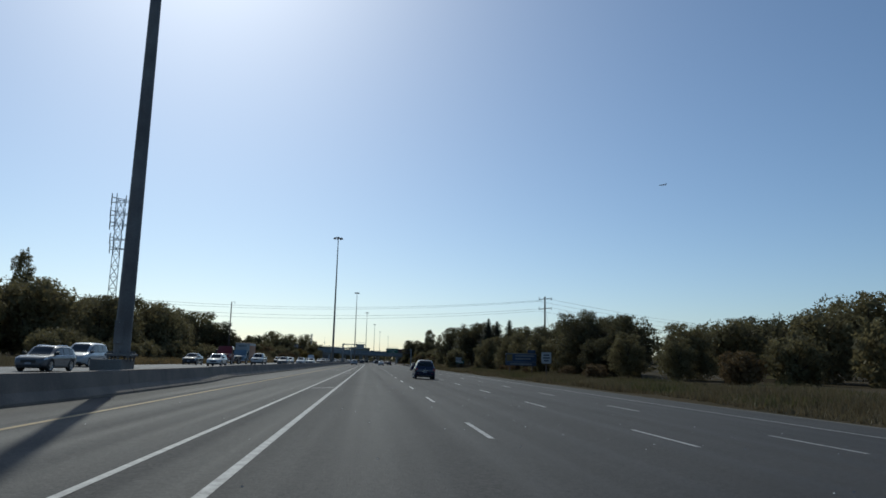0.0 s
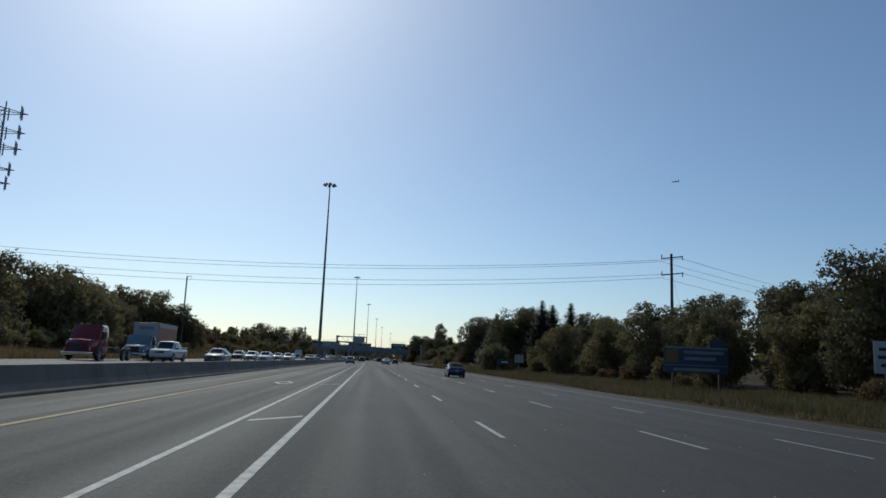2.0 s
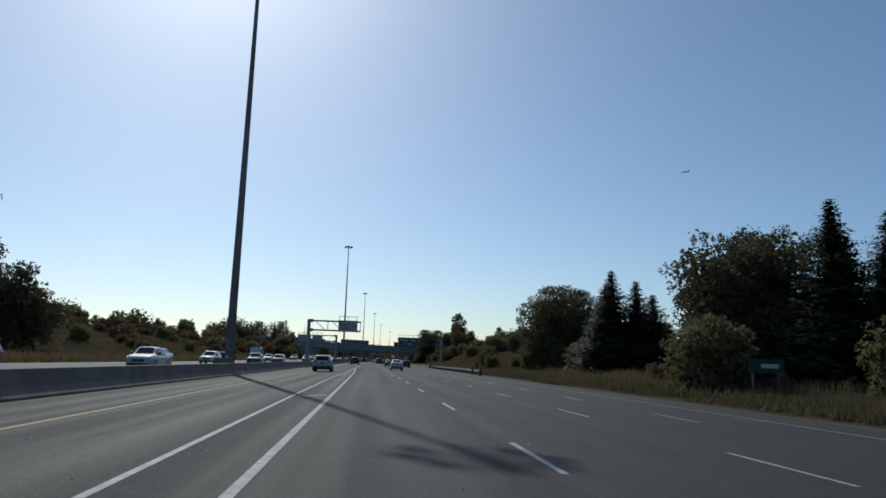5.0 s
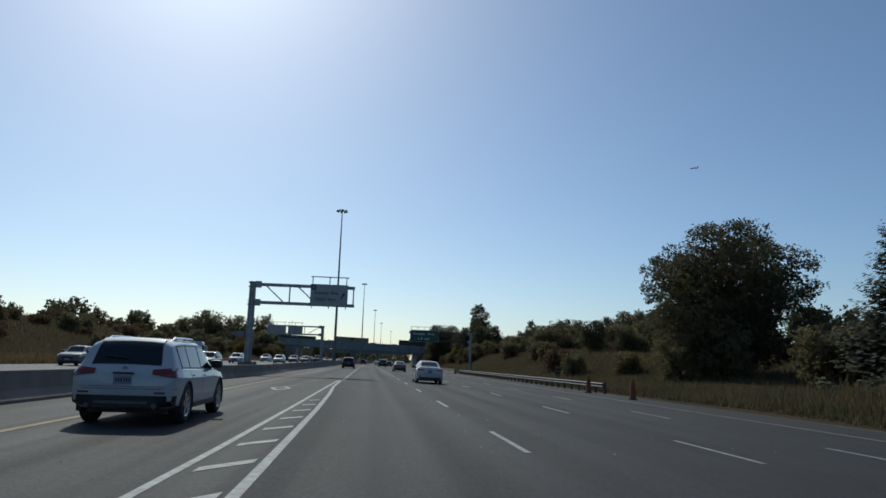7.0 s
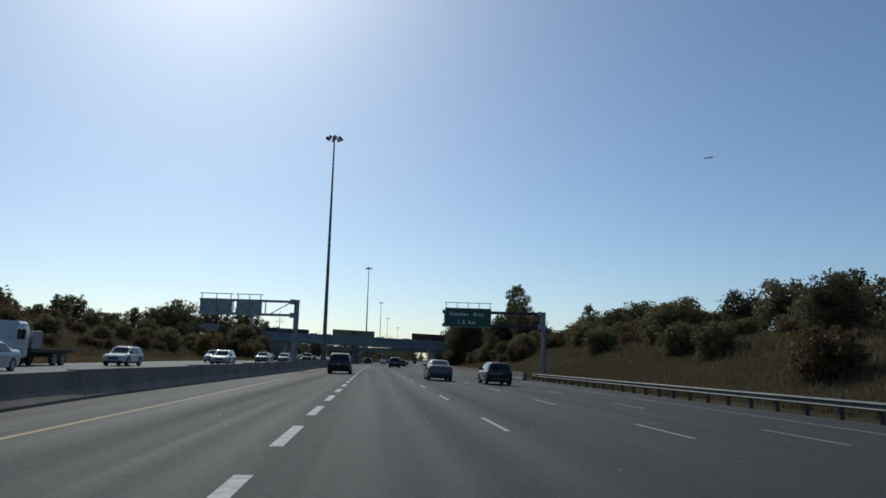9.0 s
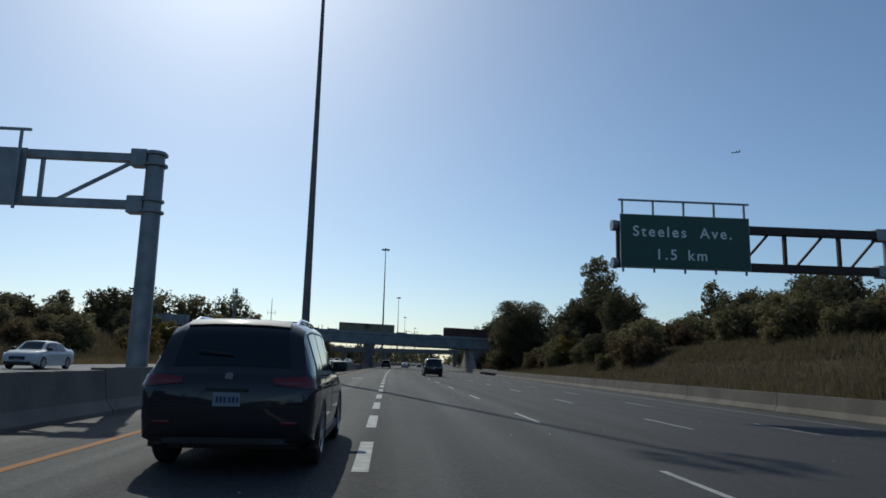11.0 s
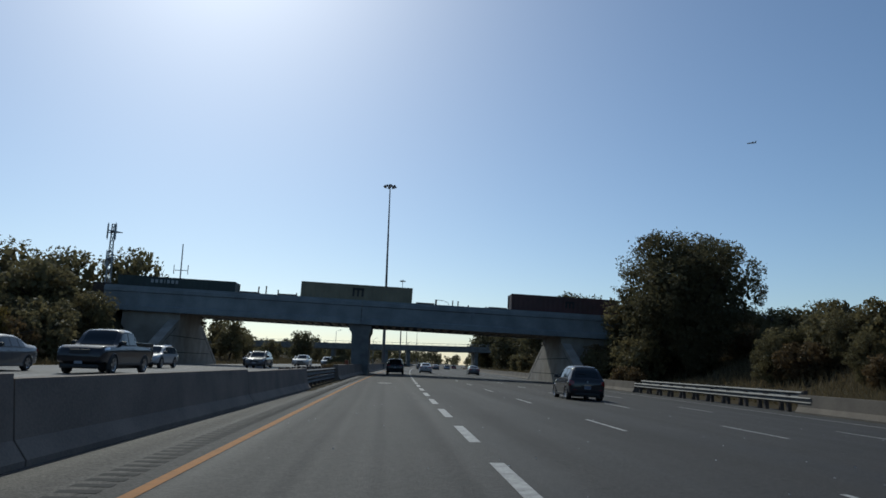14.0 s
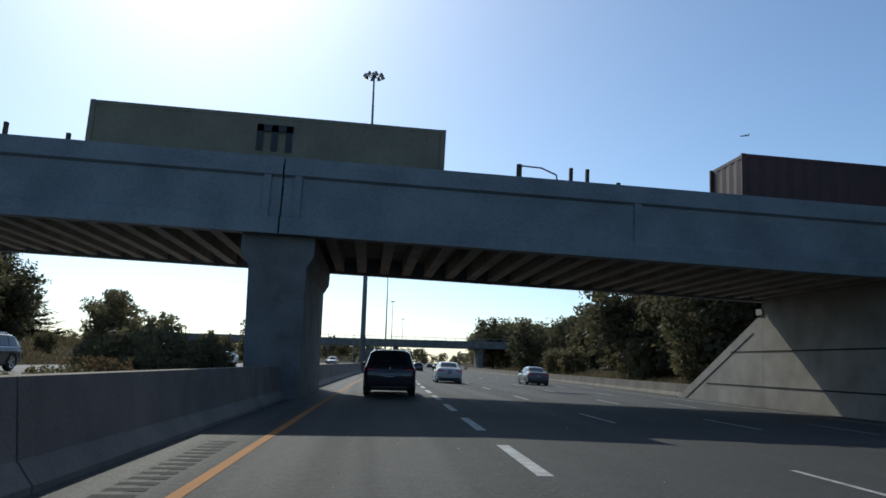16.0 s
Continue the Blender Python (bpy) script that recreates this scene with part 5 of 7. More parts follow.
for i in range(26):
    y = 500 + i * 8
    if abs(y - 640) < 14:
        continue
    place(kinds[rt.choice(["ash", "oak", "ash", "bush"])], bend(y) - 36 - rt.uniform(0, 16), y, rt.uniform(0.5, 0.85))
# mixed scrub covering the wooded hillside
for i in range(54):
    y = 266 + i * 1.55
    k = ("bush_dry", "bush", "turning", "bush_dry", "oak", "bush")[i % 6]
    place(kinds[k], 31.5 + bend(y) + rt.uniform(0, 20), y, rt.uniform(0.26, 0.42) if k in ("turning", "oak") else rt.uniform(0.55, 1.0))
# thicket at the foot of the big trees
for i in range(26):
    y = 380 + i * 2.3
    place(kinds[("bush", "oak", "bush_dry", "ash")[i % 4]], bend(y) + 23.4 + rt.uniform(0, 6.5), y, rt.uniform(0.26, 0.36) if i % 2 else rt.uniform(0.6, 1.1))
# shrubs growing out of the median
for i in range(9):
    y = 437 + i * 1.7
    t = place(kinds["bush" if i % 3 else "bush_dry"], -8.5 + bend(y) + rt.uniform(-0.3, 0.2), y, rt.uniform(0.28, 0.42) + (0.12 if y > 441 else 0))
    t.location.z = 0.1

# distant wooded ridge, one mass of foliage
def far_wood(seed, y0, y1, xa, xb, n, h0, h1, name):
    rng = np.random.default_rng(seed)
    cs, rs = [], []
    for _ in range(n):
        x, y = rng.uniform(xa, xb), rng.uniform(y0, y1)
        h = rng.uniform(h0, h1)
        g = ground_z(x, y)
        for _k in range(3):
            cs.append((x + rng.normal() * 2.5, y + rng.normal() * 2.5, g + h * rng.uniform(0.25, 0.85)))
            rs.append(rng.uniform(2.2, 4.5))
    v, f = leaf_cloud(np.array(cs), np.array(rs), n * 200, 1.0, rng, 0.9)
    cv, cf = core_cloud([(*p, r) for p, r in zip(cs, rs)], rng, 14, 0.8, 0.3)
    v, f = np.concatenate([v, cv]), np.concatenate([f, cf + len(v)])
    ob = new(name, mesh_np(name, v, f, LEAF_A))
    return tagged(ob, "distant dark wooded ridge on the horizon", "woodland", kind="stuff")


far_wood(21, 760, 1500, -320, -40, 130, 9, 16, "far_woodland")
far_wood(22, 700, 1500, 75, 420, 160, 9, 16, "far_woodland")
far_wood(29, 660, 900, 62, 150, 70, 12, 20, "far_woodland")
far_wood(30, 790, 1000, -60, 14, 44, 8, 14, "far_woodland")
far_wood(31, 1010, 1500, -70, 55, 70, 10, 17, "far_woodland")
far_wood(32, 850, 1000, 119, 210, 60, 13, 20, "far_woodland")
far_wood(23, 1500, 2200, -500, 700, 190, 12, 24, "far_woodland")
far_wood(25, 60, 230, 64, 150, 60, 6, 11, "far_woodland")
far_wood(24, 60, 420, -150, -78, 70, 7, 12, "far_woodland")
# Unseen woods added behind the start to darken reflections in the car tails.
far_wood(26, -320, -40, 24, 110, 60, 8, 14, "far_woodland")
far_wood(27, -320, -40, -140, -36, 70, 8, 14, "far_woodland")
far_wood(28, -600, -420, -160, 160, 90, 12, 20, "far_woodland")

# ---- tall dry grass on the verges ----
def grass(seed, n, xa, xb, ya, yb, h0, h1, label, wide=1.0, blade=None):
    rng = np.random.default_rng(seed)
    x, y = rng.uniform(xa, xb, n), rng.uniform(ya, yb, n)
    clump = np.array([noise.noise(Vector((a * 0.25, b * 0.12, seed))) for a, b in zip(x, y)])
    keep = clump > -0.7
    x, y, clump = x[keep], y[keep], clump[keep]
    x = x + np.array([bend(q) for q in y])
    z = np.array([ground_z(a, b) for a, b in zip(x, y)]) - 0.03
    h = (h0 + (h1 - h0) * rng.random(len(x))) * (0.75 + 0.7 * clump)
    a = rng.uniform(0, 6.28, len(x))
    w = (0.022 + 0.028 * rng.random(len(x))) * wide
    lean = rng.normal(size=(len(x), 2)) * 0.32 * h[:, None]
    v = np.stack([np.stack([x - np.cos(a) * w, y - np.sin(a) * w, z], 1), np.stack([x + np.cos(a) * w, y + np.sin(a) * w, z], 1), np.stack([x + lean[:, 0], y + lean[:, 1], z + h], 1)], 1).reshape(-1, 3)
    f = np.arange(len(v)).reshape(-1, 3)
    ob = new("tall_grass", mesh_np("tall_grass", v, f, blade or GRASS))
    return tagged(ob, label, "grass", kind="stuff")


grass(31, 190000, 17.6, 27, 10, 330, 0.22, 0.80, "tall dry yellowing grass on the verge")
grass(32, 90000, 18.5, 40, 225, 450, 0.4, 1.0, "dry grass and weeds on the embankment")
grass(33, 60000, -46, -28.5, 40, 450, 0.5, 1.1, "dry tan grass beyond the opposite carriageway")
grass(34, 9000, -9.5, -7.2, 406, 450, 0.3, 0.9, "weeds growing in the median")
grass(42, 5000, -7.15, -6.45, 407, 425, 0.15, 0.55, "low dark weeds in front of the median guard rail", 1.3, WEED)
grass(43, 2600, 31.5, 38.5, 264, 279, 0.5, 1.0, "band of yellow flowering goldenrod on the embankment", 1.2, GOLDENROD)
grass(44, 1200, 33.5, 42, 296, 312, 0.6, 1.0, "patch of yellow flowering goldenrod on the embankment", 2.4, GOLDENROD)
grass(35, 15000, 17, 30, 455, 620, 0.4, 0.9, "grass on the verge beyond the bridge")
grass(36, 26000, -33.5, -28.4, 90, 440, 0.5, 1.25, "tall tan reeds beyond the opposite carriageway", 1.3, REED)
grass(37, 70000, -74, -36, 225, 452, 0.5, 1.2, "dry brown weeds on the far embankment", 2.4)
grass(38, 60000, 27, 60, 225, 452, 0.4, 1.0, "dry weeds on the wooded embankment", 2.2)
grass(39, 26000, -62, -28.6, 464, 640, 0.4, 1.0, "dry grass beyond the railway bridge", 2.2)
grass(40, 9000, 18.8, 30, 176, 224, 0.8, 1.6, "tall brown and yellow weeds in front of the spruces", 1.6)
grass(41, 2500, 19.5, 27, 190, 222, 0.9, 1.5, "yellowing weeds in front of the spruces", 1.6, REED)

grass(45, 60000, 18.0, 27, 30, 262, 0.25, 0.8, "green weeds among the verge grass", 1.2, WEED)

# ---- vehicles ----
PAINTS = {}


def paint(name, color, metal=0.35):
    if name not in PAINTS:
        PAINTS[name] = mat(name + "_car_paint", color, 0.55, metal, tuple(c * 0.82 + 0.004 for c in color), 1.5, 25, 0, 0.3, 0.9, spec=0.15)
    return PAINTS[name]


def loft(sections):
    """Skins half-sections [(x, z)] at each y, mirrored."""
    bm = bmesh.new()
    rings = []
    for y, half in sections:
        full = [(x, z) for x, z in half] + [(-x, z) for x, z in half[::-1] if x > 1e-6]
        rings.append([bm.verts.new((x, y, z)) for x, z in full])
    n = len(rings[0])
    for a, b in zip(rings, rings[1:]):
        for i in range(n):
            bm.faces.new((a[i], a[(i + 1) % n], b[(i + 1) % n], b[i]))
    bm.faces.new(rings[0])
    bm.faces.new(rings[-1][::-1])
    bmesh.ops.recalc_face_normals(bm, faces=bm.faces[:])
    return bm


WHEELS = {}


def wheel_meshes(r, arch_mat):
    key = (r, arch_mat.name)
    if key not in WHEELS:
        bm = bmesh.new()
        prof = [(0.0, r * 0.66), (0.0, r * 0.90), (0.03, r), (0.19, r), (0.22, r * 0.9), (0.22, r * 0.5)]
        n = 24
        rows = [[bm.verts.new((x, q * math.cos(2 * math.pi * i / n), q * math.sin(2 * math.pi * i / n))) for i in range(n)] for x, q in prof]
        for a, b in zip(rows, rows[1:]):
            for i in range(n):
                bm.faces.new((a[i], a[(i + 1) % n], b[(i + 1) % n], b[i]))
        bmesh.ops.recalc_face_normals(bm, faces=bm.faces[:])
        tyre = bpy.data.meshes.new("tyre")
        bm.to_mesh(tyre)
        bm.free()
        tyre.materials.append(DARK)
        tyre.shade_smooth()
        tyre.set_sharp_from_angle(angle=radians(40))
        bm = bmesh.new()
        prof = [(0.012, r * 0.68), (0.0, r * 0.66), (0.012, r * 0.60), (0.07, r * 0.57), (0.09, 0.03)]
        rows = [[bm.verts.new((x, q * math.cos(2 * math.pi * i / n), q * math.sin(2 * math.pi * i / n))) for i in range(n)] for x, q in prof]
        for a, b in zip(rows[:3], rows[1:4]):
            for i in range(n):
                bm.faces.new((a[i], a[(i + 1) % n], b[(i + 1) % n], b[i]))
        for k in range(5):
            for off in (-0.13, 0.13):
                a = 2 * math.pi * k / 5 + off
                c, s = math.cos(a), math.sin(a)
                p = [(0.022, r * 0.1, -0.03), (0.022, r * 0.1, 0.03), (0.012, r * 0.62, 0.034), (0.012, r * 0.62, -0.034)]
                bm.faces.new([bm.verts.new((x, u * c - w * s, u * s + w * c)) for x, u, w in p])
        bm.faces.new([bm.verts.new((0.01, r * 0.13 * math.cos(2 * math.pi * i / 12), r * 0.13 * math.sin(2 * math.pi * i / 12))) for i in range(12)])
        rim = bpy.data.meshes.new("rim")
        bm.to_mesh(rim)
        bm.free()
        rim.materials.append(RIM)
        disc = bpy.data.meshes.new("hub")
        b2 = tube((0.10, 0, 0), (0.2, 0, 0), r * 0.62, None, 20)
        b2.to_mesh(disc)
        b2.free()
        disc.materials.append(BLACK)
        arch = bpy.data.meshes.new("wheel_arch")
        b3 = bmesh.new()
        rows = []
        for a_ in span(-0.35, math.pi + 0.35, 22):
            c_, s_ = math.cos(a_), math.sin(a_)
            rows.append([b3.verts.new((x, q * c_, q * s_)) for x, q in ((0.20, r * 1.05), (-0.004, r * 1.06), (-0.010, r * 1.10), (0.0, r * 1.22), (0.10, r * 1.27))])
        for u, v in zip(rows, rows[1:]):
            for k in range(4):
                b3.faces.new((u[k], u[k + 1], v[k + 1], v[k]))
        bmesh.ops.recalc_face_normals(b3, faces=b3.faces[:])
        b3.to_mesh(arch)
        b3.free()
        arch.materials.append(arch_mat)
        arch.shade_smooth()
        WHEELS[key] = (tyre, rim, disc, arch)
    return WHEELS[key]


def add_wheels(t, w, ys, r, arches=None, track_in=0.0):
    tyre, rim, disc, arch = wheel_meshes(r, arches or BLACK)
    for y in ys:
        for s in (-1, 1):
            m = Matrix.Translation((s * (w + 0.004 - track_in), y, r)) @ (Matrix.Identity(4) if s < 0 else Matrix.Rotation(math.pi, 4, "Z"))
            wh = new("wheel", tyre)
            wh.parent, wh.matrix_basis = t, m
            for nm, me in (("rim", rim), ("hub", disc)):
                o = new(nm, me)
                o.parent = wh
            if arches:
                ar = new("wheel_arch", arch)
                ar.parent, ar.matrix_basis = t, m


def patch(quad, u0, u1, v0, v1, off, n=1, skew=0.0):
    """A pane on a four-cornered face (corners bottom-left, bottom-right, top-right, top-left)."""
    a, b, c, d = [Vector(q) for q in quad]
    nrm = (b - a).cross(d - a).normalized()

    def at(u, v):
        return (a.lerp(b, u)).lerp(d.lerp(c, u), v)
    bm = bmesh.new()
    outer = [at(u0, v0), at(u1, v0), at(u1 - skew, v1), at(u0 + skew, v1)]
    lo = [bm.verts.new(p - nrm * 0.004) for p in outer]
    mid = sum(outer, Vector()) / 4
    hi = [bm.verts.new(p.lerp(mid, 0.03) + nrm * off) for p in outer]
    for k in range(4):
        bm.faces.new((lo[k], lo[(k + 1) % 4], hi[(k + 1) % 4], hi[k]))
    bm.faces.new(hi)
    return bm


# body stations: share of length from the rear, width share, underside, belt, top, roof-edge share
CARS = {
    "sedan": dict(L=4.71, W=1.83, r=0.33, wy=(-1.42, 1.42), rear=(.175, .315), front=(.605, .738), wins=((.26, .345), (.355, .475), (.49, .70)), lamp=(.44, .105, .90), st=(
        (0, 0.8, 0.45, 0.721, 0.773, 0.86), (0.012, 0.9, 0.3, 0.886, 0.961, 0.84), (0.04, 0.95, 0.25, 0.978, 1.076, 0.82), (0.1, 0.985, 0.22, 0.978, 1.108, 0.8), (0.17, 1, 0.2, 0.973, 1.129, 0.78), (0.3, 1, 0.2, 0.958, 1.421, 0.7), (0.38, 1, 0.2, 0.953, 1.489, 0.68), (0.5, 1, 0.2, 0.948, 1.505, 0.68),
        (0.6, 1, 0.2, 0.942, 1.463, 0.68), (0.7, 1, 0.2, 0.937, 1.149, 0.74), (0.745, 1, 0.2, 0.927, 1.014, 0.8), (0.85, 0.985, 0.21, 0.886, 0.961, 0.8), (0.94, 0.92, 0.23, 0.762, 0.857, 0.78), (0.985, 0.82, 0.28, 0.639, 0.711, 0.76), (1, 0.66, 0.36, 0.515, 0.585, 0.74))),
    "suv": dict(L=4.52, W=1.777, r=0.36, wy=(-1.377, 1.358), rear=(.032, .09), front=(.58, .725), wins=((.12, .23), (.245, .42), (.435, .68)), lamp=(.34, .17, 0.907), st=(
        (0, 0.82, 0.497, 0.771, 0.812, 0.9), (0.012, 0.92, 0.382, 0.889, 0.939, 0.88), (0.03, 0.96, 0.315, 0.944, 1.01, 0.86), (0.075, 0.985, 0.277, 0.952, 1.371, 0.76), (0.12, 1, 0.267, 0.952, 1.462, 0.74), (0.25, 1, 0.248, 0.944, 1.502, 0.74), (0.45, 1, 0.248, 0.934, 1.507, 0.74), (0.57, 1, 0.248, 0.925, 1.444, 0.74),
        (0.69, 1, 0.248, 0.916, 1.065, 0.8), (0.735, 1, 0.248, 0.907, 0.957, 0.84), (0.86, 0.985, 0.267, 0.861, 0.911, 0.83), (0.94, 0.93, 0.286, 0.771, 0.839, 0.8), (0.985, 0.83, 0.325, 0.653, 0.722, 0.78), (1, 0.7, 0.401, 0.526, 0.578, 0.76))),
    "bigsuv": dict(L=5.07, W=1.98, r=0.38, wy=(-1.55, 1.48), rear=(.03, .095), front=(.57, .725), wins=((.12, .25), (.265, .43), (.445, .68)), lamp=(.42, .14, 1.0), st=(
        (0, .84, .48, .85, .92, .9), (.012, .93, .36, 1.0, 1.06, .88), (.028, .97, .30, 1.06, 1.14, .86), (.08, .99, .27, 1.07, 1.58, .76), (.12, 1, .26, 1.07, 1.68, .75), (.25, 1, .25, 1.06, 1.735, .75), (.45, 1, .25, 1.05, 1.74, .75), (.56, 1, .25, 1.04, 1.66, .75),
        (.69, 1, .25, 1.03, 1.20, .8), (.735, 1, .25, 1.02, 1.09, .84), (.86, .985, .27, .98, 1.04, .83), (.94, .94, .29, .87, .95, .8), (.985, .84, .34, .74, .82, .78), (1, .7, .42, .6, .66, .76))),
    "minivan": dict(L=5.294, W=2.09, r=0.37, wy=(-1.56, 1.581), rear=(.027, .075), front=(.61, .78), wins=((.09, .25), (.265, .45), (.465, .74)), lamp=(.34, .19, 1.071), st=(
        (0, 0.84, 0.504, 0.937, 1.002, 0.9), (0.01, 0.93, 0.357, 1.08, 1.169, 0.88), (0.025, 0.97, 0.294, 1.136, 1.28, 0.86), (0.055, 0.99, 0.263, 1.147, 1.759, 0.78), (0.1, 1, 0.252, 1.147, 1.881, 0.76), (0.25, 1, 0.231, 1.125, 1.943, 0.76), (0.5, 1, 0.231, 1.103, 1.948, 0.76), (0.6, 1, 0.231, 1.092, 1.848, 0.76),
        (0.74, 0.995, 0.231, 1.069, 1.292, 0.8), (0.79, 0.99, 0.231, 1.047, 1.135, 0.84), (0.88, 0.97, 0.242, 0.959, 1.046, 0.82), (0.95, 0.9, 0.263, 0.827, 0.912, 0.8), (0.985, 0.8, 0.315, 0.706, 0.779, 0.78), (1, 0.64, 0.399, 0.573, 0.646, 0.76))),
    "hatch": dict(L=3.6, W=1.72, r=0.315, wy=(-1.12, 1.18), rear=(.042, .15), front=(.60, .765), wins=((.17, .33), (.35, .73)), lamp=(.17, .26, .80), st=(
        (0, 0.8, 0.4, 0.728, 0.802, 0.9), (0.015, 0.9, 0.28, 0.874, 0.95, 0.88), (0.04, 0.96, 0.25, 0.936, 1.034, 0.86), (0.1, 0.99, 0.23, 0.957, 1.371, 0.72), (0.17, 1, 0.22, 0.957, 1.509, 0.68), (0.32, 1, 0.22, 0.957, 1.567, 0.64), (0.5, 1, 0.22, 0.946, 1.567, 0.64), (0.6, 1, 0.22, 0.936, 1.477, 0.66),
        (0.735, 1, 0.22, 0.926, 1.076, 0.8), (0.78, 0.99, 0.22, 0.905, 0.981, 0.83), (0.88, 0.95, 0.24, 0.79, 0.876, 0.8), (0.95, 0.88, 0.27, 0.686, 0.76, 0.78), (0.985, 0.78, 0.32, 0.593, 0.654, 0.76), (1, 0.62, 0.38, 0.499, 0.549, 0.74))),
    "coupe": dict(L=3.73, W=1.68, r=0.31, wy=(-1.20, 1.24), rear=(.205, .285), front=(.61, .73), wins=((.33, .69),), lamp=(.17, .22, .80), st=(
        (0, .82, .38, .70, .76, .9), (.015, .92, .26, .84, .88, .88), (.05, .97, .22, .90, .96, .85), (.14, 1, .2, .92, .98, .82), (.20, 1, .2, .92, 1.10, .78), (.29, 1, .2, .92, 1.33, .74), (.40, 1, .2, .91, 1.40, .72), (.55, 1, .2, .90, 1.39, .72), (.61, 1, .2, .90, 1.34, .72),
        (.70, 1, .2, .89, 1.04, .8), (.74, .995, .2, .88, .94, .84), (.86, .96, .22, .8, .87, .82), (.94, .9, .25, .68, .75, .8), (.985, .8, .3, .58, .63, .78), (1, .64, .36, .5, .54, .76))),
    "pickup": dict(L=5.8, W=2.02, r=0.40, wy=(-1.75, 1.85), rear=(.366, .40), front=(.625, .735), wins=((.415, .53), (.545, .70)), lamp=(.14, .40, 1.0), st=(
        (0, .94, .55, 1.05, 1.15, .94), (.01, .98, .48, 1.15, 1.25, .94), (.08, 1, .42, 1.2, 1.28, .93), (.36, 1, .4, 1.2, 1.28, .92), (.385, 1, .4, 1.2, 1.80, .78), (.42, 1, .4, 1.2, 1.88, .78), (.55, 1, .4, 1.19, 1.92, .77), (.62, 1, .4, 1.18, 1.86, .77),
        (.71, 1, .4, 1.17, 1.34, .84), (.74, 1, .4, 1.16, 1.22, .88), (.93, .97, .42, 1.1, 1.17, .86), (.985, .9, .46, .98, 1.05, .84), (1, .82, .52, .8, .9, .82))),
}


def smooth_curve(xs, ys, x):
    """Cubic through the stations without overshoot."""
    n = len(xs)
    d = [(ys[i + 1] - ys[i]) / (xs[i + 1] - xs[i]) for i in range(n - 1)]
    m = [d[0]] + [0 if d[i - 1] * d[i] <= 0 else 2 * d[i - 1] * d[i] / (d[i - 1] + d[i]) for i in range(1, n - 1)] + [d[-1]]
    i = max(0, min(n - 2, sum(1 for q in xs if q <= x) - 1))
    h = xs[i + 1] - xs[i]
    t = (x - xs[i]) / h
    return (2 * t ** 3 - 3 * t * t + 1) * ys[i] + (t ** 3 - 2 * t * t + t) * h * m[i] + (3 * t * t - 2 * t ** 3) * ys[i + 1] + (t ** 3 - t * t) * h * m[i + 1]


def car_section(c, f):
    """Half-section of a body at share f of its length: nine points from the underside to the top."""
    xs = [q[0] for q in c["st"]]
    ww, zb, zm, zt, rw = [smooth_curve(xs, [q[k] for q in c["st"]], f) for k in range(1, 6)]
    a = c["W"] / 2 * ww
    h = zm - zb
    return [(0, zb), (a * 0.80, zb), (a * 0.965, zb + 0.07), (a * 0.992, zb + h * 0.40), (a, zb + h * 0.80), (a * 0.95, zm), (a * (rw + 0.02), zm + (zt - zm) * 0.86), (a * rw * 0.86, zt - (zt - zm) * 0.02), (a * rw * 0.45, zt + 0.008), (0, zt + 0.014)]


def fine_section(c, f):
    s = car_section(c, f)
    out = [s[0]]
    for a, b in zip(s, s[1:]):
        k = 1 if a is s[0] or s.index(a) >= 6 else 4
        out += [mixp(a, b, (i + 1) / k) for i in range(k)]
    return out


def width_at(c, f, z):
    """Half-width of the body at share f and height z."""
    s = car_section(c, f)[1:10]
    if z > s[-1][1]:
        return -1.0
    for (x0, z0), (x1, z1) in zip(s, s[1:]):
        if z0 <= z <= z1 and z1 > z0:
            return x0 + (x1 - x0) * (z - z0) / (z1 - z0)
    return s[0][0]


def tail_f(c, x, z):
    """Share of the length at which the tail's skin stands for that width and height."""
    for k in range(80):
        if width_at(c, k * 0.002, z) >= x:
            return k * 0.002
    return 0.16


def corner_lamp(c, s, z0, z1, inward, wrap):
    """A lamp that lies on the tail, narrowing inwards, and runs round the corner of the body."""
    L = c["L"]
    zc = z0 + (z1 - z0) * 0.62
    bm = bmesh.new()
    rows = []
    for z in span(z0, z1, 5):
        xe = max(width_at(c, q, (z0 + z1) / 2) for q in (0.012, 0.03)) - 0.015
        pts = []
        for k in range(7):
            x = xe - inward * (1 - k / 6)
            zz = zc + (z - zc) * (0.5 + 0.5 * k / 6)
            pts.append((x, -L / 2 + L * tail_f(c, x, zz) - 0.020, zz))
        fa = tail_f(c, xe, z)
        pts += [(width_at(c, f, z) + 0.016, -L / 2 + L * f, z) for f in span(fa + 0.006, max(fa + 0.014, wrap), 4)]
        rows.append([bm.verts.new((s * x, y, zz)) for x, y, zz in pts])
    for a, b in zip(rows, rows[1:]):
        for k in range(len(a) - 1):
            bm.faces.new((a[k], a[k + 1], b[k + 1], b[k]) if s > 0 else (a[k], b[k], b[k + 1], a[k + 1]))
    return bm


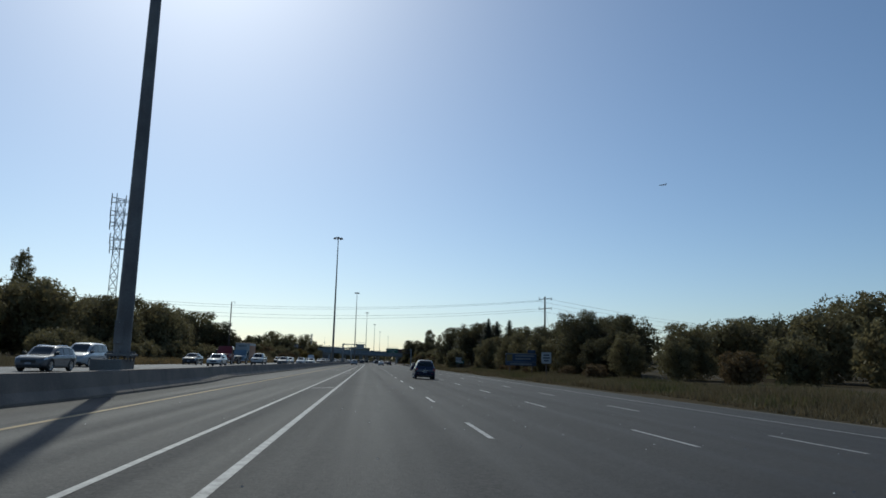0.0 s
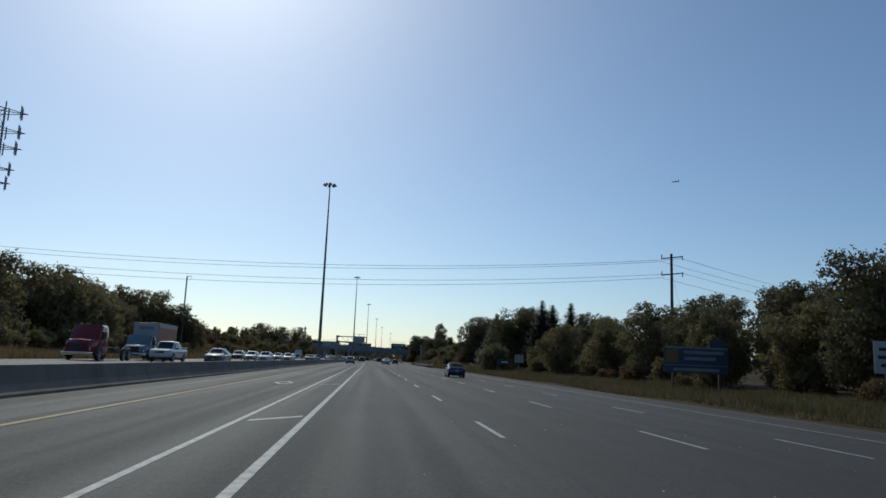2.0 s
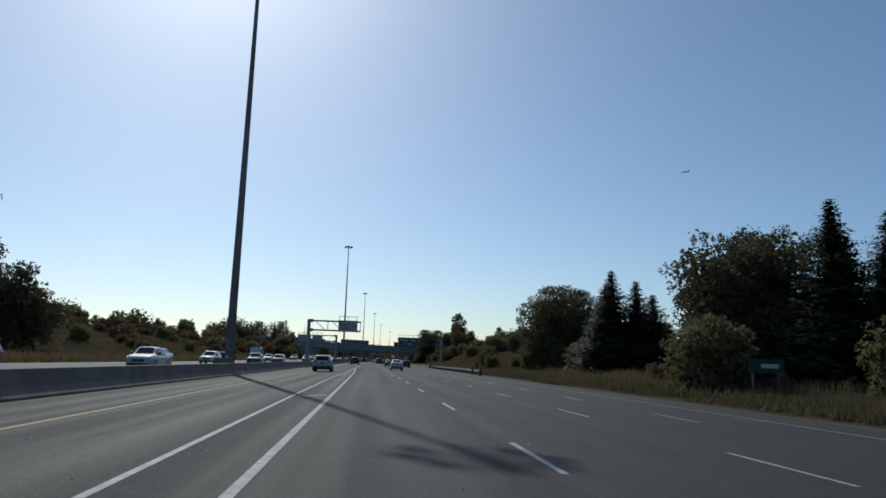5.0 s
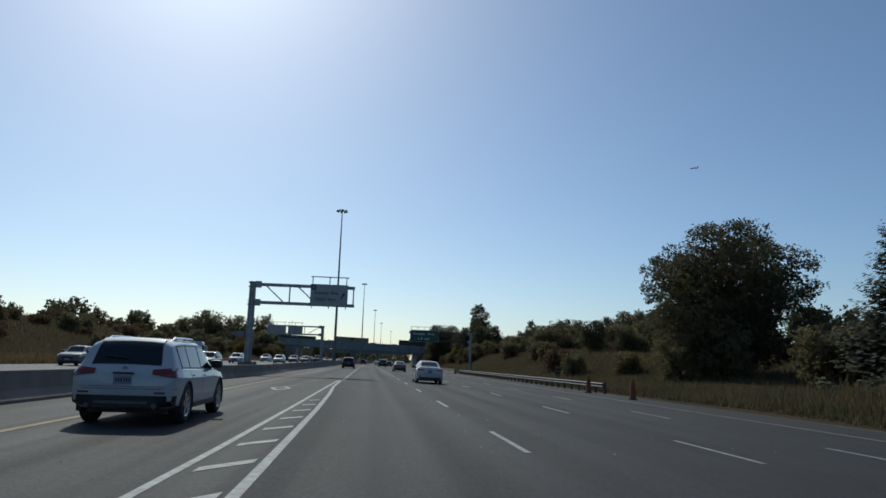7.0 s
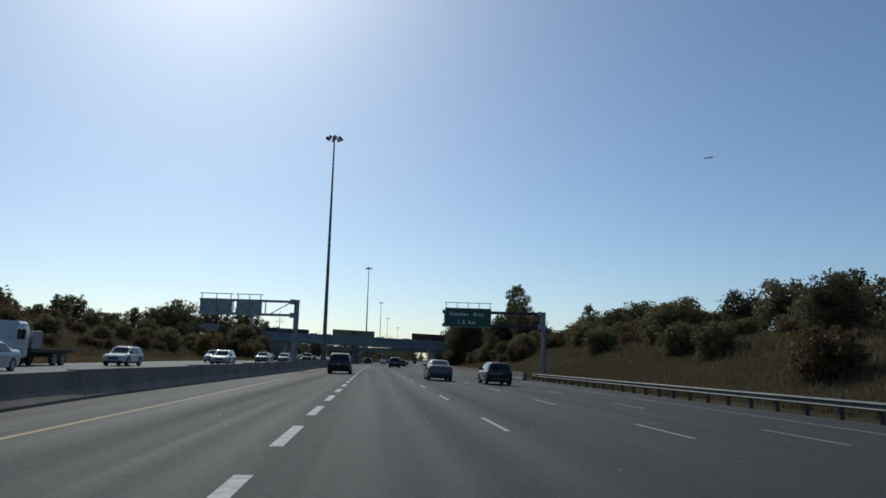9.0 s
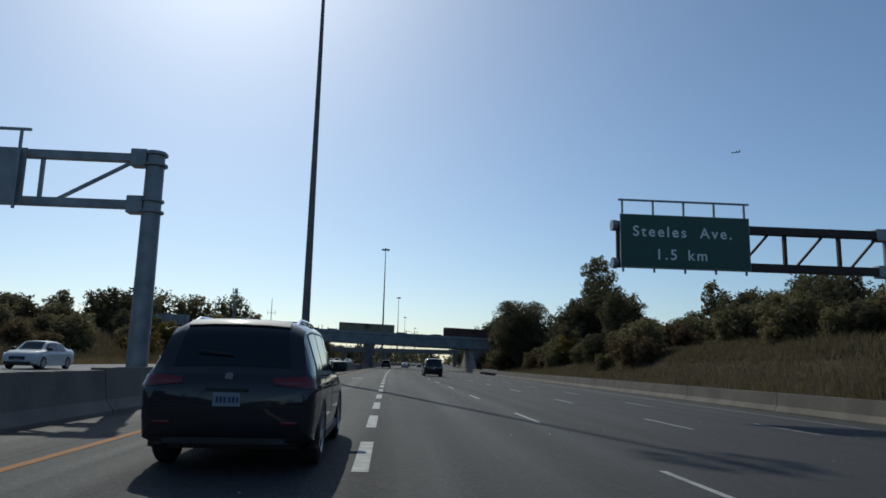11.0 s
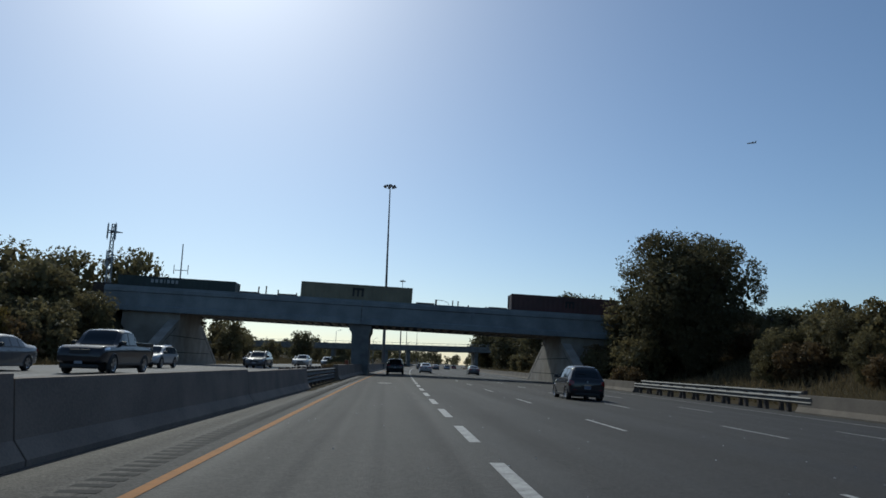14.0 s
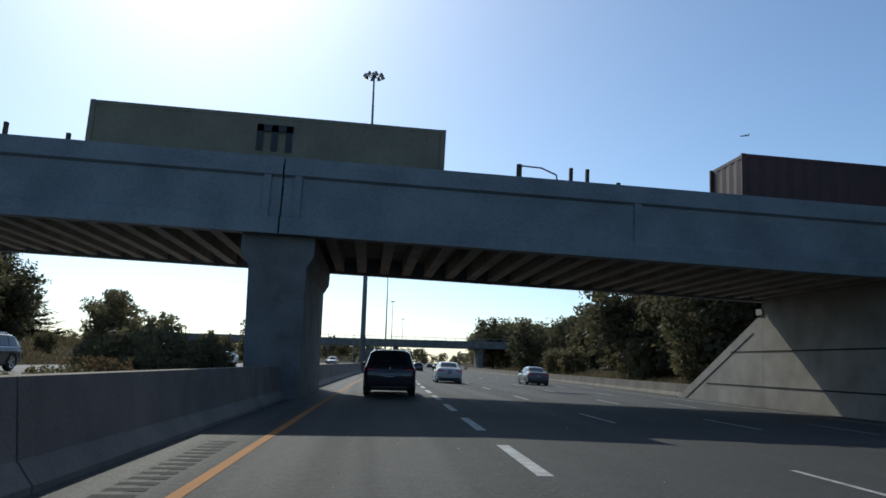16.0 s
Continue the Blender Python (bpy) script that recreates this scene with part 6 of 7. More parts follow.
def tail_band(c, z0, z1, wrap, off=0.012, rows_=4, inset=0.0):
    """A panel that follows the tail from side to side between two heights and runs round both corners."""
    L = c["L"]
    bm = bmesh.new()
    rows = []
    for z in span(z0, z1, rows_):
        xe = max(width_at(c, q, z) for q in (0.012, 0.03)) - 0.015 - inset
        half = [(xe * k / 8, -L / 2 + L * tail_f(c, xe * k / 8, z) - off, z) for k in range(9)]
        if wrap:
            fa = tail_f(c, xe, z)
            half += [(width_at(c, f, z) + off, -L / 2 + L * f, z) for f in span(fa + 0.008, max(fa + 0.02, wrap), 4)]
        rows.append([bm.verts.new((-x, y, zz)) for x, y, zz in half[:0:-1]] + [bm.verts.new(p) for p in half])
    for a, b in zip(rows, rows[1:]):
        for k in range(len(a) - 1):
            bm.faces.new((a[k], a[k + 1], b[k + 1], b[k]))
    back = bmesh.ops.extrude_face_region(bm, geom=bm.faces[:])
    for v in back["geom"]:
        if isinstance(v, bmesh.types.BMVert):
            v.co.y += 0.03
            v.co.x *= 0.985
    bmesh.ops.recalc_face_normals(bm, faces=bm.faces[:])
    return bm


def skin(c, fs, row, off=0.006, mirror=1):
    """A pane or panel lying on the body: row(section) gives its points for each share of length."""
    bm = bmesh.new()
    L = c["L"]
    grid = [[Vector((mirror * x, -L / 2 + L * f, z)) for x, z in row(car_section(c, f))] for f in fs]
    n = len(grid[0])
    nrm = [[None] * n for _ in grid]
    for i in range(len(grid)):
        for j in range(n):
            du = grid[min(i + 1, len(grid) - 1)][j] - grid[max(i - 1, 0)][j]
            dv = grid[i][min(j + 1, n - 1)] - grid[i][max(j - 1, 0)]
            k = du.cross(dv) * mirror
            nrm[i][j] = k.normalized() if k.length > 1e-9 else Vector((0, 0, 1))
    vs = [[bm.verts.new(grid[i][j] + nrm[i][j] * off) for j in range(n)] for i in range(len(grid))]
    lo = [[bm.verts.new(grid[i][j] - nrm[i][j] * 0.006) for j in range(n)] for i in range(len(grid))]
    for i in range(len(grid) - 1):
        for j in range(n - 1):
            bm.faces.new((vs[i][j], vs[i + 1][j], vs[i + 1][j + 1], vs[i][j + 1]))
    rim_ = [(0, j) for j in range(n)] + [(i, n - 1) for i in range(1, len(grid))] + [(len(grid) - 1, j) for j in range(n - 2, -1, -1)] + [(i, 0) for i in range(len(grid) - 2, 0, -1)]
    for p, q in zip(rim_, rim_[1:] + rim_[:1]):
        bm.faces.new((vs[p[0]][p[1]], vs[q[0]][q[1]], lo[q[0]][q[1]], lo[p[0]][p[1]]))
    bmesh.ops.recalc_face_normals(bm, faces=bm.faces[:])
    return bm


def span(a, b, n):
    return [a + (b - a) * i / n for i in range(n + 1)]


def mixp(p, q, f):
    return (p[0] + (q[0] - p[0]) * f, p[1] + (q[1] - p[1]) * f)


SHAPES = {}


def car(kind, m, paint_mat, label, category="car", group="cars on the motorway", rails=False, soft_top=None):
    key = (kind, paint_mat.name, rails)
    if key in SHAPES and soft_top is None:
        return tagged(copy_thing(SHAPES[key], m), label, category, group)
    c = CARS[kind]
    L, w, r = c["L"], c["W"] / 2, c["r"]
    t = thing({"hatch": "hatchback", "suv": "suv", "bigsuv": "suv", "sedan": "sedan", "coupe": "convertible", "minivan": "minivan", "pickup": "pickup_truck"}[kind], m, label, category, group)
    SHAPES[key] = t
    stations = sorted(set([q[0] for q in c["st"]] + span(0, 0.12, 8) + span(0.12, 0.88, 22) + span(0.88, 1, 6)))
    for yw in c["wy"]:
        stations += [(yw + d * r * 1.3) / L + 0.5 for d in span(-1, 1, 22)]
    stations = sorted(set(round(f, 4) for f in stations if 0 <= f <= 1))
    stations = [f for i, f in enumerate(stations) if i == 0 or f - stations[i - 1] > 0.0015]
    bm = loft([(-L / 2 + L * f, fine_section(c, f)) for f in stations])
    for v in bm.verts:
        for yw in c["wy"]:
            d = math.hypot(v.co.y - yw, v.co.z - r)
            if abs(v.co.x) < 0.5 * w or d > 1.17 * r or d < 1e-6:
                continue
            if d < 1.0 * r:
                v.co.x = math.copysign(w - 0.26, v.co.x)
            else:
                v.co.y, v.co.z = yw + (v.co.y - yw) * 1.10 * r / d, r + (v.co.z - r) * 1.10 * r / d
    part("body", bm, paint_mat, t, smooth=True)
    r0, r1 = c["rear"]
    f0, f1 = c["front"]

    def whole(s):
        half = [mixp(s[7], s[9], 0.08), s[8], s[9]]
        return half + [(-x, z) for x, z in half[-2::-1]]
    def small(s):
        half = [mixp(s[7], s[9], 0.3), mixp(s[7], s[9], 0.6), s[9]]
        return half + [(-x, z) for x, z in half[-2::-1]]
    part("rear_window", skin(c, span(r0, r1, 5), whole if soft_top is None else small, 0.006 if soft_top is None else 0.02), GLASS, t, smooth=True)
    part("windshield", skin(c, span(f0, f1, 6), whole), GLASS, t, smooth=True)
    for s in (-1, 1):
        part("window_trim", skin(c, span(c["wins"][0][0] - 0.008, c["wins"][-1][1] + 0.006, 14), lambda q: [mixp(q[5], q[6], v) for v in (0.05, 0.5, 0.95)], 0.004, s), BLACK, t, "black window surround and pillars", smooth=True)
        part("belt_strip", skin(c, span(c["wins"][0][0] - 0.01, c["wins"][-1][1] + 0.006, 14), lambda q: [mixp(q[5], q[6], v) for v in (0.015, 0.045)], 0.007, s), CHROME if kind in ("minivan", "suv", "coupe") else BLACK, t, "thin strip under the windows", smooth=True)
        for a, b in c["wins"]:
            part("side_window", skin(c, span(a, b, 5), lambda q: [mixp(q[5], q[6], v) for v in (0.10, 0.5, 0.90)], 0.009, s), GLASS, t, smooth=True)
        for k, (a, b) in enumerate(c["wins"][-2:]):
            part("door_seam", skin(c, [a - 0.0075, a - 0.006], lambda q: [mixp(q[2], q[3], 0.7), q[3], q[4], mixp(q[4], q[5], 0.9)], 0.002, s), BLACK, t)
            fa = a + 0.045
            part("door_handle", skin(c, [fa - 0.02, fa, fa + 0.02], lambda q: [mixp(q[4], q[5], 0.22), mixp(q[4], q[5], 0.42)], 0.025, s), CHROME if kind in ("minivan",) else paint_mat, t)
    if kind == "hatch":
        part("roof_panel", skin(c, span(r1 + 0.04, f0 - 0.02, 6), whole, 0.02), BLACK, t, "dark folding sunroof", smooth=True)
    if soft_top is not None:
        def roof(s):
            half = [mixp(s[5], s[6], 0.9), s[6], s[7], s[8], s[9]]
            return half + [(-x, z) for x, z in half[-2::-1]]
        part("soft_top", skin(c, span(0.185, 0.60, 16), roof, 0.012), soft_top, t, "black closed fabric roof", smooth=True)
        part("rear_hood", skin(c, span(0.165, 0.20, 3), roof, 0.02), soft_top, t, "black fabric roof base", smooth=True)
    add_wheels(t, w - 0.012, c["wy"], r, BLACK if kind in ("suv", "pickup") else paint_mat)
    tall = kind in ("suv", "bigsuv", "minivan", "hatch", "pickup")
    lw, lh, zl = c["lamp"]
    yr = -L / 2
    zb = c["st"][2][2]
    for s in (-1, 1):
        part("tail_light", corner_lamp(c, s, zl - lh / 2, zl + lh / 2, lw, 0.035 if kind != "pickup" else 0.02), SMOKED_L if kind == "minivan" else (RED_LIT if kind == "sedan" else RED_L), t, smooth=True)
        part("headlight", skin(c, span(0.895, 0.965, 4), lambda q: [mixp(q[4], q[5], v) for v in (0.35, 0.7, 1.0)], 0.012, s), CLEAR_L, t, smooth=True)
        ym = -L / 2 + L * (c["front"][1] - 0.05)
        zm_ = car_section(c, c["front"][1] - 0.05)[5][1]
        part("mirror", box(min(s * (w - 0.10), s * (w + 0.13)), max(s * (w - 0.10), s * (w + 0.13)), ym - 0.07, ym + 0.09, zm_ + 0.05, zm_ + 0.22, 0.06), BLACK, t)
        part("sill", box(min(s * (w - 0.06), s * (w - 0.005)), max(s * (w - 0.06), s * (w - 0.005)), c["wy"][0] + r + 0.08, c["wy"][1] - r - 0.08, zb - 0.06, zb + 0.05, 0.02), BLACK if tall else paint_mat, t)
        part("reflector", box(s * w * 0.70 - 0.09, s * w * 0.70 + 0.09, yr + L * tail_f(c, w * 0.74, zb + 0.25) - 0.012, yr + L * tail_f(c, w * 0.66, zb + 0.25) + 0.06, zb + 0.235, zb + 0.265, 0.008), RED_L, t)
        if not tall or kind == "suv":
            part("exhaust", tube((s * w * 0.62, yr - 0.02, zb + 0.03), (s * w * 0.62, yr + 0.15, zb + 0.03), 0.045, None, 10), DULL, t)
    zp = zl - 0.13 if kind in ("sedan", "suv") else zl - 0.2
    yp = yr + L * tail_f(c, 0.15, zp)
    plate = part("number_plate", box(-0.15, 0.15, yp - 0.020, yp + 0.03, zp - 0.075, zp + 0.075, 0.005), PLATE, t)
    for k in range(6):
        bx_ = -0.115 + 0.042 * k + (0.01 if k > 2 else 0)
        part("plate_bar", box(bx_, bx_ + 0.026, yp - 0.023, yp - 0.018, zp - 0.035, zp + 0.03), P_INK, plate)
    part("plate_lamp", tail_band(c, zp + 0.095, zp + 0.125, 0, 0.03, 1, w * 0.72), CHROME if kind in ("hatch", "coupe", "minivan") else BLACK, t)
    yb = yr + L * tail_f(c, 0.02, zl + 0.05)
    part("badge", tube((0, yb - 0.012, zl + 0.05), (0, yb + 0.03, zl + 0.05), 0.045, None, 14), STEEL, t)
    if kind in ("suv", "sedan", "pickup", "hatch"):
        part("rear_bumper", tail_band(c, zb + 0.015, zb + {"sedan": 0.18, "suv": 0.20, "hatch": 0.10, "pickup": 0.2}[kind], 0 if kind == "sedan" else 0.05, 0.012, 4, w * 0.12 if kind == "sedan" else 0), BLACK, t, "black plastic lower bumper", smooth=True)
        part("bumper_trim", tail_band(c, zb + 0.06, zb + 0.11, 0, 0.022, 2, w * 0.42), DULL if kind == "suv" else BLACK, t, "lower diffuser insert")
    else:
        part("rear_bumper", tail_band(c, zb + 0.02, zb + 0.09, 0.04, 0.010), BLACK, t, "dark lower bumper edge", smooth=True)
    part("bumper_seam", tail_band(c, zl - lh / 2 - 0.20, zl - lh / 2 - 0.192, 0.05, 0.003, 1), BLACK, t)
    part("tailgate_seam", tail_band(c, zl - lh / 2 - 0.16, zl - lh / 2 - 0.154, 0, 0.003, 1, w * 0.16), BLACK, t)
    zg = car_section(c, 0.985)[5][1]
    part("grille", box(-0.40, 0.40, L / 2 - 0.12, L / 2 + 0.012, zg - 0.16, zg + 0.02, 0.03), BLACK, t)
    part("front_bumper", box(-w * 0.72, w * 0.72, L / 2 - 0.24, L / 2 + 0.01, 0.24, 0.40, 0.06), BLACK, t)
    part("front_plate", box(-0.16, 0.16, L / 2 + 0.005, L / 2 + 0.03, 0.42, 0.53), PLATE, t)
    yf = -L / 2 + L * (r1 + 0.06)
    zf = car_section(c, r1 + 0.06)[9][1]
    part("roof_fin", loft([(yf - 0.07, [(0, zf - 0.03), (0.022, zf - 0.03), (0.012, zf + 0.05), (0, zf + 0.055)]), (yf + 0.12, [(0, zf - 0.03), (0.018, zf - 0.03), (0.01, zf - 0.01), (0, zf - 0.005)])]), paint_mat if soft_top is None else BLACK, t)
    part("underbody", box(-w * 0.76, w * 0.76, c["wy"][0] - 0.45, c["wy"][1] + 0.45, r * 0.55, zb + 0.03), BLACK, t)
    if tall and kind != "pickup":
        part("roof_spoiler", skin(c, span(r1 - 0.005, r1 + 0.035, 2), whole, 0.03), paint_mat, t, smooth=True)
        ywp = -L / 2 + L * (r0 + (r1 - r0) * 0.25) - 0.04
        zwp = car_section(c, r0 + (r1 - r0) * 0.25)[9][1] - 0.02
        part("rear_wiper", beam((0.0, ywp, zwp), (-0.40, ywp, zwp + 0.05), 0.02, 0.02), BLACK, t)
    if rails:
        for s in (-1, 1):
            pts = [(s * car_section(c, f)[7][0] * 0.98, -L / 2 + L * f, car_section(c, f)[7][1] + 0.035) for f in span(r1 + 0.05, f0 - 0.03, 6)]
            bm = bmesh.new()
            rg = [[bm.verts.new((p[0] + 0.022 * math.cos(a), p[1], p[2] + 0.022 * math.sin(a) - (0.06 if i in (0, 6) else 0))) for a in span(0, 5.236, 5)] for i, p in enumerate(pts)]
            for u, v in zip(rg, rg[1:]):
                for k in range(6):
                    bm.faces.new((u[k], u[(k + 1) % 6], v[(k + 1) % 6], v[k]))
            rail = part("roof_rail", bm, CHROME, t)
            for p in (pts[1], pts[3], pts[5]):
                part("rail_foot", tube((p[0], p[1], p[2] - 0.08), p, 0.025, None, 6), CHROME, rail)
    if kind == "pickup":
        part("bed_floor", box(-w * 0.82, w * 0.82, yr + 0.1, -0.8, 1.27, 1.30), BLACK, t, "black open load bed")
        for s in (-1, 1):
            part("bed_wall", box(min(s * w * 0.84, s * w * 0.95), max(s * w * 0.84, s * w * 0.95), yr + 0.03, -0.76, 1.2, 1.40, 0.03), paint_mat, t)
        part("tailgate", box(-w * 0.88, w * 0.88, yr + 0.0, yr + 0.07, 1.0, 1.40, 0.03), paint_mat, t)
    return t


P_NAVY = paint("navy_blue", (0.006, 0.010, 0.038), 0.0)
P_BLUE = paint("deep_blue", (0.006, 0.018, 0.085), 0.0)
P_WHITE = paint("white", (0.50, 0.515, 0.52), 0.0)
P_BLACK = paint("black", (0.022, 0.021, 0.024), 0.0)
P_PLUM = paint("dark_plum_grey", (0.022, 0.018, 0.020), 0.0)
P_SILVER = paint("silver", (0.40, 0.41, 0.42), 0.3)
P_GREY = paint("grey", (0.11, 0.113, 0.12), 0.3)
P_RED = paint("red", (0.17, 0.013, 0.014), 0.1)
P_TEAL = paint("pale_blue", (0.13, 0.185, 0.23), 0.0)
FABRIC = mat("black_roof_fabric", (0.02, 0.02, 0.022), 0.9, 0, (0.03, 0.03, 0.032), 8, 60)


def drive(kind, x, y, *args, turn=0.0, **kw):
    head = math.degrees(-math.atan(BEND_K * min(420, max(0, y - BEND_Y))))
    return car(kind, pose(x, y, road_z(x), 0, math.degrees(math.atan(SLOPE)) if x > -1.4 + bend(y) else 0, head + turn), *args, **kw)


def oncoming(kind, x, y, *args, **kw):
    head = math.degrees(-math.atan(BEND_K * min(420, max(0, y - BEND_Y))))
    return car(kind, pose(x + bend(y), y, far_z(y) + 0.005 + (0.0 if x > -11.2 else 0.12 * min(1, (-11.2 - x) / 12.8)), 0, 0, head + 180), *args, **kw)


# cars going the same way
drive("hatch", 4.78, 59.9, P_NAVY, "dark navy blue small hatchback with a black rear window", turn=-0.5)
drive("coupe", 8.3, 126.0, P_BLUE, "blue small convertible with a closed black fabric roof", soft_top=FABRIC)
drive("suv", -4.22, 207.0, P_WHITE, "white mid-size SUV with red tail lights and roof rails", rails=True)
drive("sedan", 4.06, 241.5, P_WHITE, "white saloon with slim red tail lights", turn=0)
drive("bigsuv", -1.52, 457.9, P_BLACK, "black large SUV with a dark rear window", rails=True)
drive("minivan", 3.74, 375.3, P_PLUM, "dark plum-grey minivan with silver roof rails", rails=True)
drive("bigsuv", -3.05, 306.5, P_BLACK, "black large SUV in the car-pool lane", rails=True)
drive("sedan", 2.9 + 0.3, 479, P_WHITE, "white saloon further ahead in the next lane")
drive("hatch", 6.5, 409, P_BLACK, "small black hatchback ahead in the middle lane")
drive("sedan", 8.4 + bend(486), 486, P_GREY, "dark grey car ahead in the outer lane")
for x, y, k, p, lb in ((0.4, 545, "suv", P_GREY, "dark grey SUV far ahead"), (4.6, 297, "sedan", P_GREY, "dark grey saloon far ahead"), (8.2, 293, "suv", P_BLACK, "black SUV far ahead"),
                       (4.3, 560, "sedan", P_GREY, "grey saloon far ahead"), (8.0, 590, "suv", P_WHITE, "white SUV far ahead"), (0.6, 610, "sedan", P_SILVER, "silver saloon far ahead"),
                       (4.5, 660, "suv", P_BLACK, "black SUV far ahead"), (11.4, 640, "sedan", P_RED, "red saloon far ahead")):
    drive(k, x + bend(y), y, p, lb + " on the motorway")

# oncoming cars on the far carriageway
for x, y, k, p, lb in ((-18.8, 44, "suv", P_GREY, "dark grey oncoming SUV"), (-23.2, 61, "minivan", P_SILVER, "silver oncoming minivan"), (-18.6, 90, "suv", P_WHITE, "white oncoming SUV"), (-23.2, 97, "sedan", P_BLACK, "black oncoming saloon"),
                       (-15.0, 128, "sedan", P_GREY, "grey oncoming saloon"), (-18.8, 124.5, "pickup", P_WHITE, "white oncoming pickup truck"), (-18.6, 170, "suv", P_SILVER, "silver oncoming SUV"), (-15.0, 160, "sedan", P_WHITE, "white oncoming saloon"),
                       (-15.2, 190, "sedan", P_SILVER, "silver oncoming saloon"), (-22.8, 182, "suv", P_BLACK, "black oncoming SUV"), (-19.0, 205, "sedan", P_WHITE, "white oncoming saloon"), (-22.0, 249, "sedan", P_GREY, "grey oncoming saloon"),
                       (-18.8, 226, "suv", P_WHITE, "white oncoming SUV"), (-15.0, 236, "sedan", P_BLACK, "black oncoming saloon"), (-15.2, 262, "suv", P_GREY, "grey oncoming SUV"), (-19.5, 281, "sedan", P_SILVER, "silver oncoming saloon"),
                       (-19.8, 302, "suv", P_WHITE, "white oncoming SUV with bright lamps"), (-15.4, 318, "suv", P_SILVER, "silver oncoming SUV"), (-20.2, 336, "sedan", P_WHITE, "white oncoming saloon"), (-15.8, 347, "sedan", P_GREY, "grey oncoming saloon"),
                       (-14.7, 362, "suv", P_GREY, "slate grey oncoming SUV"), (-18.9, 372, "sedan", P_BLACK, "black oncoming saloon"), (-16.7, 393, "suv", P_BLACK, "black oncoming SUV"), (-15.6, 408, "pickup", P_BLACK, "black oncoming pickup truck"),
                       (-19.6, 406, "sedan", P_GREY, "grey oncoming saloon"), (-19.2, 425, "suv", P_SILVER, "silver oncoming SUV"), (-15.4, 441, "suv", P_GREY, "grey oncoming SUV"), (-15.6, 470, "sedan", P_WHITE, "white oncoming saloon"),
                       (-19.4, 458, "suv", P_BLACK, "black oncoming SUV"), (-16, 500, "suv", P_WHITE, "white oncoming SUV"), (-20, 495, "sedan", P_SILVER, "silver oncoming saloon"), (-16, 530, "sedan", P_BLACK, "black oncoming saloon"),
                       (-20, 545, "suv", P_GREY, "grey oncoming SUV"), (-24, 520, "sedan", P_WHITE, "white oncoming saloon"), (-16, 570, "suv", P_SILVER, "silver oncoming SUV"), (-20, 600, "sedan", P_BLACK, "black oncoming saloon")):
    oncoming(k, x, y, p, lb + " on the far carriageway", rails=k in ("suv",), group="oncoming cars")


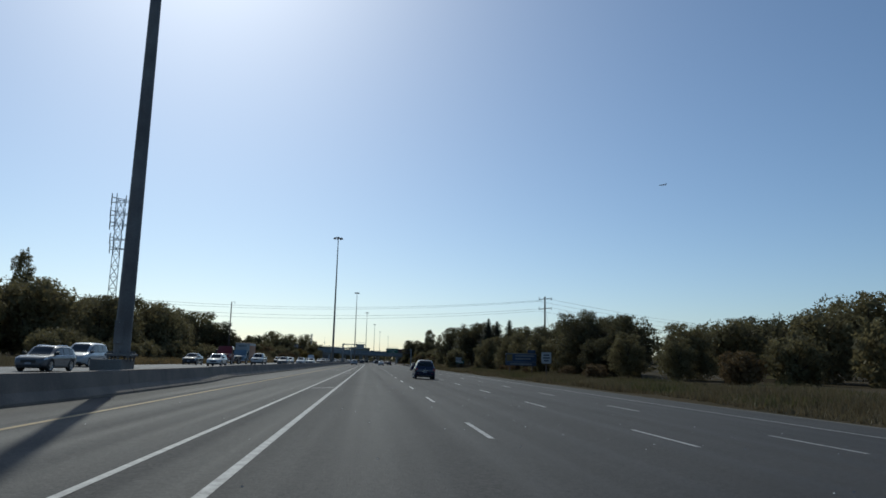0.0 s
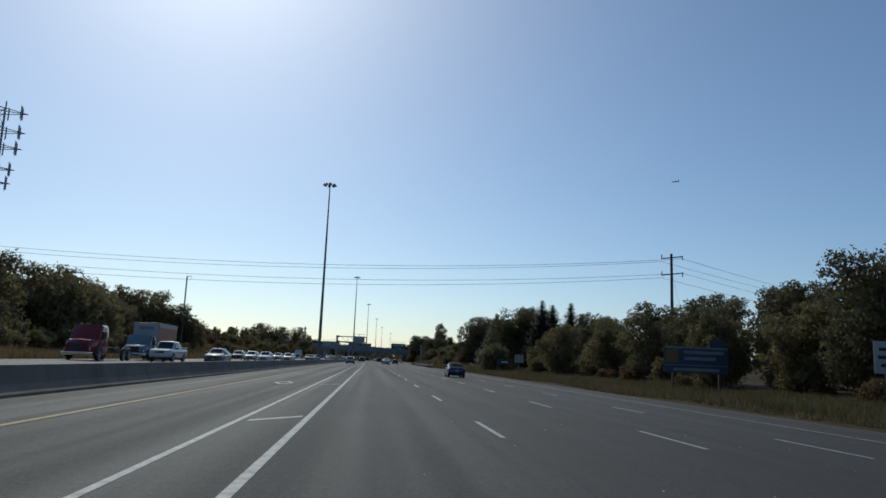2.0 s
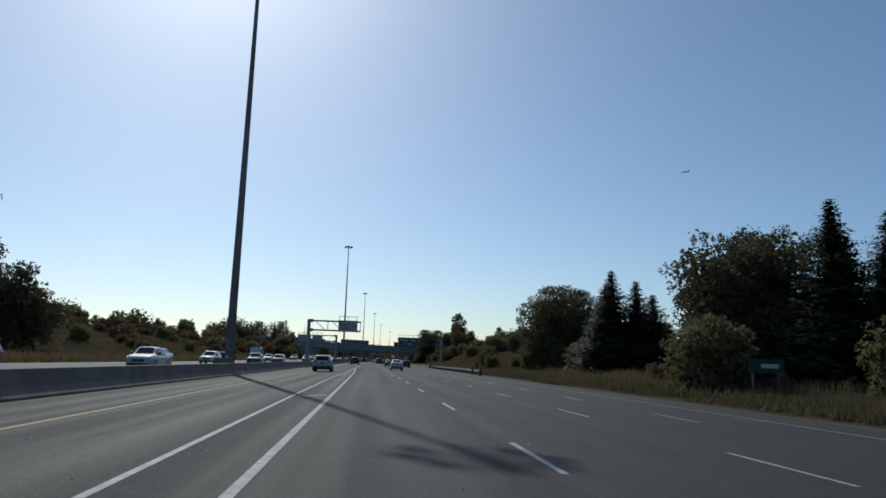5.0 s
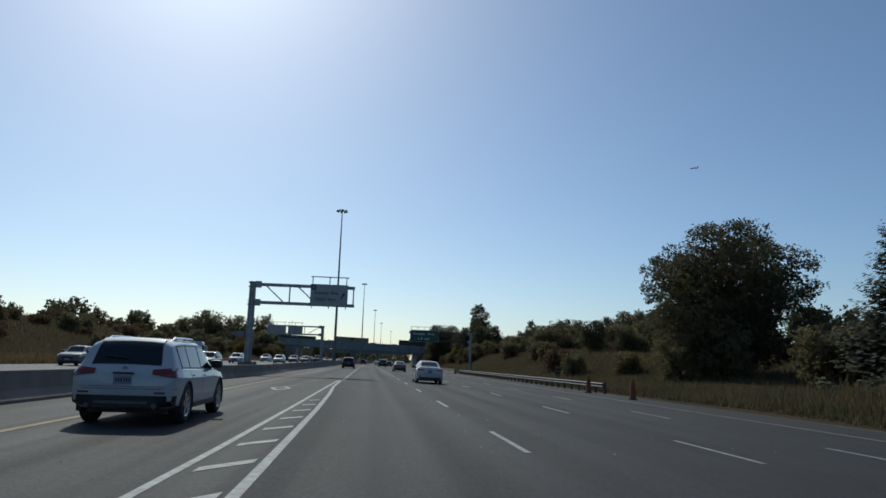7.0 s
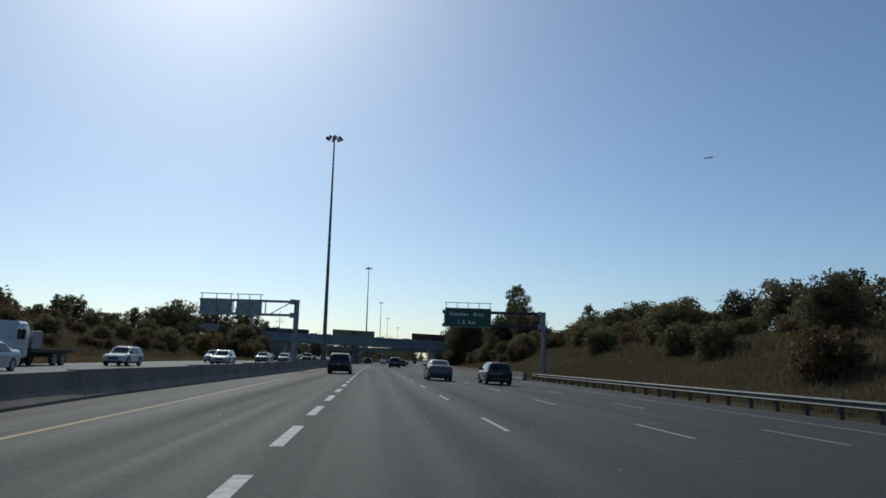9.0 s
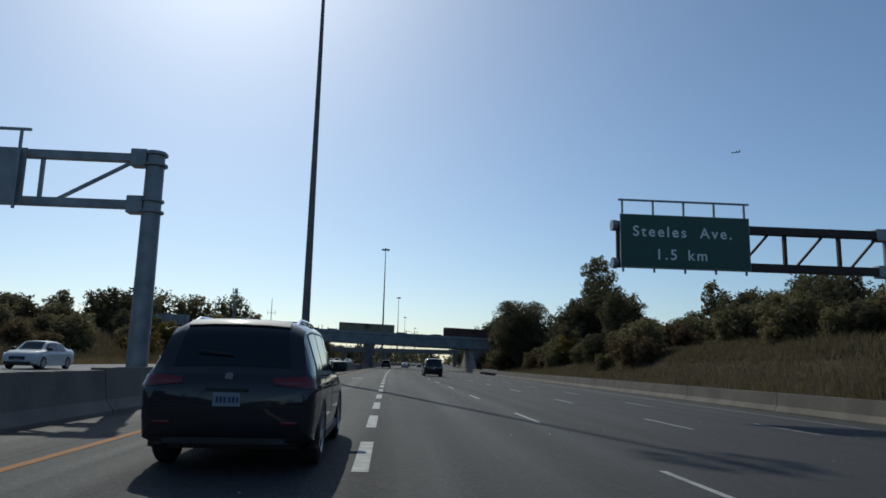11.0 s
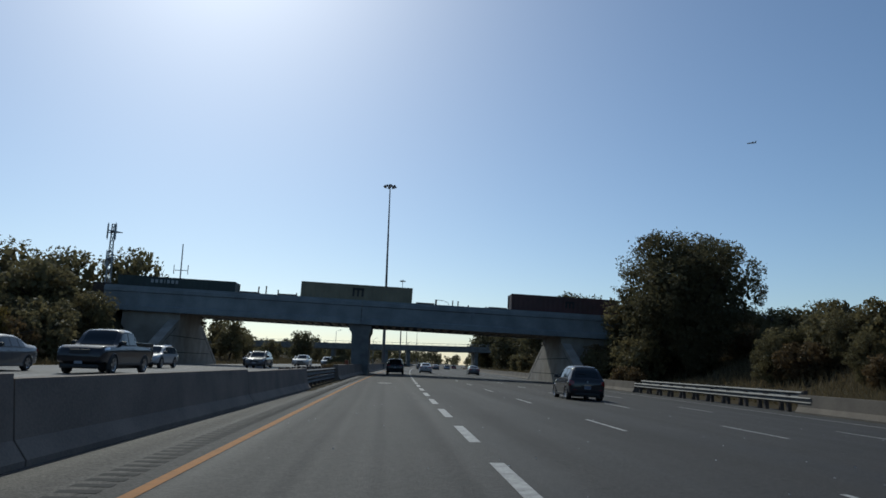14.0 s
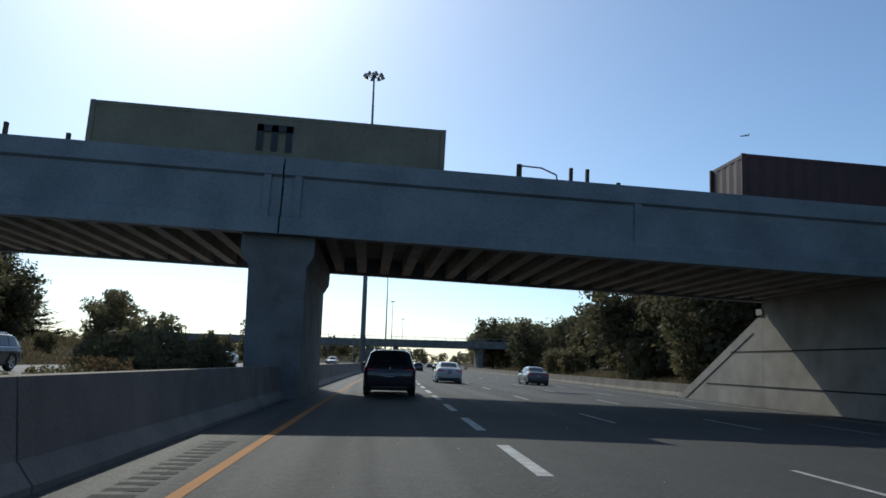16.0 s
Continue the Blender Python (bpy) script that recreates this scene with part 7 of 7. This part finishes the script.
def lorry(x, y, cab_paint, load, label):
    t = thing("lorry", pose(x + bend(y), y, far_z(y) + 0.1, 0, 0, 180), label, "truck", "oncoming lorries")
    low = 0.86 if load == "box" else 1.0
    secs = []
    for yy, ww, zb, zt in ((-0.1, 1.15, 0.55, 2.75), (0.15, 1.2, 0.5, 2.85), (1.2, 1.2, 0.5, 2.85), (1.75, 1.15, 0.5, 2.2), (2.0, 1.12, 0.5, 1.75), (2.9, 1.0, 0.5, 1.6), (3.15, 0.9, 0.6, 1.3)):
        zt *= low
        secs.append((yy, [(0, zb), (ww * 0.9, zb), (ww, zb + 0.1), (ww, zt * 0.7), (ww * 0.95, zt - 0.15), (ww * 0.82, zt), (0, zt + 0.04)]))
    part("cab", loft(secs), cab_paint, t, smooth=True)
    part("windshield", patch(((1.0, 1.98, 1.72 * low), (-1.0, 1.98, 1.72 * low), (-0.95, 1.45, 2.5 * low), (0.95, 1.45, 2.5 * low)), 0, 1, 0, 1, 0.03), GLASS, t)
    for s in (-1, 1):
        part("side_window", box(min(s * 1.16, s * 1.205), max(s * 1.16, s * 1.205), 0.5, 1.4, 1.7 * low, 2.35 * low, 0.02), GLASS, t)
        part("headlight", box(s * 0.8 - 0.16, s * 0.8 + 0.16, 3.0, 3.1, 0.8, 1.0, 0.03), CLEAR_L, t)
        part("mirror", box(min(s * 1.25, s * 1.45), max(s * 1.25, s * 1.45), 1.55, 1.65, 1.7, 2.3, 0.03), BLACK, t)
    part("grille", box(-0.5, 0.5, 3.05, 3.2, 0.75, 1.35, 0.04), BLACK, t)
    part("bumper", box(-1.15, 1.15, 2.95, 3.2, 0.42, 0.68, 0.05), CHROME, t)
    part("chassis", box(-0.5, 0.5, -6.8, 2.6, 0.6, 0.9), BLACK, t)
    if load == "box":
        part("cargo_box", box(-1.25, 1.25, -6.8, -0.25, 0.95, 3.75, 0.05), mat("orange_box_paint", (0.33, 0.115, 0.045), 0.5, 0, (0.24, 0.085, 0.04), 0.7, 8), t, "orange box body")
        part("front_wall", box(-1.22, 1.22, -0.246, -0.20, 1.0, 3.70, 0.02), SIGN_GREY, t, "white front wall of the box")
        part("name_bar", box(-0.7, 0.7, -0.198, -0.19, 3.05, 3.35), DULL_W, t)
        for s in (-1, 1):
            part("white_band", box(min(s * 1.25, s * 1.26), max(s * 1.25, s * 1.26), -6.75, -0.3, 3.3, 3.70), SIGN_GREY, t, "white band along the box")
    elif load == "flat":
        part("flat_bed", box(-1.25, 1.25, -6.8, -0.4, 0.9, 1.15, 0.03), RAIL_STEEL, t)
        part("headboard", box(-1.2, 1.2, -1.9, -0.5, 1.15, 2.3, 0.04), STEEL, t)
    else:
        part("fifth_wheel", box(-0.5, 0.5, -4.6, -3.4, 0.9, 1.1, 0.04), BLACK, t)
    add_wheels(t, 1.2, (1.7, -4.0, -5.3), 0.5, BLACK)
    return t


lorry(-22.8, 117.0, P_RED, "bare", "red oncoming lorry tractor without a trailer")
lorry(-22.6, 129.5, P_TEAL, "box", "oncoming box lorry with an orange body")
lorry(-23.6, 292, P_WHITE, "flat", "white oncoming flatbed lorry")
